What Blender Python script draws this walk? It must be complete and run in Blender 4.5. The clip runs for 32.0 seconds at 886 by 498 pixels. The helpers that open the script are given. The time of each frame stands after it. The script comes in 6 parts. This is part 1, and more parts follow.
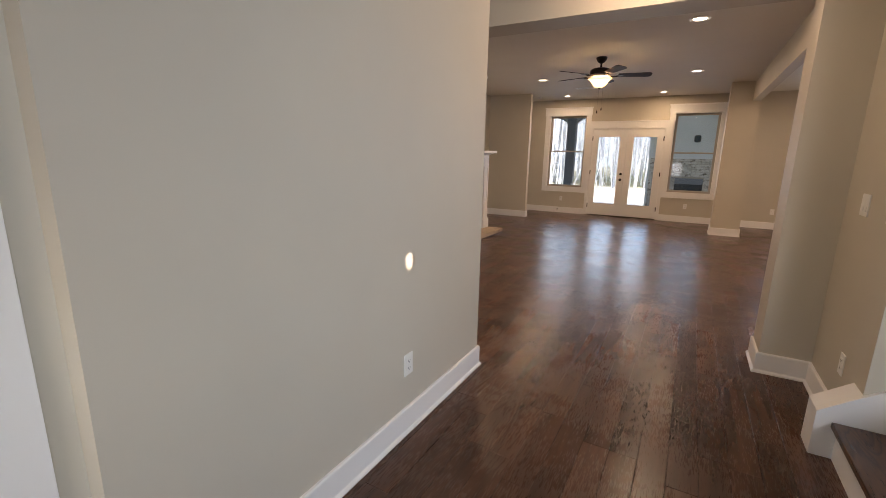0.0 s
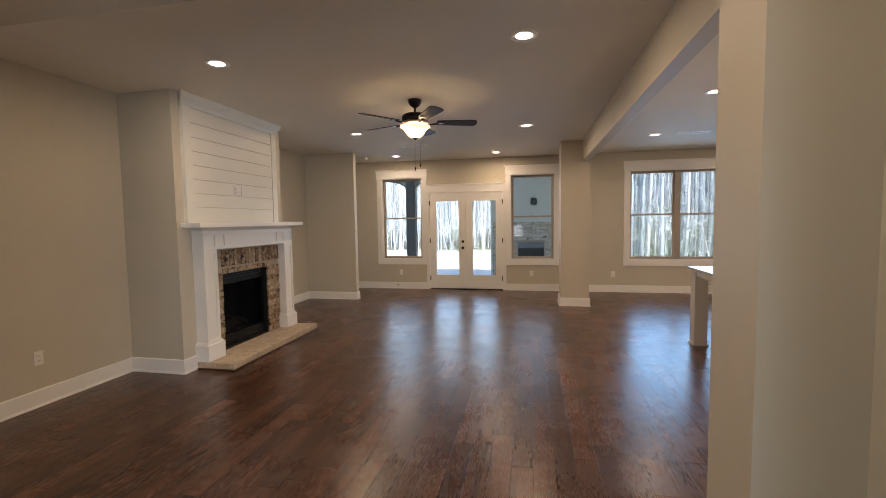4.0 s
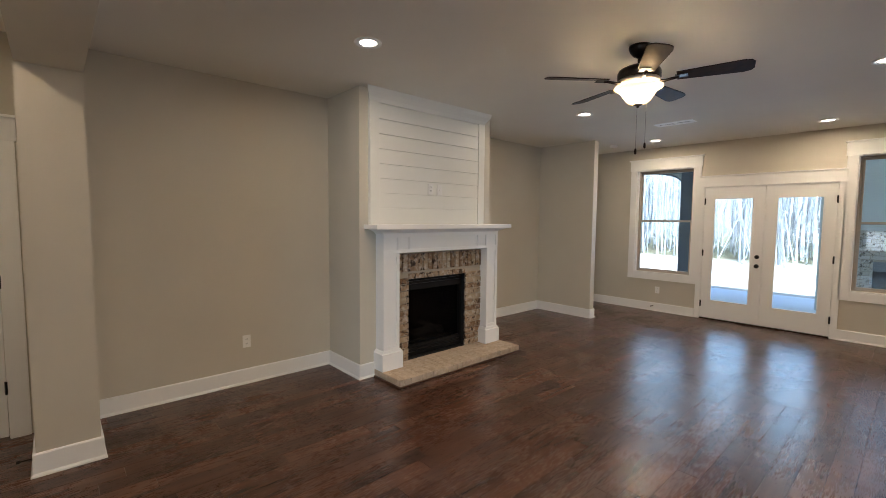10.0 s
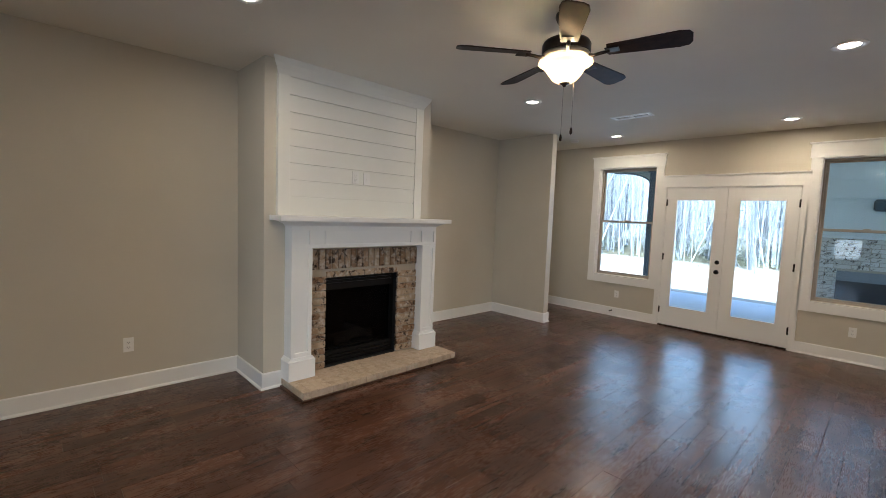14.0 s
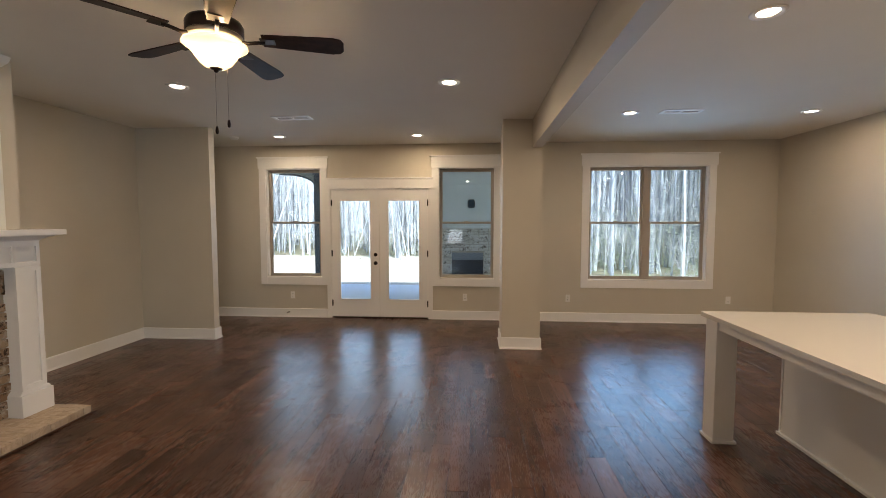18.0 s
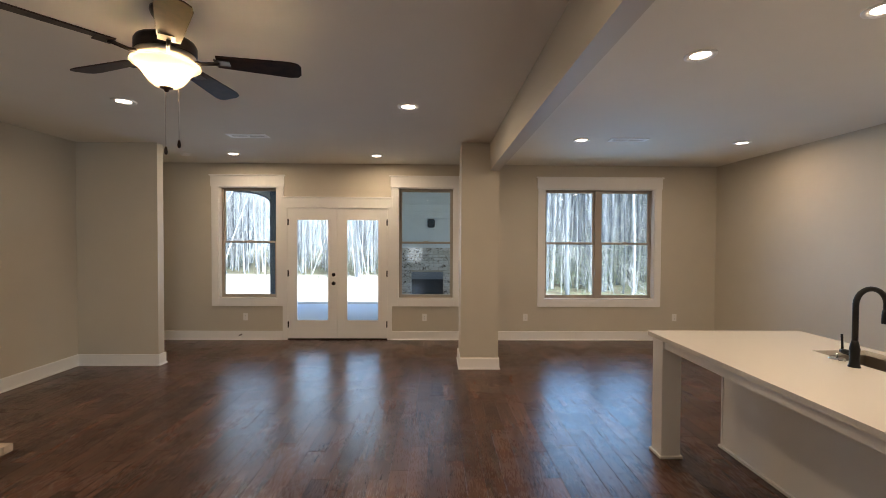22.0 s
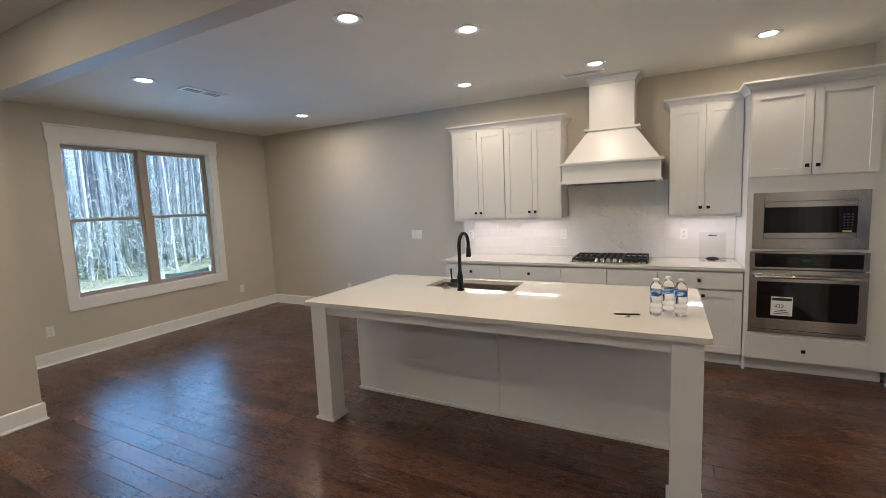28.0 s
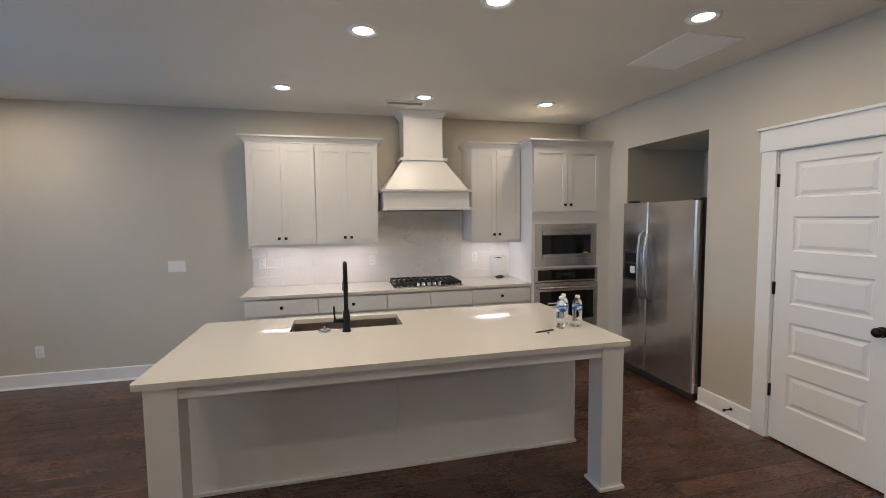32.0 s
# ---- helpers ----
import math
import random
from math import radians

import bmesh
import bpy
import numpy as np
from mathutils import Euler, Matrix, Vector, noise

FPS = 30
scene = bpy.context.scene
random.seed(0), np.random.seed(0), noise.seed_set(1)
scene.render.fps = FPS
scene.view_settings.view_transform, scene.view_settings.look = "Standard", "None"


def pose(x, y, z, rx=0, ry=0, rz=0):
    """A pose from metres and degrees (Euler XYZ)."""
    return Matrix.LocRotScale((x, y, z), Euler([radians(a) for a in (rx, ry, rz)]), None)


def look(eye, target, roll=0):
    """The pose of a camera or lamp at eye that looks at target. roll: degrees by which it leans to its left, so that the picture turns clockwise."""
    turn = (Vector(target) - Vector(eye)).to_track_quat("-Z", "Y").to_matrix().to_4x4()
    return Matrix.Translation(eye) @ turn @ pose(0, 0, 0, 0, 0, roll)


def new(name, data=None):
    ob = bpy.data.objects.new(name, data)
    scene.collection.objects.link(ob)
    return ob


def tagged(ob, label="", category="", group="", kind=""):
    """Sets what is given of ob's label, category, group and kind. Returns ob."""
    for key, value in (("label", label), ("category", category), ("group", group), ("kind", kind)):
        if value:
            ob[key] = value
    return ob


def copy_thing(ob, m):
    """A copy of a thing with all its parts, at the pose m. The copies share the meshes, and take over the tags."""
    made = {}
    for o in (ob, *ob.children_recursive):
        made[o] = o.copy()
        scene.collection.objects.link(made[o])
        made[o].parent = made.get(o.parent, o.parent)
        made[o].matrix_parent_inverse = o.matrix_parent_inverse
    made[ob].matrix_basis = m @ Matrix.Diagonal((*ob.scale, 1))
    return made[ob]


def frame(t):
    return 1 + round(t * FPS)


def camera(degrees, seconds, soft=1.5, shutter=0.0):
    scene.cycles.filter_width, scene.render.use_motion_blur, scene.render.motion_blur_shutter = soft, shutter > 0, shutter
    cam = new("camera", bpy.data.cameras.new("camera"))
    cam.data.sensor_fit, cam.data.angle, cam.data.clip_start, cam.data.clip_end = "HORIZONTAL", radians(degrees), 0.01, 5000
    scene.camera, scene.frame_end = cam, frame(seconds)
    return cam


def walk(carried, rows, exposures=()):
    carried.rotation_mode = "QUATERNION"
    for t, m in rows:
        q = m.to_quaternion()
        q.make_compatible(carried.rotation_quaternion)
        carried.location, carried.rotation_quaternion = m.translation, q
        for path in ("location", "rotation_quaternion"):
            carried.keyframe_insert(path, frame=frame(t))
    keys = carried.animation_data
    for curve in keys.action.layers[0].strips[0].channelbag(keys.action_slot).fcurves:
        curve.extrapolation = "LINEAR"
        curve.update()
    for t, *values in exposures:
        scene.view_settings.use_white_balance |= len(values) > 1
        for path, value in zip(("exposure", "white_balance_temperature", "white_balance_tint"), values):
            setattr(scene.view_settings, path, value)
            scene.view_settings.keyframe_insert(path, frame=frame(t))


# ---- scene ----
cam = camera(91.4, 32.0, 0.6)
PATH = [
    (0, (0.27, 0.545, 1.406), (-0.69, 2.246, 0.977), 1.1),
    (0.5, (0.264, 0.675, 1.406), (-0.371, 2.532, 1.019), 1.3),
    (1, (0.273, 0.892, 1.437), (-0.187, 2.804, 1.073), 0.4),
    (1.5, (0.215, 1.184, 1.437), (-0.147, 3.117, 1.075), -0.1),
    (2, (0.117, 1.5, 1.475), (-0.128, 3.453, 1.117), -0.6),
    (2.5, (0.065, 1.772, 1.478), (-0.116, 3.745, 1.205), -0.4),
    (4.5, (0.218, 2.914, 1.469), (-0.308, 4.84, 1.353), -0.7),
    (5, (0.189, 3.156, 1.48), (-0.473, 5.04, 1.375), -0.3),
    (5.5, (0.185, 3.347, 1.504), (-0.679, 5.148, 1.402), -0.5),
    (6, (0.274, 3.495, 1.505), (-0.953, 5.071, 1.395), -0.6),
    (6.5, (0.339, 3.666, 1.535), (-1.074, 5.064, 1.311), -0.1),
    (7, (0.287, 3.783, 1.555), (-1.196, 5.102, 1.306), -0.0),
    (7.5, (0.254, 3.865, 1.556), (-1.359, 5.026, 1.337), -0.6),
    (8, (0.271, 3.938, 1.587), (-1.484, 4.874, 1.375), 0.4),
    (8.5, (0.306, 4.006, 1.584), (-1.435, 4.969, 1.376), 0.7),
    (9, (0.336, 4.013, 1.566), (-1.289, 5.167, 1.407), 0.8),
    (9.5, (0.361, 4.067, 1.554), (-1.175, 5.34, 1.419), 0.4),
    (10, (0.377, 4.089, 1.548), (-1.103, 5.426, 1.405), 0.5),
    (10.5, (0.365, 4.129, 1.523), (-1.134, 5.439, 1.335), 1.0),
    (11, (0.312, 4.231, 1.518), (-1.234, 5.481, 1.303), 0.8),
    (11.5, (0.255, 4.362, 1.545), (-1.359, 5.527, 1.352), 0.9),
    (12, (0.256, 4.454, 1.561), (-1.463, 5.46, 1.387), 1.0),
    (12.5, (0.296, 4.6, 1.57), (-1.506, 5.446, 1.385), 1.8),
    (13, (0.365, 4.695, 1.573), (-1.453, 5.506, 1.381), 2.3),
    (13.5, (0.42, 4.761, 1.554), (-1.289, 5.787, 1.38), 2.4),
    (14, (0.432, 4.813, 1.537), (-1.001, 6.199, 1.378), 2.2),
    (14.5, (0.378, 4.86, 1.499), (-0.655, 6.567, 1.357), 0.2),
    (15, (0.371, 4.906, 1.496), (-0.298, 6.785, 1.356), -0.3),
    (15.5, (0.35, 4.926, 1.52), (-0.132, 6.861, 1.369), -1.1),
    (17.5, (0.353, 4.911, 1.534), (0.162, 6.898, 1.407), -0.4),
    (18, (0.365, 4.916, 1.537), (0.217, 6.907, 1.413), -0.0),
    (18.5, (0.369, 4.915, 1.54), (0.252, 6.909, 1.425), 0.2),
    (19, (0.367, 4.912, 1.535), (0.272, 6.908, 1.431), 0.5),
    (19.5, (0.368, 4.906, 1.531), (0.28, 6.902, 1.443), 0.9),
    (20, (0.381, 4.903, 1.53), (0.287, 6.9, 1.461), 0.8),
    (20.5, (0.383, 4.905, 1.521), (0.296, 6.902, 1.468), 0.6),
    (21, (0.379, 4.902, 1.522), (0.313, 6.9, 1.481), 0.5),
    (21.5, (0.374, 4.9, 1.521), (0.33, 6.899, 1.489), 0.4),
    (22, (0.384, 4.899, 1.574), (0.417, 6.899, 1.532), 0.3),
    (22.5, (0.377, 4.904, 1.568), (0.557, 6.896, 1.522), -0.1),
    (23, (0.371, 4.957, 1.53), (0.701, 6.929, 1.483), -0.5),
    (23.5, (0.363, 5.075, 1.523), (0.84, 7.017, 1.482), -0.9),
    (24, (0.382, 5.187, 1.548), (1.268, 6.98, 1.512), -1.6),
    (24.5, (0.397, 5.227, 1.553), (1.606, 6.819, 1.496), -1.6),
    (25, (0.397, 5.313, 1.555), (1.922, 6.604, 1.476), -0.6),
    (25.5, (0.421, 5.397, 1.562), (2.173, 6.354, 1.444), -1.8),
    (27.5, (-0.12, 5.584, 1.555), (1.738, 6.287, 1.322), -0.7),
    (28, (-0.263, 5.818, 1.568), (1.501, 6.735, 1.351), -2.4),
    (28.5, (-0.226, 6.088, 1.585), (1.516, 7.054, 1.407), -2.7),
    (29, (-0.11, 6.361, 1.603), (1.619, 7.36, 1.48), -2.6),
    (29.5, (-0.144, 6.65, 1.597), (1.638, 7.551, 1.48), -2.1),
    (30, (-0.145, 6.897, 1.569), (1.678, 7.706, 1.415), -2.1),
    (30.5, (-0.11, 6.998, 1.587), (1.845, 7.398, 1.456), -2.1),
    (31, (-0.084, 7.106, 1.617), (1.913, 7.066, 1.516), -1.7),
    (31.5, (-0.106, 7.177, 1.583), (1.868, 6.875, 1.489), -1.1),
    (32, (-0.116, 7.248, 1.61), (1.822, 6.774, 1.465), -0.6),
]
walk(cam, [(t, look(eye, target, roll)) for t, eye, target, roll in PATH], [(0, 2.0, 7900, 25), (1.0, 1.9, 7500, 21), (2.2, 1.9, 7400, 20), (5, 2.18, 7000, 16), (9, 2.25, 6200, 11), (11.5, 2.28, 6500, 12), (13.2, 2.38, 5980, 9), (14, 2.2, 5950, 9), (15.2, 1.98, 6500, 11), (19, 2.0, 7000, 15), (23.2, 1.96, 6950, 15), (24.0, 1.72, 6950, 16), (24.5, 1.42, 7100, 17), (25.0, 1.92, 6950, 16), (25.4, 1.95, 6650, 15), (28, 2.12, 5850, 9), (29, 2.02, 6200, 11), (30, 2.0, 6150, 11), (31, 1.95, 6450, 15), (32, 1.92, 5800, 10)])

# ---- world, sun, exposure ----
world = bpy.data.worlds.new("world")
scene.world = world
world.use_nodes = True
_wn = world.node_tree
_sky = _wn.nodes.new("ShaderNodeTexSky")
_sky.sky_type = "NISHITA"
_sky.sun_disc = False
_sky.sun_elevation = radians(50.4)
_sky.sun_rotation = radians(158)
_bg = _wn.nodes["Background"]
_bg.inputs["Strength"].default_value = 0.15
_wn.links.new(_sky.outputs["Color"], _bg.inputs["Color"])

sun_data = bpy.data.lights.new("sun", "SUN")
sun_data.energy = 4.5
sun_data.angle = radians(0.5)
sun_data.color = (1.0, 0.97, 0.93)
sun = new("sun", sun_data)
# the sun stands over the front of the house, a little to the right
sun.matrix_world = look((4.0, -10.0, 13.0), (0, 0, 0))


# daylight that comes in by the lite of the entrance door
entry = bpy.data.lights.new("entrance_daylight", "AREA")
entry.shape, entry.size, entry.size_y, entry.energy, entry.color = "RECTANGLE", 0.62, 0.58, 1.0, (1.0, 0.97, 0.93)
entry_lamp = new("entrance_daylight", entry)
entry_lamp.matrix_world = look((-0.51, -0.185, 0.92), (-0.2, 3.0, 0.95))

# and by the tall window beside the stairs
side = bpy.data.lights.new("stair_window_daylight", "AREA")
side.shape, side.size, side.size_y, side.energy, side.color = "RECTANGLE", 1.1, 1.6, 6.0, (0.52, 0.76, 1.0)
new("stair_window_daylight", side).matrix_world = look((2.1, -0.19, 1.35), (-1.0, 2.5, 1.0))
side.spread = radians(88)
# small spot lamp added there to draw the sun's glint on the foyer wall
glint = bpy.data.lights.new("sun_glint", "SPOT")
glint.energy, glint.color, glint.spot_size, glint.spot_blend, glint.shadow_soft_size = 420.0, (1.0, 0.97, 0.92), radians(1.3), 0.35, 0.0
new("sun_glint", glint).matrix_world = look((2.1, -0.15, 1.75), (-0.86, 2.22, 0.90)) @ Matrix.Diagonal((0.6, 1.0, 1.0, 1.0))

# sky light in the openings of the back wall: left window, the two door lites, right window, dining window
for lx, lz, lw, lh, watts in ((-2.54, 1.52, 0.78, 1.60, 0.9), (-1.56, 1.10, 0.50, 1.55, 0.64), (-0.74, 1.10, 0.50, 1.55, 0.64), (0.23, 1.52, 0.78, 1.60, 0.4), (2.96, 1.52, 1.60, 1.60, 4.7)):
    pane_light = bpy.data.lights.new("window_daylight", "AREA")
    pane_light.shape, pane_light.size, pane_light.size_y, pane_light.energy, pane_light.color = "RECTANGLE", lw, lh, watts, (0.24, 0.56, 1.0) if lw > 1 else (0.44, 0.70, 1.0)
    pane_light.spread = radians(110)
    ly = 11.70 if lh > 1.57 else 11.66
    new("window_daylight", pane_light).matrix_world = look((lx, ly, lz), (lx, 0.0, lz - 1.25))


# ---- building helpers ----
def box(bm, x0, x1, y0, y1, z0, z1, bevel=0.0):
    """An axis-aligned box added to bm; bevel rounds its edges."""
    x0, x1 = min(x0, x1), max(x0, x1)
    y0, y1 = min(y0, y1), max(y0, y1)
    z0, z1 = min(z0, z1), max(z0, z1)
    vs = [bm.verts.new((x, y, z)) for z in (z0, z1) for x, y in ((x0, y0), (x1, y0), (x1, y1), (x0, y1))]
    fs = [(0, 3, 2, 1), (4, 5, 6, 7), (0, 1, 5, 4), (1, 2, 6, 5), (2, 3, 7, 6), (3, 0, 4, 7)]
    faces = [bm.faces.new([vs[i] for i in f]) for f in fs]
    if bevel > 0:
        edges = list({e for f in faces for e in f.edges})
        bmesh.ops.bevel(bm, geom=edges, offset=bevel, segments=2, profile=0.7, affect="EDGES")
    return bm


def bbox(*args, **kw):
    return box(bmesh.new(), *args, **kw)


def prism(bm, profile, axis, a0, a1):
    """A profile of 2D points swept along an axis. For 'x' the profile is (y, z), for 'y' (x, z), for 'z' (x, y)."""
    def put(p, a):
        return {"x": (a, p[0], p[1]), "y": (p[0], a, p[1]), "z": (p[0], p[1], a)}[axis]
    r0 = [bm.verts.new(put(p, a0)) for p in profile]
    r1 = [bm.verts.new(put(p, a1)) for p in profile]
    n = len(profile)
    made = [bm.faces.new(r0), bm.faces.new(r1)]
    for i in range(n):
        made.append(bm.faces.new((r0[i], r0[(i + 1) % n], r1[(i + 1) % n], r1[i])))
    bmesh.ops.recalc_face_normals(bm, faces=made)
    return bm


def lathe(bm, profile, cx, cy, cz=0.0, seg=24, axis="z"):
    """Turns (radius, height) pairs about an upright line, or one along x or y."""
    def put(r, h, a):
        u, v = r * math.cos(a), r * math.sin(a)
        return {"z": (cx + u, cy + v, cz + h), "x": (cx + h, cy + u, cz + v), "y": (cx + u, cy + h, cz + v)}[axis]
    rings = [[bm.verts.new(put(r, h, 2 * math.pi * i / seg)) for i in range(seg)] for r, h in profile]
    made = []
    for a, b in zip(rings, rings[1:]):
        for i in range(seg):
            made.append(bm.faces.new((a[i], a[(i + 1) % seg], b[(i + 1) % seg], b[i])))
    if profile[0][0] > 1e-6:
        made.append(bm.faces.new(list(reversed(rings[0]))))
    if profile[-1][0] > 1e-6:
        made.append(bm.faces.new(rings[-1]))
    for f in made:
        f.smooth = True
    bmesh.ops.remove_doubles(bm, verts=[v for r in rings for v in r], dist=1e-6)
    bmesh.ops.recalc_face_normals(bm, faces=[f for f in made if f.is_valid])
    return bm


def tube(bm, pts, radius, seg=10):
    """A round bar along points; radius is one number or one for each point."""
    pts = [Vector(p) for p in pts]
    radii = radius if isinstance(radius, (list, tuple)) else [radius] * len(pts)
    rings, side = [], None
    for i, p in enumerate(pts):
        d = (pts[min(i + 1, len(pts) - 1)] - pts[max(i - 1, 0)]).normalized()
        if side is None:
            side = d.orthogonal().normalized()
        side = (side - d * side.dot(d)).normalized()
        up = d.cross(side)
        rings.append([bm.verts.new(p + radii[i] * (math.cos(2 * math.pi * k / seg) * side + math.sin(2 * math.pi * k / seg) * up)) for k in range(seg)])
    made = []
    for a, b in zip(rings, rings[1:]):
        for k in range(seg):
            made.append(bm.faces.new((a[k], a[(k + 1) % seg], b[(k + 1) % seg], b[k])))
    made += [bm.faces.new(list(reversed(rings[0]))), bm.faces.new(rings[-1])]
    for f in made:
        f.smooth = len(f.verts) == 4
    bmesh.ops.recalc_face_normals(bm, faces=made)
    return bm


def mesh_of(name, bm, material):
    me = bpy.data.meshes.new(name)
    bm.to_mesh(me)
    bm.free()
    me.materials.append(material)
    return me


def part(name, bm, material, parent, label=""):
    """One mesh object under a thing or a part."""
    ob = new(name, mesh_of(name, bm, material))
    ob.parent = parent
    if label:
        ob["label"] = label
    return ob


def thing(name, label, category, group="", kind="", at=(0, 0, 0)):
    ob = new(name)
    ob.location = at
    ob.empty_display_size = 0.1
    return tagged(ob, label, category, group, kind)


def structure(name, bm, material, label, category):
    return tagged(new(name, mesh_of(name, bm, material)), label, category, kind="structure")


def lone(name, bm, material, label, category, group=""):
    return tagged(new(name, mesh_of(name, bm, material)), label, category, group)


def slab_wall(axis, p0, p1, a0, a1, z0, z1, openings=()):
    """A wall between the planes p0 and p1 that runs along an axis, with openings (a0, a1, z0, z1) through it."""
    bm = bmesh.new()
    xs = sorted({a0, a1, *[v for o in openings for v in o[:2] if a0 < v < a1]})
    zs = sorted({z0, z1, *[v for o in openings for v in o[2:] if z0 < v < z1]})
    def solid(i, j):
        if not (0 <= i < len(xs) - 1 and 0 <= j < len(zs) - 1):
            return False
        cx, cz = (xs[i] + xs[i + 1]) / 2, (zs[j] + zs[j + 1]) / 2
        return not any(o[0] < cx < o[1] and o[2] < cz < o[3] for o in openings)
    def put(a, p, z):
        return (a, p, z) if axis == "x" else (p, a, z)
    def quad(*pts):
        return bm.faces.new([bm.verts.new(put(*p)) for p in pts])
    for i in range(len(xs) - 1):
        for j in range(len(zs) - 1):
            if not solid(i, j):
                continue
            u0, u1, w0, w1 = xs[i], xs[i + 1], zs[j], zs[j + 1]
            quad((u0, p0, w0), (u1, p0, w0), (u1, p0, w1), (u0, p0, w1))
            quad((u0, p1, w0), (u0, p1, w1), (u1, p1, w1), (u1, p1, w0))
            if not solid(i - 1, j):
                quad((u0, p0, w0), (u0, p0, w1), (u0, p1, w1), (u0, p1, w0))
            if not solid(i + 1, j):
                quad((u1, p0, w0), (u1, p1, w0), (u1, p1, w1), (u1, p0, w1))
            if not solid(i, j - 1):
                quad((u0, p0, w0), (u0, p1, w0), (u1, p1, w0), (u1, p0, w0))
            if not solid(i, j + 1):
                quad((u0, p0, w1), (u1, p0, w1), (u1, p1, w1), (u0, p1, w1))
    bmesh.ops.remove_doubles(bm, verts=bm.verts, dist=1e-5)
    bmesh.ops.recalc_face_normals(bm, faces=bm.faces)
    return bm


# ---- materials ----
def material(name, colour, rough=0.5, metal=0.0, spec=0.5):
    m = bpy.data.materials.new(name)
    m.use_nodes = True
    b = m.node_tree.nodes["Principled BSDF"]
    b.inputs["Base Color"].default_value = (*colour, 1)
    b.inputs["Roughness"].default_value = rough
    b.inputs["Metallic"].default_value = metal
    b.inputs["Specular IOR Level"].default_value = spec
    return m


class Nodes:
    """Short-hand for building a material's node tree."""

    def __init__(self, m):
        self.t = m.node_tree
        self.b = self.t.nodes["Principled BSDF"]

    def add(self, kind, **values):
        n = self.t.nodes.new(kind)
        for k, v in values.items():
            n.inputs[k].default_value = v
        return n

    def link(self, a, b):
        self.t.links.new(a, b)

    def place(self, scale=(1, 1, 1), turn=(0, 0, 0)):
        c = self.t.nodes.new("ShaderNodeNewGeometry")
        mp = self.t.nodes.new("ShaderNodeMapping")
        mp.inputs["Scale"].default_value = scale
        mp.inputs["Rotation"].default_value = turn
        self.link(c.outputs["Position"], mp.inputs["Vector"])
        return mp.outputs["Vector"]

    def noise(self, scale, vec=None, detail=4.0, rough=0.55, dist=0.0):
        n = self.add("ShaderNodeTexNoise", Scale=scale, Detail=detail, Roughness=rough, Distortion=dist)
        self.link(vec if vec is not None else self.place(), n.inputs["Vector"])
        return n.outputs["Fac"]

    def ramp(self, fac, stops):
        r = self.t.nodes.new("ShaderNodeValToRGB")
        els = r.color_ramp.elements
        while len(els) < len(stops):
            els.new(0.5)
        for e, (p, c) in zip(els, stops):
            e.position = p
            e.color = (*c, 1) if len(c) == 3 else c
        self.link(fac, r.inputs["Fac"])
        return r.outputs["Color"]

    def mix(self, fac, a, b, how="MIX"):
        n = self.t.nodes.new("ShaderNodeMix")
        n.data_type = "RGBA"
        n.blend_type = how
        for sock, v in ((n.inputs["Factor"], fac), (n.inputs[6], a), (n.inputs[7], b)):
            if isinstance(v, (int, float)):
                sock.default_value = v
            elif isinstance(v, tuple):
                sock.default_value = (*v, 1) if len(v) == 3 else v
            else:
                self.link(v, sock)
        return n.outputs[2]

    def math(self, op, a, b=0.0):
        n = self.t.nodes.new("ShaderNodeMath")
        n.operation = op
        for i, v in enumerate((a, b)):
            if isinstance(v, (int, float)):
                n.inputs[i].default_value = v
            else:
                self.link(v, n.inputs[i])
        return n.outputs[0]

    def span(self, fac, lo, hi):
        n = self.add("ShaderNodeMapRange")
        n.inputs["To Min"].default_value = lo
        n.inputs["To Max"].default_value = hi
        self.link(fac, n.inputs["Value"])
        return n.outputs["Result"]

    def bump(self, height, strength=0.2, distance=0.002):
        n = self.add("ShaderNodeBump", Strength=strength, Distance=distance)
        self.link(height, n.inputs["Height"])
        self.link(n.outputs["Normal"], self.b.inputs["Normal"])


def painted(name, colour, rough=0.5, grain=0.03, bump=0.06, scale=160.0, spec=0.5):
    """Rolled or sprayed paint: faint blotches and the stipple of the roller."""
    m = material(name, colour, rough, spec=spec)
    n = Nodes(m)
    big = n.noise(1.3, detail=3)
    dark = tuple(c * (1 - grain) for c in colour)
    light = tuple(min(1, c * (1 + grain)) for c in colour)
    n.link(n.ramp(big, [(0.3, dark), (0.7, light)]), n.b.inputs["Base Color"])
    n.link(n.span(n.noise(5.0), rough - 0.05, rough + 0.05), n.b.inputs["Roughness"])
    n.bump(n.noise(scale, detail=2), bump, 0.001)
    return m


WALL = painted("wall_paint", (0.60, 0.555, 0.465), 0.55, 0.03, 0.08)
CEIL = painted("ceiling_paint", (0.80, 0.77, 0.69), 0.75, 0.02, 0.1, 90)
TRIM = painted("trim_paint", (0.89, 0.885, 0.865), 0.3, 0.015, 0.03, 60)
CABINET = painted("cabinet_paint", (0.75, 0.735, 0.705), 0.33, 0.015, 0.03, 70)
SHIPLAP = painted("shiplap_paint", (0.84, 0.835, 0.775), 0.35, 0.02, 0.05, 40)
PLATE = material("white_plastic", (0.86, 0.85, 0.82), 0.35)
BLACK = material("black_metal", (0.012, 0.012, 0.012), 0.35, 0.6)
BRONZE = material("dark_bronze", (0.022, 0.016, 0.013), 0.35, 0.7)
SLOT = material("slot_dark", (0.03, 0.03, 0.03), 0.7)
VENT_WHITE = material("white_enamel", (0.93, 0.925, 0.90), 0.3)
VENT_SHADE = material("duct_shade", (0.16, 0.155, 0.15), 0.7)
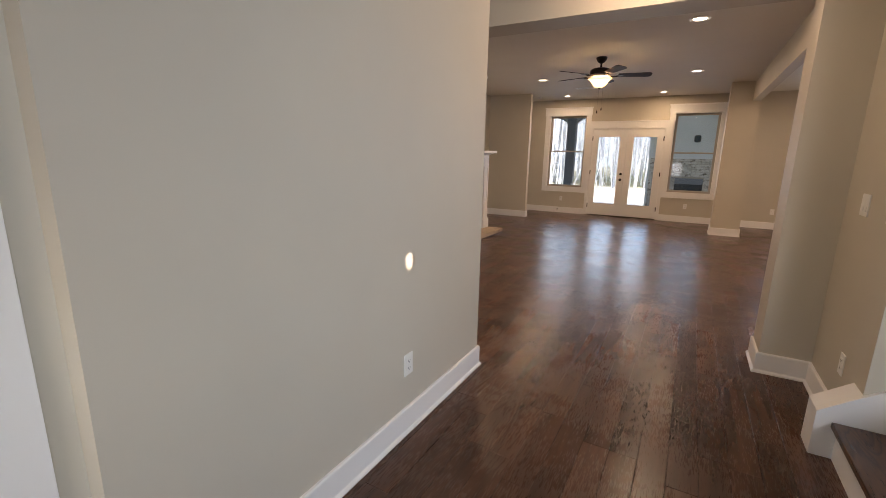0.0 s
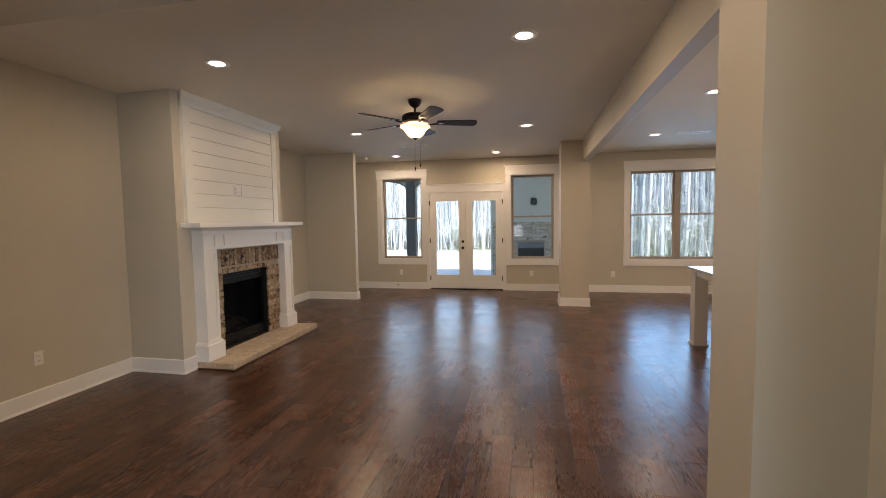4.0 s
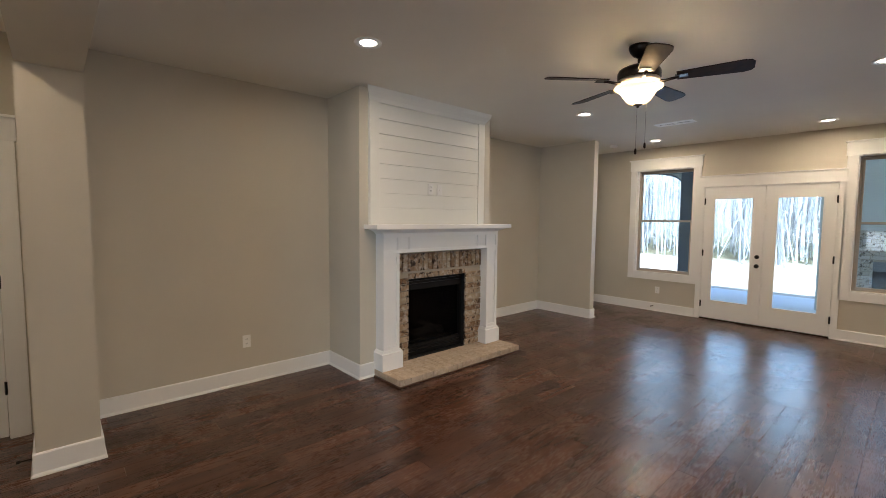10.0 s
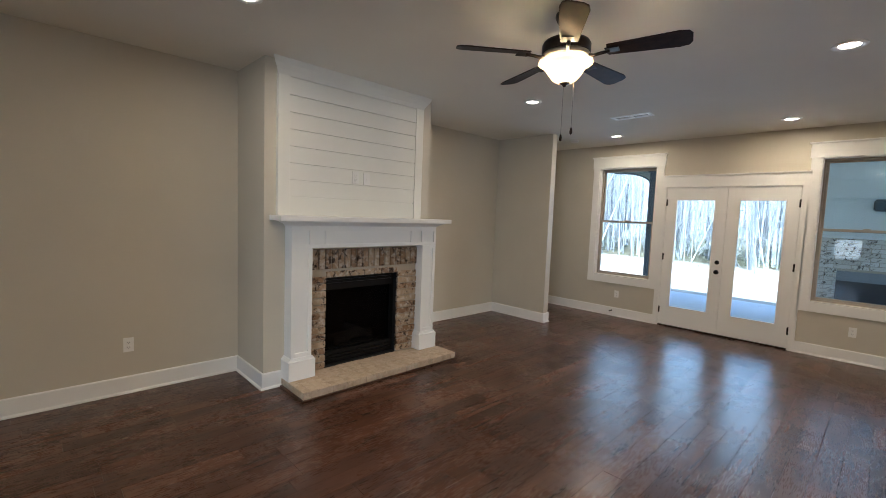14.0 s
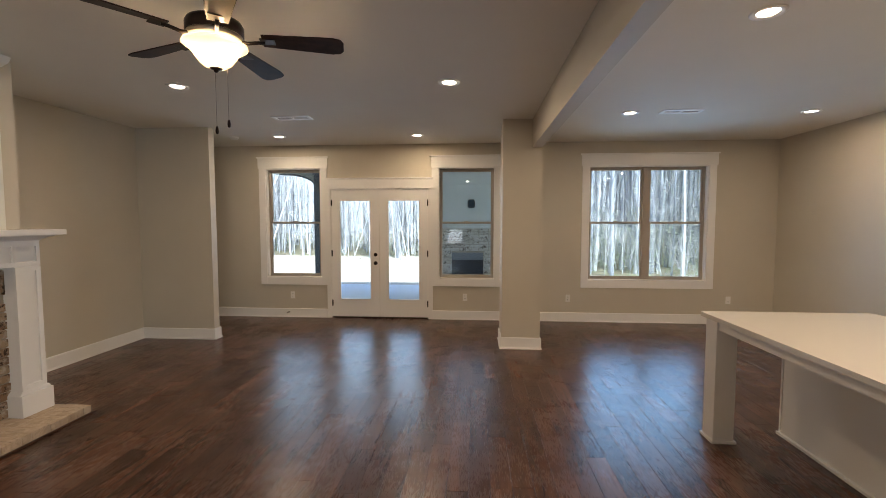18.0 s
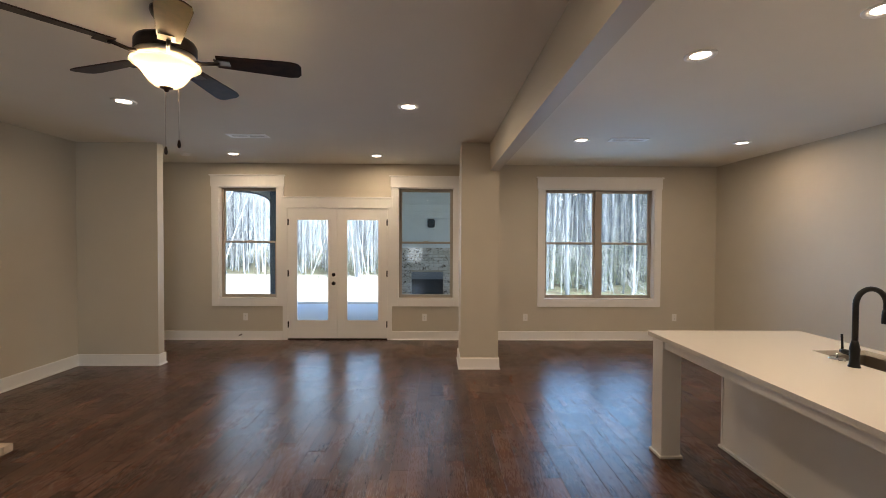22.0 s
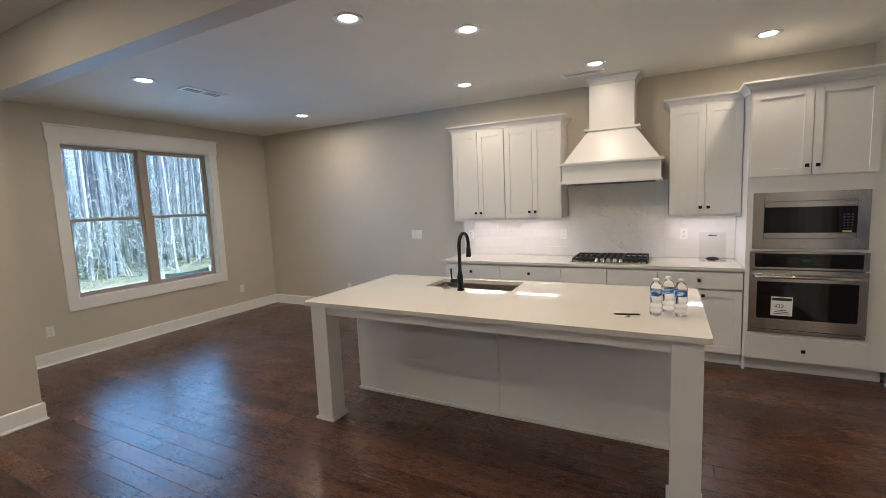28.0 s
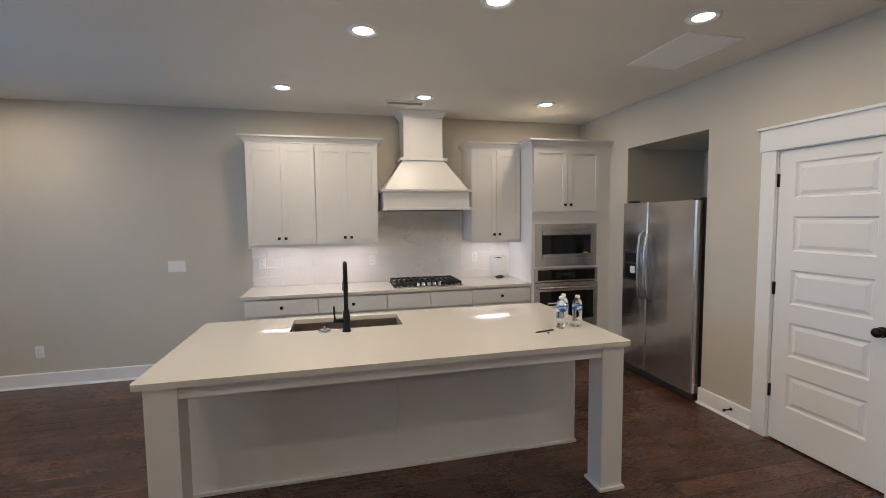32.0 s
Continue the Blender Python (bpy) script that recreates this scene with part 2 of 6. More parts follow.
VINYL = painted("window_vinyl_beige", (0.42, 0.37, 0.31), 0.4, 0.02, 0.02)


def wood_floor(name, deep=1.0):
    m = material(name, (0.06, 0.025, 0.014), 0.3)
    n = Nodes(m)
    info = n.t.nodes.new("ShaderNodeObjectInfo")
    geo = n.t.nodes.new("ShaderNodeNewGeometry")
    rnd = n.math("FRACT", n.math("ADD", info.outputs["Random"], geo.outputs["Random Per Island"]))
    shift = n.t.nodes.new("ShaderNodeCombineXYZ")
    n.link(n.math("MULTIPLY", rnd, 37.0), shift.inputs[1])
    n.link(n.math("MULTIPLY", rnd, 11.0), shift.inputs[2])
    add = n.t.nodes.new("ShaderNodeVectorMath")
    n.link(n.place((9, 0.9, 1)), add.inputs[0])
    n.link(shift.outputs[0], add.inputs[1])
    v = add.outputs[0]
    grain = n.noise(2.6, v, 4, 0.55, 0.5)
    fine = n.noise(22.0, v, 3)
    knots = n.noise(1.1, v, 2, 0.5, 1.5)
    base = n.ramp(rnd, [(p, tuple(v * deep for v in q)) for p, q in [(0.0, (0.060, 0.0262, 0.0158)), (0.4, (0.085, 0.0375, 0.0225)), (0.85, (0.106, 0.0475, 0.0285)), (1.0, (0.135, 0.062, 0.038))]])
    g = n.ramp(grain, [(0.28, (0.70, 0.69, 0.68)), (0.5, (0.98, 0.98, 0.98)), (0.74, (1.20, 1.19, 1.17))])
    c = n.mix(1.0, base, g, "MULTIPLY")
    k = n.ramp(knots, [(0.26, (0.45, 0.43, 0.42)), (0.42, (1, 1, 1))])
    c = n.mix(0.8, c, k, "MULTIPLY")
    f = n.ramp(fine, [(0.35, (0.84, 0.84, 0.84)), (0.6, (1.04, 1.04, 1.04))])
    c = n.mix(0.7, c, f, "MULTIPLY")
    blot = n.noise(1.6, v, 2, 0.5, 0.3)
    c = n.mix(0.85, c, n.ramp(blot, [(0.30, (0.56, 0.55, 0.54)), (0.5, (1, 1, 1)), (0.70, (1.24, 1.23, 1.21))]), "MULTIPLY")
    n.link(c, n.b.inputs["Base Color"])
    wear = n.noise(2.2, n.place((1, 1, 1)), 4)
    n.link(n.math("ADD", n.span(wear, 0.22, 0.31), n.span(fine, -0.03, 0.05)), n.b.inputs["Roughness"])
    scrape = n.noise(1.0, n.place((24, 0.5, 1)), 2, 0.5, 0.2)
    n.bump(n.math("ADD", n.math("MULTIPLY", scrape, 1.0), n.math("MULTIPLY", grain, 0.08)), 0.13, 0.0035)
    return m


FLOOR = wood_floor("dark_hickory_planks")


def stained_oak(name, scale):
    """Dark varnished oak with cathedral grain; the small scale runs along the board."""
    m = material(name, (0.06, 0.025, 0.014), 0.28, spec=0.6)
    n = Nodes(m)
    v = n.place(scale)
    rings = n.noise(1.0, v, 2, 0.5, 1.2)
    saw = n.math("FRACT", n.math("MULTIPLY", rings, 9.0))
    pores = n.noise(9.0, v, 4, 0.7)
    c = n.ramp(saw, [(0.0, (0.020, 0.008, 0.005)), (0.25, (0.085, 0.036, 0.019)), (0.8, (0.115, 0.050, 0.026)), (1.0, (0.030, 0.012, 0.007))])
    n.link(n.mix(0.8, c, n.ramp(pores, [(0.35, (0.45, 0.43, 0.42)), (0.6, (1.1, 1.1, 1.1))]), "MULTIPLY"), n.b.inputs["Base Color"])
    n.link(n.span(pores, 0.22, 0.36), n.b.inputs["Roughness"])
    n.bump(pores, 0.12, 0.002)
    return m


TREAD = stained_oak("stained_oak_tread", (7.0, 0.9, 7.0))
NEWEL = stained_oak("stained_oak_post", (9.0, 9.0, 1.3))
NEWEL.node_tree.nodes["Principled BSDF"].inputs["Coat Weight"].default_value = 1.0
NEWEL.node_tree.nodes["Principled BSDF"].inputs["Coat Roughness"].default_value = 0.22


def brick_mat(name, a, b, c, burns=0.9, lime=(0.62, 0.58, 0.52)):
    """Tumbled, lime-washed brick: each one its own tone, with smears of wash and dark burns."""
    m = material(name, a, 0.9)
    n = Nodes(m)
    info = n.t.nodes.new("ShaderNodeObjectInfo")
    geo = n.t.nodes.new("ShaderNodeNewGeometry")
    rnd = n.math("FRACT", n.math("ADD", info.outputs["Random"], geo.outputs["Random Per Island"]))
    base = n.ramp(rnd, [(0.0, a), (0.5, b), (1.0, c)])
    smear = n.noise(17.0, detail=5, rough=0.65)
    wash = n.ramp(smear, [(0.46, (0, 0, 0)), (0.70, (1, 1, 1))])
    col = n.mix(wash, base, lime)
    burn = n.ramp(n.noise(15.0, detail=5, rough=0.7, dist=0.6), [(0.38, (0.10, 0.075, 0.06)), (0.46, (1, 1, 1))])
    col = n.mix(burns, col, burn, "MULTIPLY")
    n.link(col, n.b.inputs["Base Color"])
    n.bump(n.math("ADD", smear, n.noise(120.0, detail=3)), 0.6, 0.004)
    return m


BRICK = brick_mat("tumbled_brick", (0.23, 0.135, 0.075), (0.34, 0.225, 0.135), (0.44, 0.34, 0.235), 0.95, (0.58, 0.52, 0.44))
BRICK_PALE = brick_mat("whitewashed_brick", (0.56, 0.51, 0.45), (0.66, 0.61, 0.55), (0.74, 0.70, 0.65))
HEARTH = brick_mat("sandy_brick", (0.46, 0.355, 0.255), (0.50, 0.39, 0.28), (0.54, 0.43, 0.32), 0.2, (0.62, 0.51, 0.39))
MORTAR = painted("mortar", (0.44, 0.38, 0.30), 0.95, 0.08, 0.5, 90)


def stainless(name, colour=(0.56, 0.53, 0.50), along=(2, 2, 420), rough=0.22):
    """Brushed steel with fine streaks along one way."""
    m = material(name, colour, rough, 1.0)
    n = Nodes(m)
    s = n.noise(1.0, n.place(along), 3, 0.6)
    n.link(n.span(s, rough - 0.03, rough + 0.05), n.b.inputs["Roughness"])
    n.link(n.ramp(n.noise(0.8, n.place(along), 2), [(0.3, tuple(c * 0.975 for c in colour)), (0.7, tuple(c * 1.02 for c in colour))]), n.b.inputs["Base Color"])
    n.bump(s, 0.02, 0.0003)
    return m


STEEL = stainless("brushed_steel", (0.63, 0.605, 0.58))
SINK_STEEL = stainless("sink_steel", (0.48, 0.445, 0.41), (90, 2, 2), 0.30)
CHROME = material("chrome", (0.75, 0.75, 0.75), 0.12, 1.0)
BLACK_GLASS = material("black_glass", (0.008, 0.008, 0.009), 0.06)
CAST_IRON = material("cast_iron", (0.018, 0.018, 0.019), 0.6)
DARK_PLASTIC = material("dark_grey_plastic", (0.035, 0.036, 0.038), 0.4)


def quartz(name):
    m = material(name, (0.67, 0.645, 0.585), 0.08)
    n = Nodes(m)
    speck = n.noise(420.0, detail=2)
    n.link(n.ramp(speck, [(0.32, (0.57, 0.545, 0.49)), (0.45, (0.67, 0.645, 0.585)), (0.7, (0.71, 0.685, 0.63))]), n.b.inputs["Base Color"])
    n.link(n.span(n.noise(6.0), 0.04, 0.07), n.b.inputs["Roughness"])
    return m


QUARTZ = quartz("pale_quartz")


def marble(name):
    m = material(name, (0.72, 0.70, 0.67), 0.15)
    n = Nodes(m)
    vein = n.noise(2.6, n.place((1, 1, 1.3), (0.5, 0.0, 0.4)), 6, 0.6, 1.6)
    thin = n.ramp(vein, [(0.486, (0, 0, 0)), (0.498, (0.9, 0.9, 0.9)), (0.510, (0, 0, 0))])
    cloud = n.ramp(n.noise(3.5, detail=4), [(0.3, (0.74, 0.725, 0.70)), (0.7, (0.84, 0.82, 0.79))])
    n.link(n.mix(n.math("MULTIPLY", n.math("MULTIPLY", thin, n.ramp(n.noise(4.0), [(0.42, (0, 0, 0)), (0.62, (1, 1, 1))])), 0.6), cloud, (0.40, 0.40, 0.40)), n.b.inputs["Base Color"])
    return m


MARBLE = marble("veined_marble")
TILE = painted("white_glazed_tile", (0.80, 0.77, 0.73), 0.16, 0.03, 0.05, 14)
GROUT = painted("grout", (0.80, 0.77, 0.73), 0.9, 0.03, 0.1)


def glow(name, colour, strength):
    m = bpy.data.materials.new(name)
    m.use_nodes = True
    b = m.node_tree.nodes["Principled BSDF"]
    b.inputs["Base Color"].default_value = (0.8, 0.78, 0.72, 1)
    b.inputs["Emission Color"].default_value = (*colour, 1)
    b.inputs["Emission Strength"].default_value = strength
    return m


LED = glow("led_lens", (1.0, 0.90, 0.76), 5.0)
BOWL = glow("lit_alabaster_bowl", (1.0, 0.66, 0.32), 0.16)
# alabaster glass: lets the bulbs behind it shine through
_t = BOWL.node_tree
_tl = _t.nodes.new("ShaderNodeBsdfTranslucent")
_tl.inputs["Color"].default_value = (1.0, 0.80, 0.52, 1)
_mx = _t.nodes.new("ShaderNodeMixShader")
_mx.inputs[0].default_value = 0.28
_t.links.new(_t.nodes["Principled BSDF"].outputs[0], _mx.inputs[1])
_t.links.new(_tl.outputs[0], _mx.inputs[2])
_t.links.new(_mx.outputs[0], _t.nodes["Material Output"].inputs["Surface"])
STRIP = glow("led_strip", (1.0, 0.84, 0.78), 3.0)


def pane_mat(name, tint=(0.79, 0.915, 1.0), gloss=1.0, least=0.035):
    """Window glass: light goes straight through, takes the tint, and a little is mirrored."""
    m = bpy.data.materials.new(name)
    m.use_nodes = True
    t = m.node_tree
    t.nodes.remove(t.nodes["Principled BSDF"])
    tr = t.nodes.new("ShaderNodeBsdfTransparent")
    tr.inputs["Color"].default_value = (*tint, 1)
    gl = t.nodes.new("ShaderNodeBsdfGlossy")
    gl.inputs["Roughness"].default_value = 0.02
    lw = t.nodes.new("ShaderNodeLayerWeight")
    lw.inputs["Blend"].default_value = 0.5
    pw5 = t.nodes.new("ShaderNodeMath")
    pw5.operation = "POWER"
    pw5.inputs[1].default_value = 5.0
    t.links.new(lw.outputs["Facing"], pw5.inputs[0])
    fr = t.nodes.new("ShaderNodeMath")
    fr.operation = "MULTIPLY_ADD"
    fr.inputs[1].default_value = 0.8 * gloss
    fr.inputs[2].default_value = least
    t.links.new(pw5.outputs[0], fr.inputs[0])
    mx = t.nodes.new("ShaderNodeMixShader")
    t.links.new(fr.outputs[0], mx.inputs[0])
    t.links.new(tr.outputs[0], mx.inputs[1])
    t.links.new(gl.outputs[0], mx.inputs[2])
    t.links.new(mx.outputs[0], t.nodes["Material Output"].inputs["Surface"])
    return m


# the default blue tint is put in to make the outdoors look like cool daylight
PANE = pane_mat("window_glass")
ACRYLIC = pane_mat("clear_acrylic", (0.95, 0.96, 0.96), 0.8, 0.05)
FIRE_GLASS = pane_mat("fire_glass", (0.6, 0.6, 0.6), 0.2, 0.012)

# ---- plan (metres) ----
CZ = 2.750                      # ceiling
XL, XR = -3.755, 4.815          # left wall before the chimney breast, kitchen's right wall
XB = -4.03                      # left wall of the deeper bay beyond the breast
BY0, BY1 = 6.22, 8.02           # chimney breast
YB = 11.675                     # back wall's inner face
YF0, YF1 = 3.965, 4.265         # wall line between foyer and living room
HZ = 2.40                       # underside of the headers
XE = -0.86                      # foyer's left wall
XS = 1.085                      # wall beside the stairs
YS = 3.10                       # stair wall
T = 0.13

WIN_L = (-2.99, -2.09, 0.66, 2.385)
WIN_R = (-0.21, 0.665, 0.66, 2.385)
WIN_D = (2.09, 3.83, 0.66, 2.385)
FD = (-1.945, -0.355, 0.0, 2.075)

ceil = bmesh.new()
box(ceil, -6.2, XR + 0.2, -0.2, YB + 0.2, CZ, CZ + 0.12)
structure("ceiling", ceil, CEIL, "flat painted greige ceiling", "ceiling")
# the roof is unseen, added to keep the sun off the rooms
roof = bmesh.new()
prism(roof, [(-0.36, 2.95), (12.1, 2.95), (12.1, 3.2), (5.6, 5.6), (-0.36, 3.2)], "x", -8.0, 6.6)
structure("roof", roof, material("roof_shingle_dark", (0.06, 0.055, 0.05), 0.9), "low dark roof over the house, unseen, added to block the sun", "roof")

structure("wall_back", slab_wall("x", YB, YB + 0.16, -4.8, XR + 0.16, 0, CZ, [WIN_L, WIN_R, WIN_D, FD]), WALL, "greige painted back wall with windows", "wall")
structure("wall_right", slab_wall("y", XR, XR + 0.16, YF1, YB, 0, CZ), WALL, "greige painted kitchen wall", "wall")
structure("wall_left", slab_wall("y", XL - T, XL, YF1, BY0 + 0.1, 0, CZ), WALL, "greige painted living room wall", "wall")
structure("wall_left_bay", slab_wall("y", XB - T, XB, BY1 - 0.1, 10.285, 0, CZ), WALL, "greige painted wall of the bay beyond the chimney breast", "wall")
structure("wall_chimney_back", bbox(XB - T, XL, BY0 + 0.1, BY1 - 0.1, 0, CZ), WALL, "plain wall behind the chimney", "wall")
structure("wall_stub", bbox(-4.8, -3.045, 10.285, 10.40, 0, CZ), WALL, "short greige wall beside the back passage", "wall")
structure("wall_passage", bbox(-4.8, -4.67, 10.40, YB, 0, CZ), WALL, "greige end wall of the back passage", "wall")
structure("wall_pilaster", bbox(XL - T, -3.055, YF0 - 0.005, YF1, 0, CZ), WALL, "greige square wall end beside the hall", "wall")
structure("header_front", bbox(-3.055, 0.805, YF0, YF1, HZ, CZ), WALL, "greige dropped header across the room", "beam")
ALC = (2.86, 3.875, 0.0, 2.31)
PDOOR = (1.555, 2.285, 0.0, 2.055)
structure("wall_kitchen_front", slab_wall("x", YF0, YF1, 0.805, XR, 0, CZ, [ALC, PDOOR]), WALL, "greige wall with fridge alcove and pantry door", "wall")
al = bmesh.new()
box(al, 2.73, 2.86, 3.30, YF0, 0, CZ)
box(al, 3.875, 4.005, 3.30, YF0, 0, CZ)
box(al, 2.73, 4.005, 3.17, 3.30, 0, CZ)
box(al, 2.86, 3.875, 3.30, YF0, 2.31, 2.44)
structure("alcove", al, WALL, "greige recess for the refrigerator", "alcove")
structure("column", bbox(0.69, 1.148, 10.14, 10.60, 0, CZ), WALL, "square greige drywall column", "column")
bmh = bmesh.new()
box(bmh, 1.035, 1.147, YF1, 10.14, 2.415, CZ)
box(bmh, 1.035, 1.147, 10.60, YB, 2.415, CZ)
structure("header_side", bmh, WALL, "greige dropped beam between living room and kitchen", "beam")
structure("wall_stair_side", bbox(XS, 1.215, YS, YF0, 0, CZ), WALL, "greige wall with light switches", "wall")
structure("wall_stair", bbox(1.215, 5.0, YS, YS + T, 0, CZ), WALL, "greige wall along the stairs", "wall")
structure("wall_stair_far", bbox(XR, XR + 0.16, -0.2, YS, 0, CZ), WALL, "plain wall at the end of the stairs", "wall")
structure("wall_foyer_left", slab_wall("y", XE - T, XE, 0.92, 3.04, 0, CZ), WALL, "greige foyer wall", "wall")
structure("wall_foyer_left_near", slab_wall("y", XE - T - 0.08, XE - 0.08, -0.2, 0.92, 0, CZ, [(-0.05, 0.745, 0, 2.05)]), WALL, "recessed greige foyer wall beside the entrance", "wall")
structure("wall_front", slab_wall("x", -0.36, -0.2, -6.2, XR + 0.16, 0, CZ, [(-0.92, -0.08, 0, 2.06), (1.5, 2.7, 0.5, 2.2)]), WALL, "front wall with the entrance", "wall")
structure("wall_hall", slab_wall("x", 2.935, 3.04, -3.80, XE - T, 0, CZ, [(-3.67, -2.965, 0, 2.25)]), WALL, "greige hall wall with opening to the mudroom", "wall")
HD = (3.105, 3.825, 0.0, 2.045)
structure("wall_hall_end", slab_wall("y", -3.90, -3.77, 3.04, YF0, 0, CZ, [HD]), WALL, "greige hall end wall with a closet door", "wall")
structure("wall_closet", bbox(-4.75, -4.62, 2.97, YF1, 0, CZ), WALL, "plain wall behind the closet door", "wall")
structure("wall_mudroom_side", bbox(-4.60, -4.47, 0.9, 2.97, 0, CZ), WALL, "greige mudroom wall", "wall")
structure("wall_mudroom_front", bbox(-4.60, XE - T, 0.77, 0.90, 0, CZ), WALL, "greige mudroom front wall", "wall")
structure("wall_foyer_closet", bbox(-2.0, XE - T - 0.08, -0.2, -0.07, 0, CZ), WALL, "plain closet wall", "wall")

sub = bmesh.new()
box(sub, -4.8, XR + 0.16, -0.36, YB + 0.16, -0.16, -0.022)
floor_deck = structure("floor", sub, material("subfloor_dark", (0.02, 0.013, 0.01), 0.9), "dark hand-scraped hickory plank floor", "floor")


# ---- trim ----
PROFILE = [(0, 0), (0.027, 0), (0.027, 0.008), (0.015, 0.021), (0.015, 0.132), (0.010, 0.140), (0, 0.140)]


def skirting(axis, plane, out, a0, a1, m0=0, m1=0):
    """A run of baseboard with its shoe; m0 and m1 mitre its ends: 1 round an outer corner, -1 into an inner one."""
    bm = bmesh.new()
    rings = []
    for a, m, s in ((a0, m0, -1), (a1, m1, 1)):
        ring = []
        for d, z in PROFILE:
            u = a + s * m * d
            p = plane + out * d
            ring.append(bm.verts.new((u, p, z) if axis == "x" else (p, u, z)))
        rings.append(ring)
    n = len(PROFILE)
    bm.faces.new(rings[0]), bm.faces.new(rings[1])
    for i in range(n):
        bm.faces.new((rings[0][i], rings[0][(i + 1) % n], rings[1][(i + 1) % n], rings[1][i]))
    bmesh.ops.recalc_face_normals(bm, faces=bm.faces)
    return structure("baseboard", bm, TRIM, "white painted baseboard with shoe moulding", "baseboard")


for run in (
    ("x", YB, -1, -4.67, -2.005, -1, 0), ("x", YB, -1, -0.315, XR, 0, -1), ("y", XR, -1, 8.17, YB, 0, -1),
    ("y", XL, 1, YF1, BY0, -1, -1), ("y", XB, 1, BY1, 10.285, -1, -1),
    ("x", BY0, -1, XL, -3.15, -1, 1), ("y", -3.15, 1, BY0, 6.372, 1, 0), ("x", BY1, 1, XB, -3.15, -1, 0),
    ("x", 10.285, -1, XB, -3.045, -1, 1), ("y", -3.045, 1, 10.285, 10.40, 1, 1), ("x", 10.40, 1, -4.67, -3.045, -1, 1),
    ("x", YF0 - 0.005, -1, -3.77, -3.055, -1, 1), ("y", -3.055, 1, YF0 - 0.005, YF1, 1, 1), ("x", YF1, 1, XL, -3.055, -1, 1),
    ("x", YF0, -1, 0.805, XS, 1, -1), ("y", 0.805, -1, YF0, YF1, 1, 1), ("x", YF1, 1, 0.805, 1.455, 1, 0),
    ("x", YF1, 1, 2.387, 2.86, 0, 1), ("y", 2.86, 1, 4.10, YF1, 0, 1), ("x", YF1, 1, 3.875, 4.17, 1, 0),
    ("y", XS, -1, 3.235, YF0, 0, -1), ("y", XE, 1, 0.92, 3.04, 1, 1), ("x", 3.04, 1, -2.965, XE, 1, 1),
    ("y", -2.965, -1, 2.935, 3.04, 1, 1), ("y", -3.67, 1, 2.935, 3.04, 1, 1), ("x", 3.04, 1, -3.77, -3.67, -1, 1),
    ("x", 10.14, -1, 0.69, 1.148, 1, 1), ("x", 10.60, 1, 0.69, 1.148, 1, 1), ("y", 0.69, -1, 10.14, 10.60, 1, 1), ("y", 1.148, 1, 10.14, 10.60, 1, 1),
):
    skirting(*run)


def arrange(parent, m):
    parent.matrix_world = m
    return parent


# ---- windows ----
def sash(parent, name, x0, x1, z0, z1, y, rail=0.029):
    """One sash of a double-hung window in the back wall: a vinyl frame and its pane."""
    bm = bmesh.new()
    for a in ((x0, x0 + rail, z0, z1), (x1 - rail, x1, z0, z1), (x0 + rail, x1 - rail, z0, z0 + rail), (x0 + rail, x1 - rail, z1 - rail, z1)):
        box(bm, a[0], a[1], y, y + 0.028, a[2], a[3], 0.003)
    s = part(name, bm, VINYL, parent)
    glass = part("pane", bbox(x0 + rail - 0.004, x1 - rail + 0.004, y + 0.011, y + 0.015, z0 + rail - 0.004, z1 - rail + 0.004), PANE, s, "window glass with a blue daylight tint")
    glass.visible_shadow = False
    return s


def window_casing(parent, x0, x1, z0, z1, wing=0.105):
    """Flat white casing with a taller head, a cap and an apron."""
    y = YB
    part("casing_side", bbox(x0 - wing, x0, y - 0.018, y, z0 - 0.13, z1, 0.002), TRIM, parent)
    part("casing_side", bbox(x1, x1 + wing, y - 0.018, y, z0 - 0.13, z1, 0.002), TRIM, parent)
    part("casing_head", bbox(x0 - wing - 0.012, x1 + wing + 0.012, y - 0.024, y, z1, z1 + 0.165, 0.002), TRIM, parent)
    part("cap", bbox(x0 - wing - 0.028, x1 + wing + 0.028, y - 0.042, y, z1 + 0.165, z1 + 0.185, 0.004), TRIM, parent)
    part("apron", bbox(x0, x1, y - 0.018, y, z0 - 0.13, z0 - 0.018, 0.002), TRIM, parent)
    part("window_sill", bbox(x0 + 0.001, x1 - 0.001, y - 0.014, y + 0.075, z0 - 0.018, z0 - 0.001, 0.003), TRIM, parent)
    jamb = bmesh.new()
    box(jamb, x0, x0 + 0.012, y, y + 0.075, z0, z1)
    box(jamb, x1 - 0.012, x1, y, y + 0.075, z0, z1)
    box(jamb, x0 + 0.012, x1 - 0.012, y, y + 0.075, z1 - 0.012, z1)
    part("jamb", jamb, TRIM, parent)


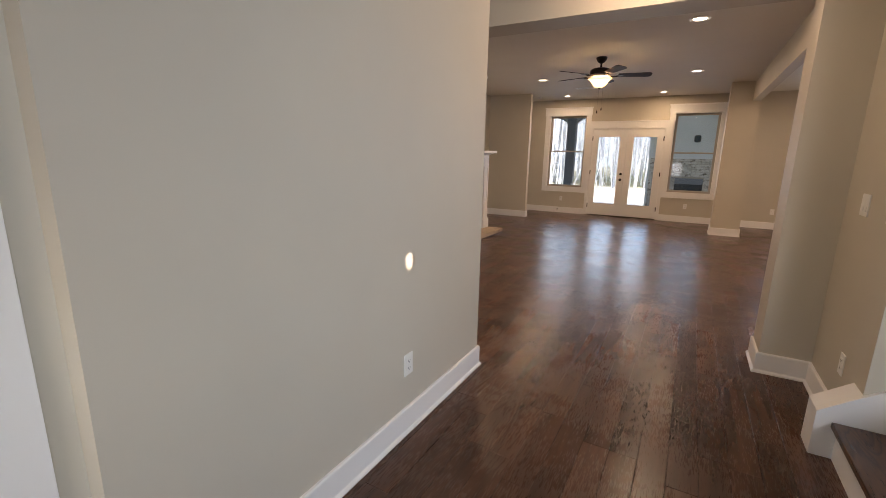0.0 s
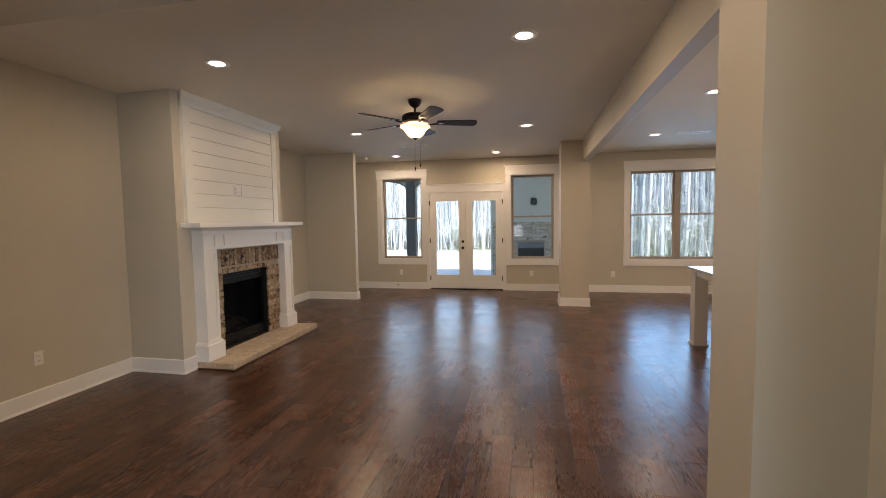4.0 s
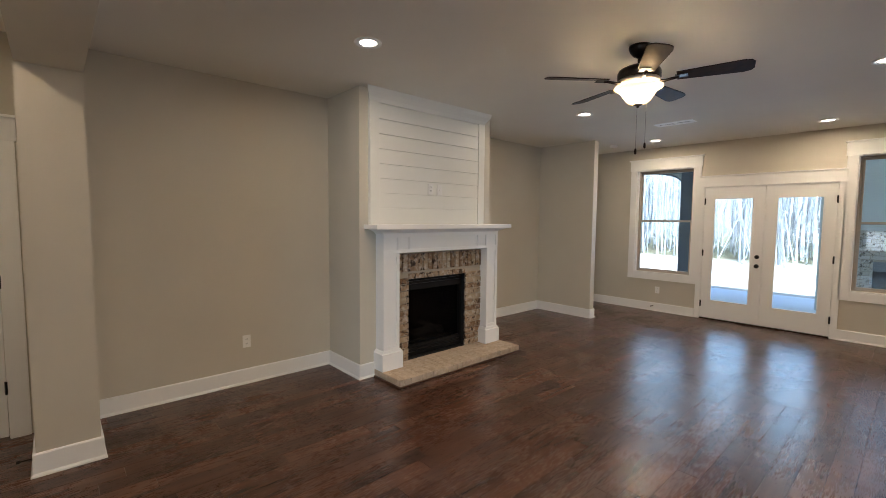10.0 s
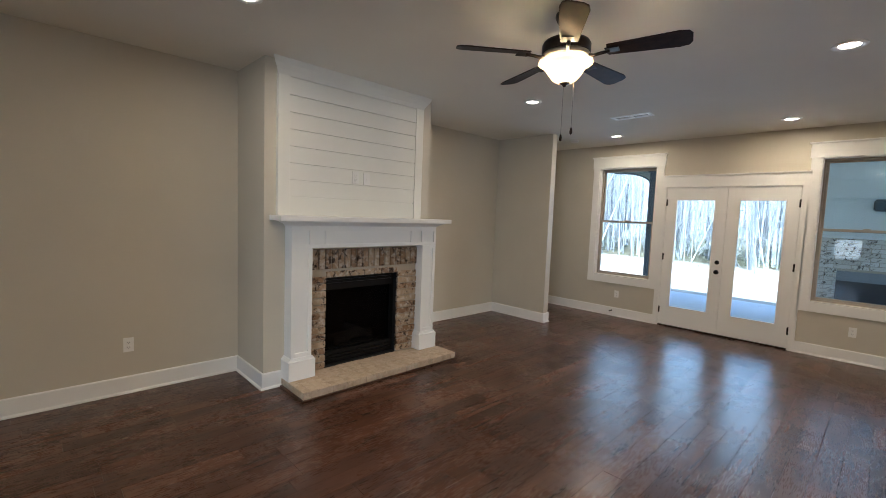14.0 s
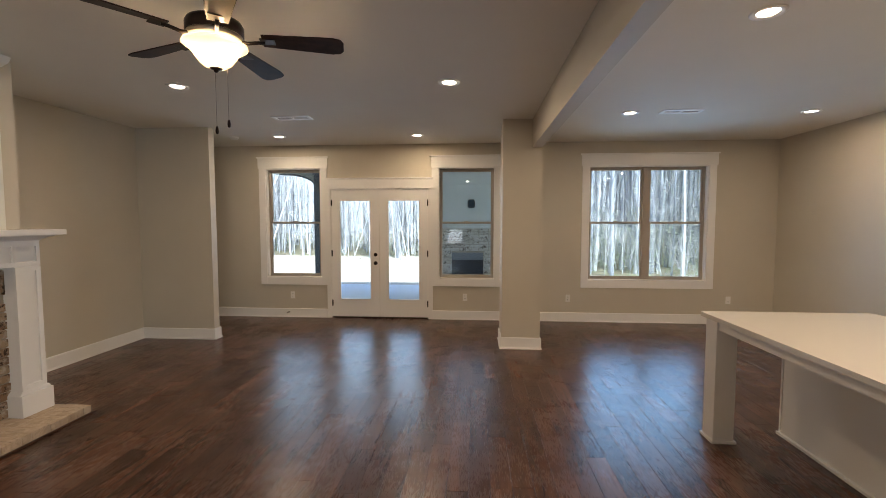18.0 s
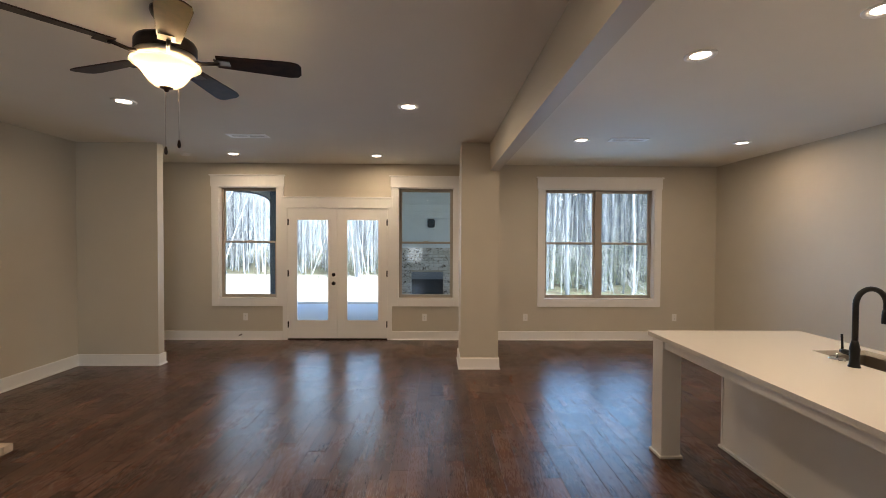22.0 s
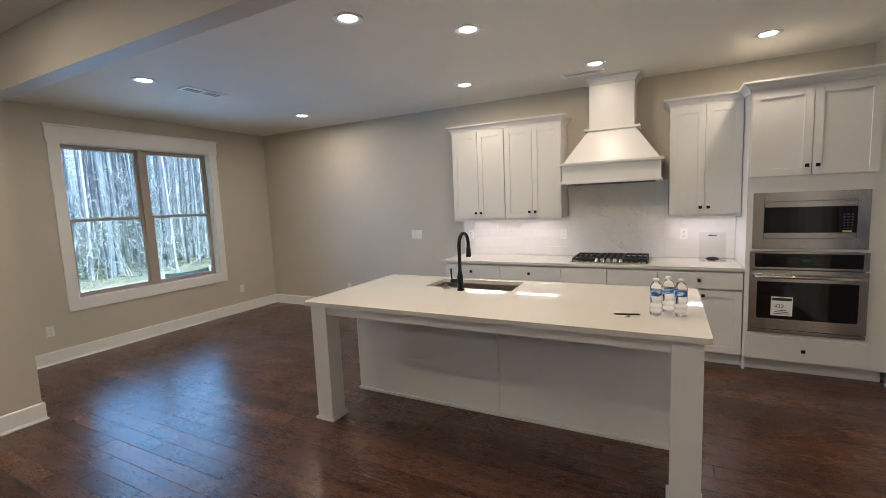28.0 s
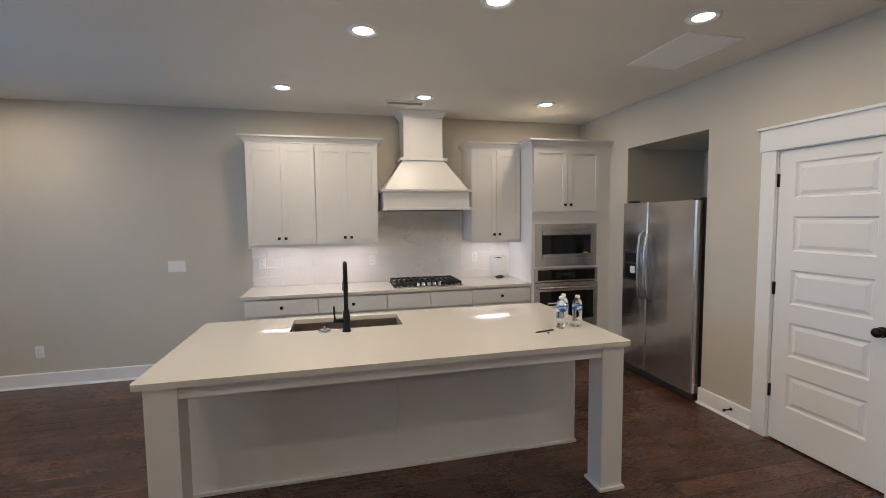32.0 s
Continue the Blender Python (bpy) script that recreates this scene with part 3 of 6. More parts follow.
def double_hung(name, rect, label, units=1):
    x0, x1, z0, z1 = rect
    w = thing(name, label, "window", kind="structure")
    window_casing(w, x0, x1, z0, z1)
    fr = bmesh.new()
    a0, a1, b0, b1 = x0 + 0.012, x1 - 0.012, z0, z1 - 0.012
    y0, y1 = YB + 0.075, YB + 0.15
    t = 0.016
    box(fr, a0, a0 + t, y0, y1, b0, b1)
    box(fr, a1 - t, a1, y0, y1, b0, b1)
    box(fr, a0 + t, a1 - t, y0, y1, b1 - t, b1)
    box(fr, a0 + t, a1 - t, y0, y1, b0, b0 + t)
    spans = [(a0 + t, a1 - t)]
    if units == 2:
        mid = (a0 + a1) / 2
        box(fr, mid - 0.045, mid + 0.045, y0 - 0.012, y1, b0 + t, b1 - t)
        spans = [(a0 + t, mid - 0.045), (mid + 0.045, a1 - t)]
    part("window_frame", fr, VINYL, w, "beige vinyl frame")
    zm = 1.515
    for s0, s1 in spans:
        sash(w, "upper_sash", s0, s1, zm - 0.005, b1 - t, YB + 0.108)
        low = sash(w, "lower_sash", s0, s1, b0 + t, zm + 0.03, YB + 0.079)
        lock = bmesh.new()
        box(lock, (s0 + s1) / 2 - 0.03, (s0 + s1) / 2 + 0.03, YB + 0.085, YB + 0.105, zm + 0.03, zm + 0.042, 0.003)
        part("lock", lock, VINYL, low)
    return w


double_hung("window_1", WIN_L, "white-cased double-hung window with beige vinyl sashes facing the porch")
double_hung("window_2", WIN_R, "white-cased double-hung window looking onto the porch fireplace")
double_hung("window_3", WIN_D, "wide white-cased twin double-hung window facing the woods", units=2)


# ---- french doors ----
def french_doors():
    d = thing("door_1", "pair of closed white glazed french doors with black hardware", "door", kind="structure")
    x0, x1, zt = FD[0], FD[1], FD[3]
    y = YB
    part("casing_side", bbox(x0 - 0.055, x0 + 0.012, y - 0.018, y, 0, zt, 0.002), TRIM, d)
    part("casing_side", bbox(x1 - 0.012, x1 + 0.055, y - 0.018, y, 0, zt, 0.002), TRIM, d)
    part("casing_head", bbox(x0 - 0.06, x1 + 0.06, y - 0.022, y, zt - 0.012, 2.215, 0.002), TRIM, d)
    part("cap", bbox(x0 - 0.058, x1 + 0.058, y - 0.042, y, 2.215, 2.235, 0.004), TRIM, d)
    fr = bmesh.new()
    box(fr, x0, x0 + 0.02, y, y + 0.14, 0, zt)
    box(fr, x1 - 0.02, x1, y, y + 0.14, 0, zt)
    box(fr, x0 + 0.02, x1 - 0.02, y, y + 0.14, zt - 0.018, zt)
    part("door_frame", fr, TRIM, d)
    part("threshold", bbox(x0 + 0.02, x1 - 0.02, y - 0.01, y + 0.15, 0, 0.018, 0.003), BRONZE, d, "dark metal threshold")
    mid = (x0 + x1) / 2
    for n, (a, b) in enumerate(((x0 + 0.023, mid - 0.002), (mid + 0.002, x1 - 0.023))):
        lite = (a + 0.118, b - 0.125) if n == 0 else (a + 0.125, b - 0.118)
        z0, z1, l0, l1 = 0.022, zt - 0.022, 0.285, 1.895
        leaf = bmesh.new()
        f0, f1 = y + 0.006, y + 0.048
        for q in ((a, lite[0], z0, z1), (lite[1], b, z0, z1), (lite[0], lite[1], z0, l0), (lite[0], lite[1], l1, z1)):
            box(leaf, q[0], q[1], f0, f1, q[2], q[3])
        leaf = part("door_leaf", leaf, TRIM, d, "white door leaf")
        mould = bmesh.new()
        m = 0.022
        for q in ((lite[0], lite[0] + m, l0, l1), (lite[1] - m, lite[1], l0, l1), (lite[0] + m, lite[1] - m, l0, l0 + m), (lite[0] + m, lite[1] - m, l1 - m, l1)):
            box(mould, q[0], q[1], f0 - 0.008, f0 + 0.02, q[2], q[3], 0.004)
        part("lite_frame", mould, TRIM, leaf)
        g = part("pane", bbox(lite[0] + 0.01, lite[1] - 0.01, y + 0.024, y + 0.030, l0 + 0.01, l1 - 0.01), PANE, leaf, "door glass with a blue daylight tint")
        g.visible_shadow = False
        hx = a if n == 0 else b
        for hz in (0.24, 1.04, 1.84):
            h = bmesh.new()
            lathe(h, [(0.008, 0), (0.008, 0.1)], hx, f0 - 0.004, hz - 0.05, 10)
            box(h, hx - 0.012, hx + 0.012, f0 - 0.003, f0 + 0.001, hz - 0.045, hz + 0.045)
            part("hinge", h, BLACK, d, "black hinge")
        if n == 0:
            for kz in (1.02, 0.885):
                k = bmesh.new()
                lathe(k, [(0.0, -0.045), (0.02, -0.043), (0.027, -0.03), (0.012, -0.018), (0.012, -0.008), (0.031, -0.006), (0.031, 0.0)] if kz < 1 else
                      [(0.0, -0.022), (0.024, -0.020), (0.029, -0.006), (0.029, 0.0)], b - 0.062, f0, kz, 20, "y")
                part("knob" if kz < 1 else "deadbolt", k, BLACK, leaf, "black round knob" if kz < 1 else "black round deadbolt")
    return d


french_doors()


# ---- panel doors ----
def panel_door(name, w, h, label, hinge_left, m):
    """A five-panel door in its casing; it faces -y in its own axes, with its lower left corner at 0."""
    d = thing(name, label, "door", kind="structure")
    st, rail = 0.113, 0.126
    slab = bmesh.new()
    ph = (h - 0.270 - 0.085 - 4 * rail) / 5
    panels = []
    z = 0.270
    for i in range(5):
        panels.append((z, z + ph))
        z += ph + rail
    box(slab, 0.003, st, 0.008, 0.043, 0.012, h)
    box(slab, w - st, w - 0.003, 0.008, 0.043, 0.012, h)
    prev = 0.012
    for p0, p1 in panels:
        box(slab, st, w - st, 0.008, 0.043, prev, p0)
        prev = p1
    box(slab, st, w - st, 0.008, 0.043, prev, h)
    slab = part("slab", slab, TRIM, d)
    for p0, p1 in panels:
        bm = bmesh.new()
        o = [(st, p0), (w - st, p0), (w - st, p1), (st, p1)]
        def ring(inset, y):
            return [bm.verts.new((x + (inset if x < w / 2 else -inset), y, zz + (inset if zz < (p0 + p1) / 2 else -inset))) for x, zz in o]
        r = [ring(0, 0.008), ring(0.010, 0.020), ring(0.022, 0.020), ring(0.045, 0.011)]
        for a, b in zip(r, r[1:]):
            for k in range(4):
                bm.faces.new((a[k], a[(k + 1) % 4], b[(k + 1) % 4], b[k]))
        bm.faces.new(r[-1])
        back = ring(0, 0.040)
        bm.faces.new(list(reversed(back)))
        for k in range(4):
            bm.faces.new((r[0][(k + 1) % 4], r[0][k], back[k], back[(k + 1) % 4]))
        bmesh.ops.recalc_face_normals(bm, faces=bm.faces)
        part("panel", bm, TRIM, slab)
    hx = 0.0 if hinge_left else w
    for hz in (0.355, 1.09, 1.842):
        hb = bmesh.new()
        lathe(hb, [(0.007, 0), (0.007, 0.09)], hx, 0.002, hz - 0.045, 10)
        box(hb, hx - 0.010, hx + 0.010, 0.004, 0.009, hz - 0.045, hz + 0.045)
        part("hinge", hb, BLACK, d, "black hinge")
    kx = w - 0.062 if hinge_left else 0.062
    k = bmesh.new()
    lathe(k, [(0.0, -0.058), (0.018, -0.056), (0.028, -0.044), (0.026, -0.028), (0.011, -0.018), (0.011, -0.006), (0.030, -0.004), (0.030, 0.008)], kx, 0.0, 0.935, 22, "y")
    part("knob", k, BLACK, slab, "black round door knob")
    fr = bmesh.new()
    box(fr, -0.018, -0.001, 0, 0.13, 0, h + 0.02)
    box(fr, w + 0.001, w + 0.018, 0, 0.13, 0, h + 0.02)
    box(fr, -0.001, w + 0.001, 0, 0.13, h + 0.004, h + 0.02)
    part("door_frame", fr, TRIM, d)
    for a, b in ((-0.112, -0.006), (w + 0.006, w + 0.112)):
        part("casing_side", bbox(a, b, -0.018, 0, 0, h + 0.008, 0.002), TRIM, d)
    part("casing_head", bbox(-0.122, w + 0.122, -0.024, 0, h + 0.008, h + 0.158, 0.002), TRIM, d)
    part("cap", bbox(-0.137, w + 0.137, -0.042, 0, h + 0.158, h + 0.178, 0.004), TRIM, d)
    return arrange(d, m)


panel_door("door_2", 0.69, 2.03, "closed white five-panel closet door with black knob", False, pose(-3.77, 3.12, 0, 0, 0, 90))
panel_door("door_3", 0.70, 2.04, "closed white five-panel pantry door with black knob", True, pose(2.27, YF1, 0, 0, 0, 180))


# ---- plates, stops and vents ----
def plate_base(label, gangs, kind):
    """A wall plate that faces -y at 0, with sockets or rockers."""
    w = 0.07 + 0.046 * (gangs - 1)
    p = thing("outlet" if kind == "outlet" else "light_switch", label, "outlet" if kind == "outlet" else "switch")
    part("plate", bbox(-w / 2, w / 2, -0.006, 0, -0.057, 0.057, 0.002), PLATE, p)
    for g in range(gangs):
        cx = (g - (gangs - 1) / 2) * 0.046
        if kind == "outlet":
            for cz in (-0.02, 0.02):
                s = part("socket", bbox(cx - 0.016, cx + 0.016, -0.0085, -0.005, cz - 0.014, cz + 0.014, 0.002), PLATE, p)
                slots = bmesh.new()
                box(slots, cx - 0.008, cx - 0.0055, -0.0092, -0.0084, cz - 0.003, cz + 0.006)
                box(slots, cx + 0.0055, cx + 0.008, -0.0092, -0.0084, cz - 0.003, cz + 0.006)
                box(slots, cx - 0.002, cx + 0.002, -0.0092, -0.0084, cz - 0.010, cz - 0.006)
                part("slots", slots, SLOT, s)
        else:
            bm = bmesh.new()
            prism(bm, [(-0.0055, -0.033), (-0.0105, -0.033), (-0.0075, 0.0), (-0.0065, 0.033), (-0.0055, 0.033)], "x", cx - 0.0165, cx + 0.0165)
            part("rocker", bm, PLATE, p)
    return p


N_, E_, S_, W_ = 0, 90, 180, 270      # turns for plates that face -y, +x, +y, -x
outlet = plate_base("white duplex outlet plate low on the wall", 1, "outlet")
tagged(outlet, group="wall outlets")
arrange(outlet, pose(-2.58, YB, 0.36))
for x, y, z, r in ((0.21, YB, 0.355, N_), (1.80, YB, 0.36, N_), (4.17, YB, 0.36, N_), (XL, 5.38, 0.395, E_), (XE, 2.21, 0.37, E_), (XS, 3.44, 0.355, W_),
                   (XR, 10.08, 0.35, W_)):
    copy_thing(outlet, pose(x, y, z, 0, 0, r))
for x, y, z in ((-3.118, 7.06, 1.85),):
    o = copy_thing(outlet, pose(x, y, z, 0, 0, 90))
    tagged(o, "white outlet plate on the shiplap over the mantel")
blank = thing("cable_plate", "white media cable plate on the shiplap", "wall plate")
part("plate", bbox(-0.035, 0.035, -0.006, 0, -0.057, 0.057, 0.002), PLATE, blank)
part("jack", bbox(-0.008, 0.008, -0.010, -0.005, -0.008, 0.008, 0.002), PLATE, blank)
arrange(blank, pose(-3.118, 7.185, 1.845, 0, 0, 90))
for y in (8.03, 6.87, 5.66):
    o = copy_thing(outlet, pose(4.795, y, 1.14, 0, 0, W_))
    tagged(o, "white outlet plate on the tiled backsplash")
sw = plate_base("white two-gang rocker switch plate", 2, "switch")
arrange(sw, pose(XS, 3.625, 1.185, 0, 0, W_))
sw2 = plate_base("white two-gang switch plate near the stairs", 2, "switch")
arrange(sw2, pose(XS, 3.245, 1.185, 0, 0, W_))
sw3 = plate_base("white three-gang switch plate beside the kitchen", 3, "switch")
arrange(sw3, pose(XR, 8.85, 1.14, 0, 0, W_))


def door_stop(m):
    s = thing("door_stop", "small dark spring door stop on the baseboard", "door stop")
    bm = bmesh.new()
    lathe(bm, [(0.012, 0), (0.012, -0.006), (0.005, -0.008), (0.005, -0.06)], 0, 0, 0, 12, "y")
    part("rod", bm, BRONZE, s)
    bm = bmesh.new()
    lathe(bm, [(0.009, -0.058), (0.010, -0.062), (0.010, -0.074), (0.0, -0.076)], 0, 0, 0, 12, "y")
    part("tip", bm, BLACK, s, "black rubber tip")
    return arrange(s, m)


door_stop(pose(-2.64, YB - 0.014, 0.085))
door_stop(pose(2.55, YF1 + 0.014, 0.085, 0, 0, 180))
door_stop(pose(-3.12, YF0 - 0.018, 0.085))


def ceiling_vent(name, x, y, w, d, label, slats=8, split=True, dark=True):
    v = thing(name, label, "vent")
    z = CZ
    fr = bmesh.new()
    b = 0.032 if slats == 2 else 0.022
    for q in ((x - w / 2, x + w / 2, y - d / 2, y - d / 2 + b), (x - w / 2, x + w / 2, y + d / 2 - b, y + d / 2), (x - w / 2, x - w / 2 + b, y - d / 2 + b, y + d / 2 - b), (x + w / 2 - b, x + w / 2, y - d / 2 + b, y + d / 2 - b)):
        box(fr, q[0], q[1], q[2], q[3], z - 0.010, z, 0.002)
    if split:
        box(fr, x - 0.012, x + 0.012, y - d / 2 + b, y + d / 2 - b, z - 0.009, z)
    part("frame", fr, VENT_WHITE, v)
    # no duct is cut; a flat dark plate paints its shade
    part("backing", bbox(x - w / 2 + b, x + w / 2 - b, y - d / 2 + b, y + d / 2 - b, z - 0.0015, z), VENT_SHADE if dark else VENT_WHITE, v, "dark plate that stands in for the duct's shade" if dark else "pale filter behind the slats")
    for i in range(slats):
        yy = y - d / 2 + b + (i + 0.5) * (d - 2 * b) / slats
        bm = bmesh.new()
        if not dark:
            part("slat", box(bm, x - w / 2 + b, x + w / 2 - b, yy - 0.0065, yy + 0.0065, z - 0.0045, z - 0.0025), VENT_WHITE, v)
            continue
        prism(bm, [(yy - 0.005, z - 0.003), (yy + 0.003, z - 0.009), (yy + 0.0045, z - 0.009), (yy - 0.003, z - 0.003)], "x", x - w / 2 + b, x + w / 2 - b)
        part("slat", bm, VENT_WHITE, v)
    return v


ceiling_vent("ceiling_vent", -1.76, 9.88, 0.44, 0.17, "white two-way ceiling register near the fan", 2)
ceiling_vent("ceiling_vent", 2.61, 9.91, 0.43, 0.17, "white ceiling register over the dining area", 2)
ceiling_vent("ceiling_vent", 4.235, 6.56, 0.16, 0.40, "white ceiling register beside the range hood", 15, False)
ceiling_vent("return_grille", 2.515, 4.875, 0.60, 0.43, "large white return-air grille on the ceiling", 26, False, False)
sd = thing("smoke_detector", "round white smoke detector on the ceiling", "smoke detector")
bm = bmesh.new()
lathe(bm, [(0.062, 0), (0.062, -0.012), (0.05, -0.03), (0.0, -0.034)], -3.08, 10.95, CZ, 24)
part("cover", bm, PLATE, sd)
bm = bmesh.new()
lathe(bm, [(0.014, -0.033), (0.012, -0.037), (0.0, -0.037)], -3.06, 10.95, CZ, 12)
part("button", bm, PLATE, sd)


# ---- recessed lights ----
# the hall and mudroom fittings are unseen; the last is added to brighten the mudroom
SPOTS = [(-2.26, 5.76), (0.15, 5.80), (-2.30, 8.68), (0.135, 8.75), (-2.42, 10.95), (-0.45, 11.0),
         (2.05, 7.63), (2.08, 9.95), (4.03, 10.02), (3.945, 7.675), (4.00, 6.41), (4.01, 5.14), (2.64, 7.06), (2.11, 6.39), (2.035, 5.16), (-2.55, 3.50), (-0.15, 3.49), (-3.10, 1.90)]
down = thing("recessed_light", "lit round recessed ceiling light with white trim", "ceiling light", "recessed ceiling lights")
bm = bmesh.new()
lathe(bm, [(0.095, 0.0), (0.093, -0.007), (0.080, -0.010), (0.064, -0.005), (0.055, 0.002)], 0, 0, 0, 32)
part("trim_ring", bm, PLATE, down)
bm = bmesh.new()
lathe(bm, [(0.058, -0.002), (0.040, -0.003), (0.0, -0.0035)], 0, 0, 0, 28)
part("lens", bm, LED, down, "glowing lens")
arrange(down, pose(*SPOTS[0], CZ))
lamp_data = bpy.data.lights.new("recessed_lamp", "AREA")
lamp_data.shape, lamp_data.size, lamp_data.energy, lamp_data.color = "DISK", 0.11, 2.45, (1.0, 0.78, 0.545)
# the one in front of the range hood is dimmer
hood_side = lamp_data.copy()
hood_side.energy = 1.0
kitchen_side = lamp_data.copy()
kitchen_side.energy = 1.75
corner_side = lamp_data.copy()
corner_side.energy = 1.3
hall_side = lamp_data.copy()
hall_side.energy = 1.1
for n, (x, y) in enumerate(SPOTS):
    if n:
        copy_thing(down, pose(x, y, CZ))
    lamp = new("recessed_lamp", hood_side if n == 10 else corner_side if n == 11 else hall_side if n in (15, 17) else kitchen_side if 9 <= n <= 14 else lamp_data)
    lamp.location = (x, y, CZ - 0.012)


# ---- ceiling fan ----
def fan_wood():
    m = material("walnut_blade", (0.035, 0.018, 0.012), 0.5, spec=0.25)
    n = Nodes(m)
    g = n.noise(6.0, n.place((3, 3, 20)), 5, 0.6, 0.5)
    n.link(n.ramp(g, [(0.3, (0.014, 0.007, 0.005)), (0.7, (0.040, 0.019, 0.012))]), n.b.inputs["Base Color"])
    return m


BLADE = fan_wood()
PEWTER = material("aged_silver", (0.42, 0.38, 0.33), 0.35, 0.9)


def ceiling_fan(cx, cy):
    f = thing("ceiling_fan", "dark bronze five-blade ceiling fan with lit alabaster bowl", "ceiling fan", at=(cx, cy, CZ))
    def turned(name, prof, mat, label="", seg=32, under=None, open_top=False):
        bm = bmesh.new()
        lathe(bm, prof, 0, 0, 0, seg)
        if open_top:
            bmesh.ops.delete(bm, geom=[q for q in bm.faces if len(q.verts) > 4], context="FACES_ONLY")
        return part(name, bm, mat, under or f, label)
    turned("canopy", [(0.0, 0.0), (0.072, 0.0), (0.073, -0.016), (0.064, -0.040), (0.044, -0.066), (0.020, -0.080), (0.014, -0.084)], BRONZE)
    turned("downrod", [(0.013, -0.07), (0.013, -0.140)], BRONZE, seg=14)
    turned("motor_housing", [(0.022, -0.134), (0.05, -0.138), (0.100, -0.146), (0.132, -0.162), (0.142, -0.180), (0.142, -0.226), (0.134, -0.230)], BRONZE)
    turned("motor_band", [(0.135, -0.229), (0.140, -0.242), (0.133, -0.256), (0.112, -0.266), (0.080, -0.272)], PEWTER, "aged silver scrolled band")
    turned("light_kit_collar", [(0.078, -0.270), (0.078, -0.278), (0.055, -0.284)], BRONZE)
    bowl = turned("bowl", [(0.158, -0.278), (0.160, -0.285), (0.146, -0.295), (0.126, -0.307), (0.113, -0.322), (0.099, -0.344), (0.079, -0.371), (0.055, -0.392), (0.032, -0.400)], BOWL, "glowing flared alabaster glass bowl", 40, open_top=True)
    turned("finial", [(0.034, -0.396), (0.029, -0.403), (0.013, -0.409), (0.009, -0.418), (0.0, -0.422)], BRONZE, "dark bronze finial", 18)
    for i in range(5):
        a = radians(16 + 72 * i)
        arm = bmesh.new()
        pts = [(0.12, 0, -0.248), (0.16, 0, -0.258), (0.20, 0, -0.252), (0.25, 0, -0.246)]
        tube(arm, pts, 0.010, 8)
        box(arm, 0.225, 0.30, -0.045, 0.045, -0.246, -0.241, 0.004)
        arm.transform(Matrix.Rotation(a, 4, "Z"))
        arm = part("blade_arm", arm, BRONZE, f)
        bl = bmesh.new()
        outline = [(0.235, -0.050), (0.60, -0.072), (0.645, -0.062), (0.662, -0.035), (0.662, 0.035), (0.645, 0.062), (0.60, 0.072), (0.235, 0.050)]
        prism(bl, outline, "z", -0.2405, -0.2335)
        bl.transform(Matrix.Rotation(a, 4, "Z") @ Matrix.Translation((0, 0, -0.2370)) @ Matrix.Rotation(radians(-12), 4, "X") @ Matrix.Translation((0, 0, 0.237)))
        part("blade", bl, BLADE, f, "dark walnut blade")
    for n, (dx, dy, zt, zb) in enumerate(((-0.005, 0.0, -0.42, -0.70), (0.045, 0.03, -0.40, -0.66))):
        ch = bmesh.new()
        tube(ch, [(dx, dy, zt + 0.04), (dx, dy, zb)], 0.0016, 6)
        ch = part("pull_chain", ch, PEWTER, f)
        fb = bmesh.new()
        lathe(fb, [(0.003, 0.0), (0.006, -0.006), (0.0085, -0.024), (0.007, -0.038), (0.0, -0.044)], dx, dy, zb, 12)
        part("fob", fb, BLADE, ch, "dark wooden pull")
    return f


FAN_X, FAN_Y = -1.01, 7.17
ceiling_fan(FAN_X, FAN_Y)
bulb = bpy.data.lights.new("fan_lamp", "POINT")
bulb.energy, bulb.color, bulb.shadow_soft_size = 0.8, (1.0, 0.74, 0.44), 0.025
for turn in (100, 220, 340):
    lamp = new("fan_lamp", bulb)
    lamp.location = (FAN_X + 0.085 * math.cos(radians(turn)), FAN_Y + 0.085 * math.sin(radians(turn)), CZ - 0.312)


# ---- fireplace ----
FY0, FY1, FZ = 6.775, 7.60, 0.918
cw = slab_wall("y", -3.25, -3.15, BY0, BY1, 0, CZ, [(FY0 - 0.012, FY1 + 0.012, 0.0, FZ + 0.010)])
box(cw, XL, -3.25, BY0, BY0 + 0.1, 0, CZ)
box(cw, XB, -3.25, BY1 - 0.1, BY1, 0, CZ)
structure("wall_chimney", cw, WALL, "greige chimney breast", "wall")


def brick_piece(sx, sy, sz, c=0.004):
    bm = bmesh.new()
    box(bm, -sx / 2, sx / 2, -sy / 2, sy / 2, -sz / 2, sz / 2)
    bmesh.ops.bevel(bm, geom=bm.edges[:], offset=c, segments=1, affect="EDGES")
    return bm


class Pieces:
    """Alike pieces as objects of their own on shared meshes."""

    def __init__(self, name, material, parent):
        self.name, self.material, self.parent, self.made = name, material, parent, {}

    def lay(self, x0, x1, y0, y1, z0, z1, bevel=0.004):
        key = tuple(round(v, 3) for v in (x1 - x0, y1 - y0, z1 - z0))
        if key not in self.made:
            self.made[key] = mesh_of(self.name, brick_piece(*key, bevel), self.material)
        ob = new(self.name, self.made[key])
        ob.parent = self.parent
        ob.location = ((x0 + x1) / 2, (y0 + y1) / 2, (z0 + z1) / 2)
        return ob


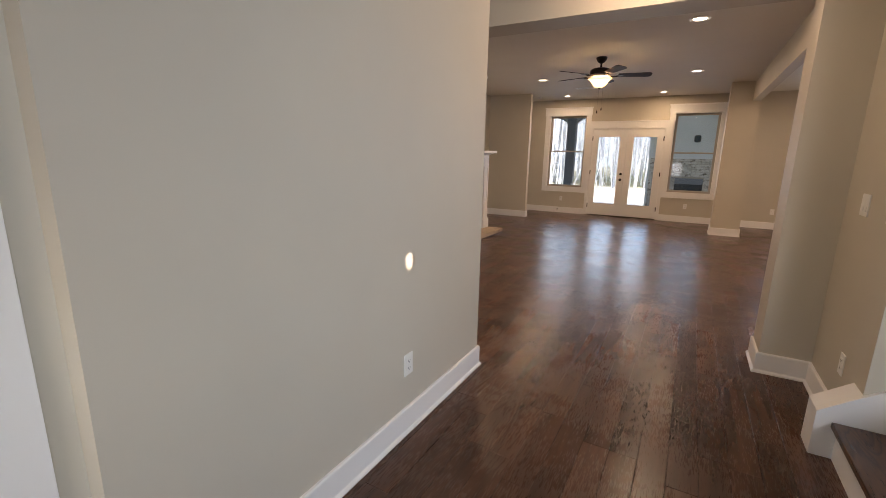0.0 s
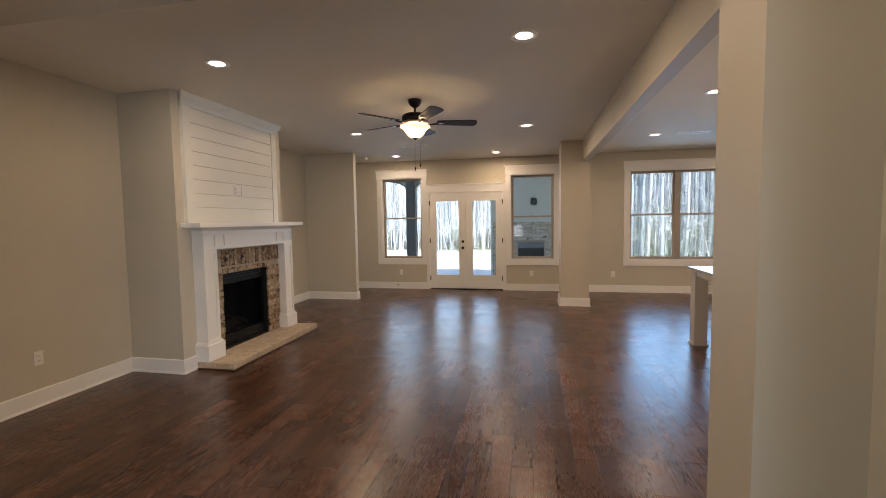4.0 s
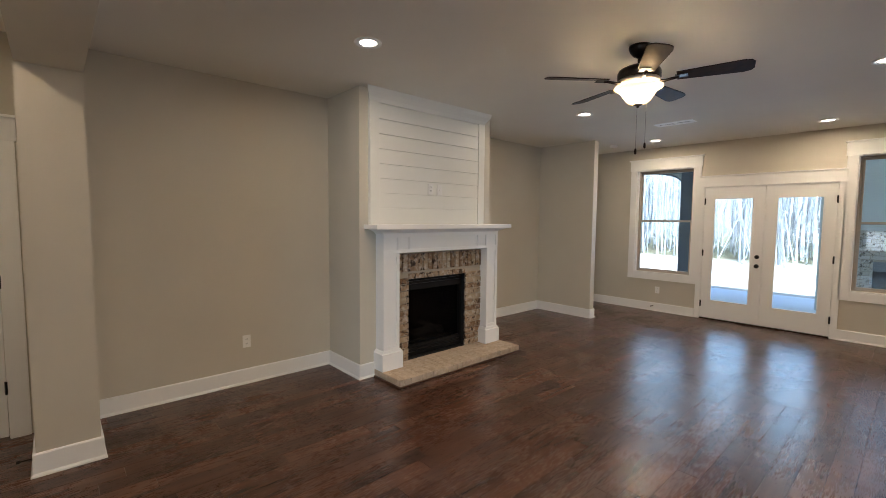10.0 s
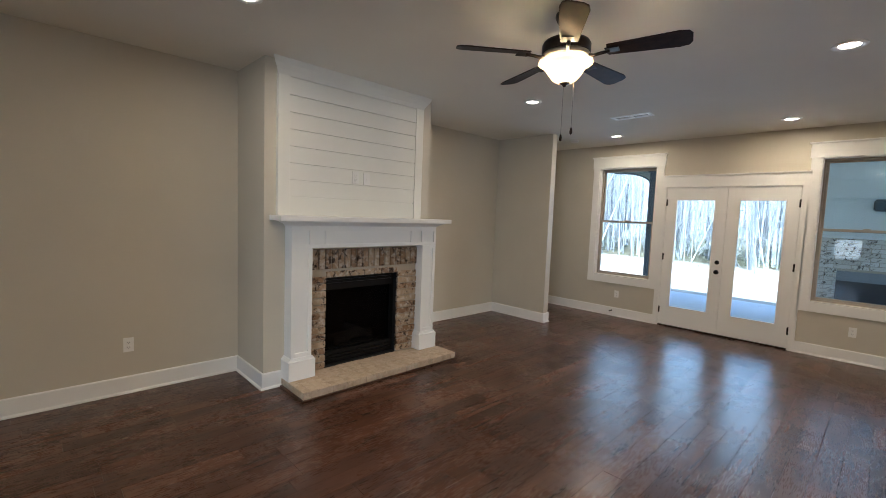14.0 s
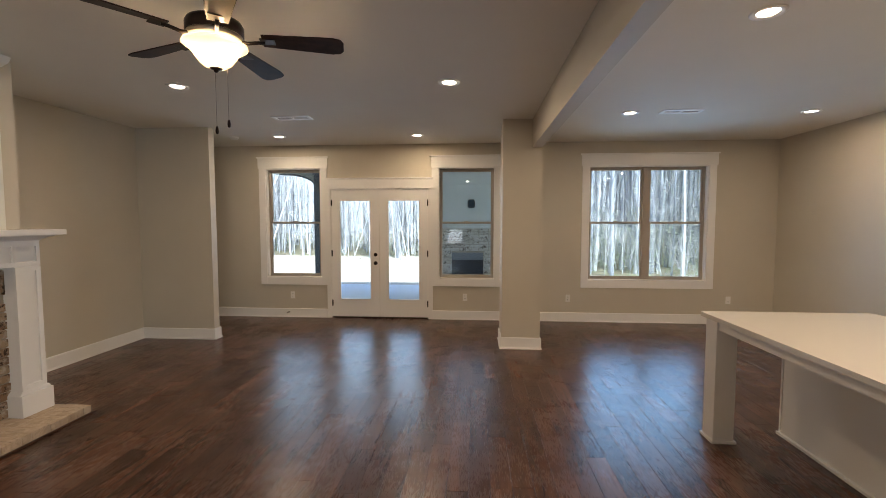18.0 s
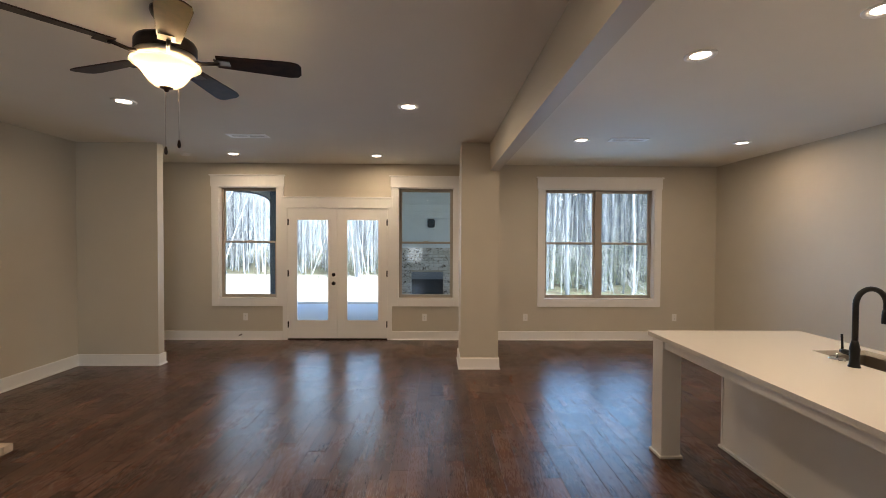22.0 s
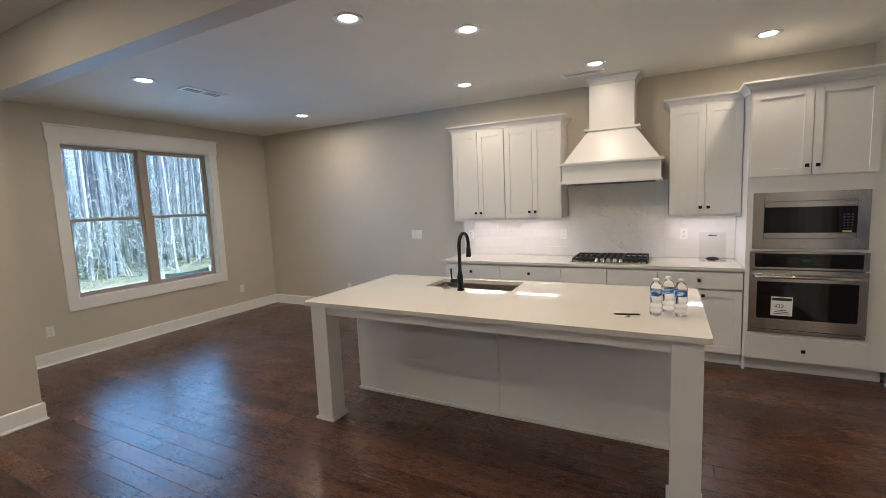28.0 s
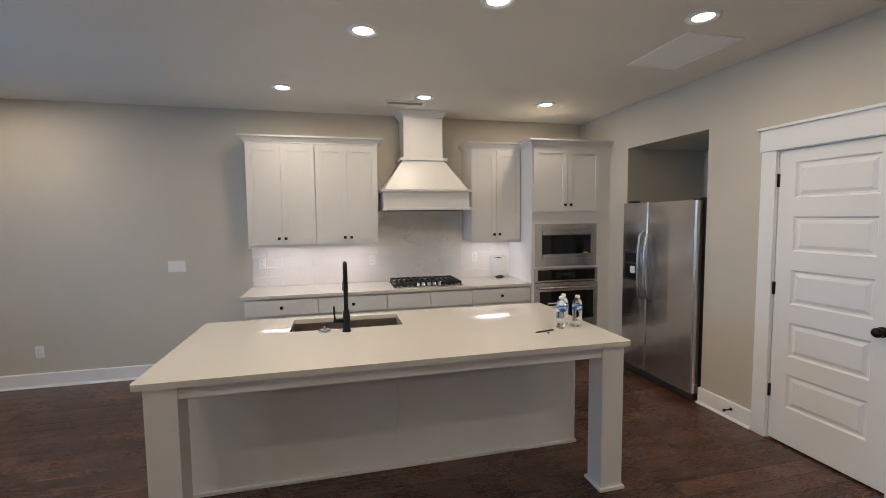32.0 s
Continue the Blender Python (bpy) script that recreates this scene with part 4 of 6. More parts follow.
LY = ((6.40, 6.588), (7.848, 8.035))
fp = thing("fireplace", "white painted wood mantel round a tumbled brick fireplace", "fireplace")
bed = bmesh.new()
box(bed, -3.15, -3.128, LY[0][0] + 0.02, FY0 - 0.012, 0, 1.185)
box(bed, -3.15, -3.128, FY1 + 0.012, LY[1][1] - 0.02, 0, 1.185)
box(bed, -3.15, -3.128, FY0 - 0.012, FY1 + 0.012, FZ + 0.01, 1.185)
bricks = part("brick_face", bed, MORTAR, fp, "sandy mortar bed")
P = Pieces("brick", BRICK, bricks)
rnd = random.Random(4)
z = 0.076
while z < 1.00:
    for a, b in ((LY[0][1] - 0.03, FY0), (FY1, LY[1][0] + 0.03)):
        if z + 0.057 < FZ + 0.07:
            j = rnd.uniform(-0.004, 0.004)
            P.lay(-3.145, -3.113 + j, a, b, z, z + 0.057)
    z += 0.0665
y = FY0 + 0.004
for i in range(4):
    P.lay(-3.145, -3.114 + rnd.uniform(-0.003, 0.003), y, y + 0.196, FZ, FZ + 0.057)
    y += 0.2063
y = LY[0][1] - 0.02
while y < LY[1][0]:
    P.lay(-3.145, -3.113 + rnd.uniform(-0.004, 0.004), y, y + 0.057, 0.999, 1.182)
    y += 0.0665
# fire box
ib = bmesh.new()
box(ib, -3.60, -3.58, FY0, FY1, 0.075, FZ)
box(ib, -3.58, -3.135, FY0 - 0.010, FY0, 0.075, FZ)
box(ib, -3.58, -3.135, FY1, FY1 + 0.010, 0.075, FZ)
box(ib, -3.58, -3.135, FY0, FY1, FZ - 0.001, FZ + 0.009)
box(ib, -3.58, -3.135, FY0, FY1, 0.065, 0.0755)
insert = part("firebox", ib, material("firebox_black", (0.010, 0.010, 0.010), 0.55), fp, "black steel gas firebox")
fr = bmesh.new()
for q in ((FY0 + 0.002, FY0 + 0.032, 0.08, FZ - 0.004), (FY1 - 0.032, FY1 - 0.002, 0.08, FZ - 0.004), (FY0 + 0.032, FY1 - 0.032, 0.08, 0.20), (FY0 + 0.032, FY1 - 0.032, FZ - 0.13, FZ - 0.004)):
    box(fr, -3.215, -3.185, q[0], q[1], q[2], q[3], 0.003)
part("face_frame", fr, BLACK, insert, "black metal face frame")
for zz in (FZ - 0.045, FZ - 0.075, 0.115, 0.150):
    part("louvre", bbox(-3.188, -3.170, FY0 + 0.04, FY1 - 0.04, zz, zz + 0.012, 0.003), BLACK, insert)
g = part("glass", bbox(-3.222, -3.218, FY0 + 0.03, FY1 - 0.03, 0.20, FZ - 0.13), FIRE_GLASS, insert, "clear fire glass")
LOG = painted("ceramic_log", (0.055, 0.045, 0.036), 0.9, 0.3, 0.6, 60)
for pts, r in ((((-3.40, 6.93, 0.25), (-3.36, 7.20, 0.27), (-3.40, 7.47, 0.25)), 0.042), (((-3.33, 6.98, 0.235), (-3.31, 7.12, 0.25), (-3.42, 7.30, 0.34)), 0.034),
               (((-3.31, 7.42, 0.235), (-3.36, 7.30, 0.30), (-3.44, 7.16, 0.36)), 0.032)):
    bm = bmesh.new()
    tube(bm, pts, [r, r * 1.1, r * 0.9], 10)
    part("gas_log", bm, LOG, insert, "grey-brown ceramic log")
part("burner", bbox(-3.50, -3.26, 6.90, 7.48, 0.076, 0.205, 0.01), CAST_IRON, insert)

for y0, y1 in LY:
    leg = bmesh.new()
    box(leg, -3.15, -3.03, y0, y1, 0.07, 1.205)
    leg = part("pilaster", leg, TRIM, fp)
    face = bmesh.new()
    s = 0.035
    for q in ((y0, y0 + s, 0.26, 1.20), (y1 - s, y1, 0.26, 1.20), (y0 + s, y1 - s, 1.165, 1.20), (y0 + s, y1 - s, 0.26, 0.30)):
        box(face, -3.03, -3.018, q[0], q[1], q[2], q[3], 0.0015)
    part("pilaster_frame", face, TRIM, leg)
    pl = bmesh.new()
    box(pl, -3.15, -2.995, y0 - 0.028, y1 + 0.028, 0.07, 0.235, 0.003)
    prism(pl, [(y0 - 0.028, 0.2352), (y1 + 0.028, 0.2352), (y1 + 0.006, 0.262), (y0 - 0.006, 0.262)], "x", -3.15, -3.012)
    part("plinth", pl, TRIM, leg)
fz = bmesh.new()
box(fz, -3.15, -3.03, LY[0][0], LY[1][1], 1.205, 1.405)
fz = part("frieze", fz, TRIM, fp)
fm = bmesh.new()
s = 0.028
A0, A1 = LY[0][0], LY[1][1]
box(fm, -3.03, -3.018, A0, A1, 1.205, 1.235, 0.0015)
box(fm, -3.03, -3.018, A0, A1, 1.355, 1.395, 0.0015)
for yy in (A0 + s / 2, 6.575, 6.72, 7.70, 7.845, A1 - s / 2):
    box(fm, -3.03, -3.018, yy - s / 2, yy + s / 2, 1.235, 1.355, 0.0015)
part("frieze_frame", fm, TRIM, fz)
cv = bmesh.new()
cove = [(0.0, 1.388), (0.006, 1.388), (0.008, 1.396), (0.016, 1.404), (0.024, 1.410), (0.040, 1.418), (0.060, 1.428), (0.074, 1.432), (0.078, 1.438), (0.0, 1.438)]
loops = [[cv.verts.new(p) for p in ((-3.15, A0 - d, zz), (-3.03 + d, A0 - d, zz), (-3.03 + d, A1 + d, zz), (-3.15, A1 + d, zz))] for d, zz in cove]
for p, q in zip(loops, loops[1:]):
    for k in range(3):
        cv.faces.new((p[k], p[k + 1], q[k + 1], q[k]))
cv.faces.new(loops[0]), cv.faces.new(loops[-1])
bmesh.ops.recalc_face_normals(cv, faces=cv.faces)
part("bed_moulding", cv, TRIM, fp)
part("mantel_shelf", bbox(-3.15, -2.925, 6.265, 8.175, 1.438, 1.480, 0.004), TRIM, fp, "white mantel shelf")
hb = part("hearth_bed", bbox(-3.15, -2.722, 6.376, 8.085, 0, 0.0655), painted("hearth_mortar", (0.55, 0.46, 0.36), 0.95, 0.06, 0.4, 90), fp, "sandy mortar bed of the hearth")
Q = Pieces("hearth_brick", HEARTH, hb)
y = 6.372
while y < 8.06:
    Q.lay(-2.925, -2.715 + rnd.uniform(-0.006, 0.004), y, y + 0.0645, 0.006, 0.068 + rnd.uniform(-0.001, 0.002), 0.003)
    Q.lay(-3.148, -2.933, y, y + 0.0645, 0.014, 0.067 + rnd.uniform(-0.001, 0.002), 0.003)
    y += 0.0663
shoe = bmesh.new()
box(shoe, -2.713, -2.695, 6.352, 8.115, 0, 0.014, 0.003)
box(shoe, -3.12, -2.713, 6.352, 6.370, 0, 0.014, 0.003)
box(shoe, -3.12, -2.713, 8.097, 8.115, 0, 0.014, 0.003)
part("hearth_shoe", shoe, TREAD, fp, "dark wood strip along the hearth")

om = thing("shiplap_panel", "white painted shiplap panel with crown over the mantel", "wall panel")
SP0, SP1 = 6.318, 7.885
part("backing", bbox(-3.15, -3.140, SP0, SP1, 1.480, CZ - 0.001), SHIPLAP, om)
for a, b in ((SP0, SP0 + 0.10), (SP1 - 0.10, SP1)):
    part("edge_board", bbox(-3.140, -3.112, a, b, 1.480, 2.63, 0.002), SHIPLAP, om)
zs = 1.481
for i, z1 in enumerate((1.643, 1.783, 1.923, 2.063, 2.203, 2.343, 2.483, 2.628)):
    part("board", bbox(-3.140, -3.120, SP0 + 0.1005, SP1 - 0.1005, zs, z1 - 0.004, 0.0015), SHIPLAP, om)
    zs = z1
cr = bmesh.new()
prof = [(0.0, 2.628), (0.030, 2.628), (0.036, 2.640), (0.048, 2.665), (0.078, 2.705), (0.086, 2.730), (0.092, CZ - 0.001), (0.0, CZ - 0.001)]
rings = []
for yy, s in ((SP0, -1), (SP1, 1)):
    rings.append([cr.verts.new((-3.15 + d, yy + s * max(0.0, d - 0.030), zz)) for d, zz in prof])
n = len(prof)
cr.faces.new(rings[0]), cr.faces.new(rings[1])
for i in range(n):
    cr.faces.new((rings[0][i], rings[0][(i + 1) % n], rings[1][(i + 1) % n], rings[1][i]))
bmesh.ops.recalc_face_normals(cr, faces=cr.faces)
part("crown", cr, SHIPLAP, om, "white crown moulding")


# ---- kitchen ----
def shaker(parent, name, x, y0, y1, z0, z1, rail=0.058, label=""):
    """A shaker front that faces -x: a frame and a sunk panel."""
    bm = bmesh.new()
    r = min(rail, (z1 - z0) * 0.3)
    for q in ((y0, y0 + r, z0, z1), (y1 - r, y1, z0, z1), (y0 + r, y1 - r, z0, z0 + r), (y0 + r, y1 - r, z1 - r, z1)):
        box(bm, x - 0.020, x - 0.001, q[0], q[1], q[2], q[3], 0.0012)
    d = part(name, bm, CABINET, parent, label)
    part("panel", bbox(x - 0.012, x - 0.004, y0 + r - 0.003, y1 - r + 0.003, z0 + r - 0.003, z1 - r + 0.003), CABINET, d)
    return d


def slab_front(parent, name, x, y0, y1, z0, z1):
    return part(name, bbox(x - 0.020, x - 0.001, y0, y1, z0, z1, 0.0015), CABINET, parent)


def square_knob(parent, x, y, z):
    bm = bmesh.new()
    lathe(bm, [(0.006, 0.0), (0.006, -0.014)], x, y, z, 10, "x")
    box(bm, x - 0.026, x - 0.013, y - 0.0135, y + 0.0135, z - 0.0135, z + 0.0135, 0.003)
    return part("knob", bm, BLACK, parent, "square black knob")


def crown_run(bm, x_front, y0, y1, z0, back, left=True, right=True):
    """A cabinet crown that flares forward and at its open ends."""
    prof = [(0.0, 0.0), (0.006, 0.0), (0.008, 0.012), (0.016, 0.022), (0.030, 0.040), (0.046, 0.052), (0.054, 0.056), (0.056, 0.072), (0.0, 0.072)]
    loops = []
    for d, h in prof:
        a = y0 - (d if left else 0)
        b = y1 + (d if right else 0)
        loops.append([bm.verts.new(p) for p in ((back, a, z0 + h), (x_front - d, a, z0 + h), (x_front - d, b, z0 + h), (back, b, z0 + h))])
    made = []
    for p, q in zip(loops, loops[1:]):
        for k in range(3):
            made.append(bm.faces.new((p[k], p[k + 1], q[k + 1], q[k])))
    made += [bm.faces.new(loops[0]), bm.faces.new(loops[-1])]
    bmesh.ops.recalc_face_normals(bm, faces=made)
    return bm


UX, BX, TX = 4.475, 4.205, 4.175
UZ0, UZ1 = 1.342, 2.360


def upper_cabinet(y0, y1, label):
    c = thing("upper_cabinet", label, "cabinet", "kitchen wall cabinets")
    part("body", bbox(UX, XR - 0.002, y0 + 0.001, y1 - 0.001, UZ0, UZ1, 0.0015), CABINET, c)
    mid = (y0 + y1) / 2
    for a, b, k in ((y0 + 0.006, mid - 0.0015, mid - 0.032), (mid + 0.0015, y1 - 0.006, mid + 0.032)):
        d = shaker(c, "door", UX, a, b, UZ0 + 0.012, UZ1 - 0.018)
        square_knob(d, UX - 0.019, k, UZ0 + 0.075)
    part("light_rail", bbox(UX - 0.012, UX + 0.004, y0 + 0.001, y1 - 0.001, UZ0 - 0.018, UZ0, 0.002), CABINET, c)
    return c


upper_cabinet(7.450, 8.10, "white shaker double-door wall cabinet over the counter")
upper_cabinet(6.82, 7.450, "white shaker double-door wall cabinet beside the range hood")
upper_cabinet(5.217, 5.800, "white shaker wall cabinet between hood and oven tower")
lone("cabinet_crown", crown_run(bmesh.new(), UX - 0.003, 6.82, 8.10, UZ1, XR - 0.002), CABINET, "white crown along the paired wall cabinets", "moulding")
lone("cabinet_crown", crown_run(bmesh.new(), UX - 0.003, 5.217, 5.800, UZ1, XR - 0.002, False, True), CABINET, "white crown on the narrow wall cabinet", "moulding")
for y0, y1 in ((7.52, 8.03), (6.89, 7.38), (5.30, 5.72)):
    s = thing("under_cabinet_light", "glowing LED bar under the wall cabinet", "light")
    part("bar", bbox(4.56, 4.60, y0, y1, UZ0 - 0.012, UZ0 - 0.0005, 0.002), PLATE, s)
    part("lens", bbox(4.572, 4.588, y0 + 0.01, y1 - 0.01, UZ0 - 0.0145, UZ0 - 0.0125), STRIP, s, "glowing lens")
    d = bpy.data.lights.new("under_cabinet_lamp", "AREA")
    d.shape, d.size, d.size_y, d.energy, d.color = "RECTANGLE", 0.014, y1 - y0 - 0.04, 0.23, (1.0, 0.85, 0.80)
    o = new("under_cabinet_lamp", d)
    o.location = (4.58, (y0 + y1) / 2, UZ0 - 0.017)

# oven tower
tw = thing("oven_tower", "tall white shaker cabinet housing microwave and oven", "cabinet")
TY0, TY1 = 4.392, 5.215
part("side_panel", bbox(TX, XR - 0.002, TY0, TY0 + 0.02, 0.10, UZ1), CABINET, tw)
part("side_panel", bbox(TX, XR - 0.002, TY1 - 0.02, TY1, 0.0, UZ1), CABINET, tw)
part("back_panel", bbox(XR - 0.02, XR - 0.002, TY0 + 0.02, TY1 - 0.02, 0.10, UZ1), CABINET, tw)
for z0, z1 in ((0.10, 0.13), (0.305, 0.345), (1.045, 1.075), (1.525, 1.665), (UZ1 - 0.03, UZ1)):
    part("shelf_rail", bbox(TX, XR - 0.02, TY0 + 0.02, TY1 - 0.02, z0, z1), CABINET, tw)
for z0, z1 in ((0.345, 1.045), (1.075, 1.525)):
    for a, b in ((TY0 + 0.02, TY0 + 0.045), (TY1 - 0.045, TY1 - 0.02)):
        part("stile", bbox(TX, TX + 0.02, a, b, z0, z1), CABINET, tw)
part("filler", bbox(TX + 0.004, TX + 0.03, YF1, TY0, 0.10, UZ1 + 0.0), CABINET, tw)
my = (TY0 + TY1) / 2
for a, b, k in ((TY0 + 0.012, my - 0.0015, my - 0.034), (my + 0.0015, TY1 - 0.012, my + 0.034)):
    d = shaker(tw, "door", TX, a, b, 1.662, UZ1 - 0.018)
    square_knob(d, TX - 0.019, k, 1.735)
dr = slab_front(tw, "drawer", TX, TY0 + 0.012, TY1 - 0.012, 0.118, 0.318)
square_knob(dr, TX - 0.019, my, 0.215)
part("toe_kick", bbox(TX + 0.055, TX + 0.07, YF1 + 0.03, TY1 - 0.02, 0, 0.10), CABINET, tw)
lone("cabinet_crown", crown_run(bmesh.new(), TX - 0.003, YF1 + 0.001, TY1, UZ1, XR - 0.002, False, True), CABINET, "white crown on the oven tower", "moulding")

# microwave
mw = thing("microwave", "built-in stainless microwave with black glass door", "microwave")
MY0, MY1, MZ0, MZ1 = TY0 + 0.042, TY1 - 0.042, 1.066, 1.530
fx = TX - 0.016
fb = bmesh.new()
for q in ((MY0, MY0 + 0.075, MZ0, MZ1), (MY1 - 0.075, MY1, MZ0, MZ1), (MY0 + 0.075, MY1 - 0.075, MZ0, MZ0 + 0.085), (MY0 + 0.075, MY1 - 0.075, MZ1 - 0.075, MZ1)):
    box(fb, fx, fx + 0.02, q[0], q[1], q[2], q[3], 0.002)
part("trim_frame", fb, STEEL, mw, "brushed steel trim frame")
i0, i1, j0, j1 = MY0 + 0.078, MY1 - 0.078, MZ0 + 0.088, MZ1 - 0.078
part("case", bbox(fx + 0.012, TX + 0.4, i0, i1, j0, j1), DARK_PLASTIC, mw)
fd = bmesh.new()
box(fd, fx - 0.004, fx + 0.011, i0, i1, j0, j0 + 0.045, 0.002)
box(fd, fx - 0.004, fx + 0.011, i0, i1, j1 - 0.045, j1, 0.002)
part("door", fd, STEEL, mw, "brushed steel door rails")
part("window", bbox(fx - 0.002, fx + 0.011, i0 + 0.105, i1, j0 + 0.046, j1 - 0.046, 0.002), BLACK_GLASS, mw, "black glass")
ctl = part("control_panel", bbox(fx - 0.002, fx + 0.011, i0, i0 + 0.103, j0 + 0.046, j1 - 0.046, 0.002), BLACK_GLASS, mw, "black touch panel")
KEYPRINT = material("key_print", (0.07, 0.07, 0.075), 0.5)
for r in range(6):
    for c in range(3):
        yk, zk = i0 + 0.022 + c * 0.024, j0 + 0.075 + r * 0.022
        part("key", bbox(fx - 0.0026, fx - 0.0018, yk, yk + 0.013, zk, zk + 0.008), KEYPRINT, ctl)
part("energy_tag", bbox(fx - 0.003, fx - 0.0021, i0 + 0.03, i0 + 0.085, j0 + 0.050, j0 + 0.062), material("yellow_tag", (0.75, 0.55, 0.05), 0.5), mw, "small yellow tag")

# wall oven
ov = thing("wall_oven", "built-in stainless wall oven with window and bar handle", "oven")
OY0, OY1 = TY0 + 0.030, TY1 - 0.030
part("case", bbox(TX + 0.004, TX + 0.5, OY0 + 0.02, OY1 - 0.02, 0.36, 1.03), DARK_PLASTIC, ov)
pan = bmesh.new()
for q in ((OY0, OY0 + 0.035, 0.895, 1.040), (OY1 - 0.035, OY1, 0.895, 1.040), (OY0 + 0.035, OY1 - 0.035, 0.895, 0.912), (OY0 + 0.035, OY1 - 0.035, 1.026, 1.040)):
    box(pan, fx - 0.006, fx + 0.018, q[0], q[1], q[2], q[3], 0.002)
part("panel_trim", pan, STEEL, ov, "brushed steel trim")
cp = part("control_panel", bbox(fx - 0.004, fx + 0.016, OY0 + 0.036, OY1 - 0.036, 0.913, 1.025, 0.002), BLACK_GLASS, ov, "black glass control panel")
for c0 in (my - 0.10, my + 0.06):
    for r in range(3):
        for c in range(4):
            part("key", bbox(fx - 0.0046, fx - 0.0038, c0 + c * 0.018, c0 + c * 0.018 + 0.009, 0.940 + r * 0.022, 0.946 + r * 0.022), KEYPRINT, cp)
part("display", bbox(fx - 0.0046, fx - 0.0038, my - 0.028, my + 0.032, 0.962, 0.985), material("oven_display", (0.02, 0.10, 0.06), 0.2), cp, "dark green clock display")
dr = bmesh.new()
for q in ((OY0, OY0 + 0.055, 0.385, 0.888), (OY1 - 0.055, OY1, 0.385, 0.888), (OY0 + 0.055, OY1 - 0.055, 0.385, 0.475), (OY0 + 0.055, OY1 - 0.055, 0.790, 0.888)):
    box(dr, fx - 0.014, fx + 0.016, q[0], q[1], q[2], q[3], 0.002)
dr = part("door", dr, STEEL, ov, "brushed steel door")
part("window", bbox(fx - 0.010, fx + 0.012, OY0 + 0.055, OY1 - 0.055, 0.475, 0.790), BLACK_GLASS, dr, "dark oven window")
hn = bmesh.new()
tube(hn, [(fx - 0.058, OY0 + 0.03, 0.838), (fx - 0.060, my, 0.838), (fx - 0.058, OY1 - 0.03, 0.838)], 0.0125, 14)
for yy in (OY0 + 0.05, OY1 - 0.05):
    tube(hn, [(fx - 0.058, yy, 0.838), (fx - 0.012, yy, 0.838)], 0.009, 10)
part("handle", hn, STEEL, dr, "polished steel bar handle")
vt = bmesh.new()
box(vt, fx - 0.004, fx + 0.015, OY0, OY1, 0.348, 0.378, 0.002)
part("vent_strip", vt, STEEL, ov)
st = part("energy_label", bbox(fx - 0.0112, fx - 0.0102, 4.885, 5.03, 0.505, 0.665), PLATE, dr, "white paper energy label")
INK = material("printed_ink", (0.02, 0.02, 0.02), 0.6)
tx = bpy.data.curves.new("label_number", "FONT")
tx.body, tx.size, tx.extrude, tx.align_x = "432", 0.045, 0.0002, "CENTER"
to = new("label_number", tx)
to.data.materials.append(INK)
to.parent = st
to.matrix_world = Matrix.Translation((fx - 0.0118, 4.975, 0.570)) @ Euler((radians(90), 0, radians(-90))).to_matrix().to_4x4()
lb = bmesh.new()
box(lb, fx - 0.0119, fx - 0.0112, 4.89, 5.025, 0.632, 0.655)
for k in range(3):
    box(lb, fx - 0.0119, fx - 0.0112, 4.90 + 0.012 * k, 5.015 - 0.01 * k, 0.520 + 0.014 * k, 0.525 + 0.014 * k)
part("print_bars", lb, INK, st)


def base_cabinet(y0, y1, doors, drawers, label, knobs=True):
    c = thing("base_cabinet", label, "cabinet", "kitchen base cabinets")
    part("body", bbox(BX + 0.02, XR - 0.002, y0 + 0.0008, y1 - 0.0008, 0.10, 0.862), CABINET, c)
    w = (y1 - y0) / drawers
    for i in range(drawers):
        d = slab_front(c, "drawer", BX, y0 + i * w + 0.0045, y0 + (i + 1) * w - 0.0045, 0.697, 0.846)
        if knobs:
            square_knob(d, BX - 0.019, y0 + (i + 0.5) * w, 0.772)
    w = (y1 - y0) / doors
    for i in range(doors):
        d = shaker(c, "door", BX, y0 + i * w + (0.008 if i == 0 else 0.0015), y0 + (i + 1) * w - (0.008 if i == doors - 1 else 0.0015), 0.118, 0.682)
        ky = y0 + (i + 1) * w - 0.034 if (i == 0 and doors == 2) else y0 + i * w + 0.034
        square_knob(d, BX - 0.019, ky, 0.635)
    part("toe_kick", bbox(BX + 0.055, BX + 0.07, y0 + 0.0008, y1 - 0.0008, 0, 0.10), CABINET, c)
    return c


base_cabinet(7.445, 8.11, 2, 1, "white base cabinet with a drawer and shaker doors")
base_cabinet(6.775, 7.445, 2, 1, "white base cabinet with one drawer beside the cooktop")
base_cabinet(5.887, 6.775, 2, 2, "white base cabinet with two false fronts under the cooktop", False)
base_cabinet(5.217, 5.887, 2, 1, "white base cabinet with a drawer beside the oven tower")
lone("countertop", bbox(4.168, XR - 0.014, 5.217, 8.14, 0.863, 0.893, 0.003), QUARTZ, "pale quartz countertop along the kitchen wall", "countertop")

# backsplash: subway tile at the sides, marble slab tile behind the cooktop
bs = thing("backsplash", "white subway tile backsplash with marble behind the cooktop", "backsplash", kind="structure")
bed = part("grout_bed", bbox(XR - 0.0145, XR - 0.0005, 5.217, 8.13, 0.894, UZ0 - 0.001), GROUT, bs)
part("grout_bed", bbox(XR - 0.0145, XR - 0.0005, 5.805, 6.815, UZ0, 1.70), GROUT, bs)
P = Pieces("tile", TILE, bed)
row = 0
z = 0.896
while z < UZ0 - 0.02:
    z1 = min(z + 0.1000, UZ0 - 0.002)
    for a0, a1 in ((5.219, 5.835), (6.80, 8.13)):
        y = a1 - (0.152 if row % 2 else 0.0)
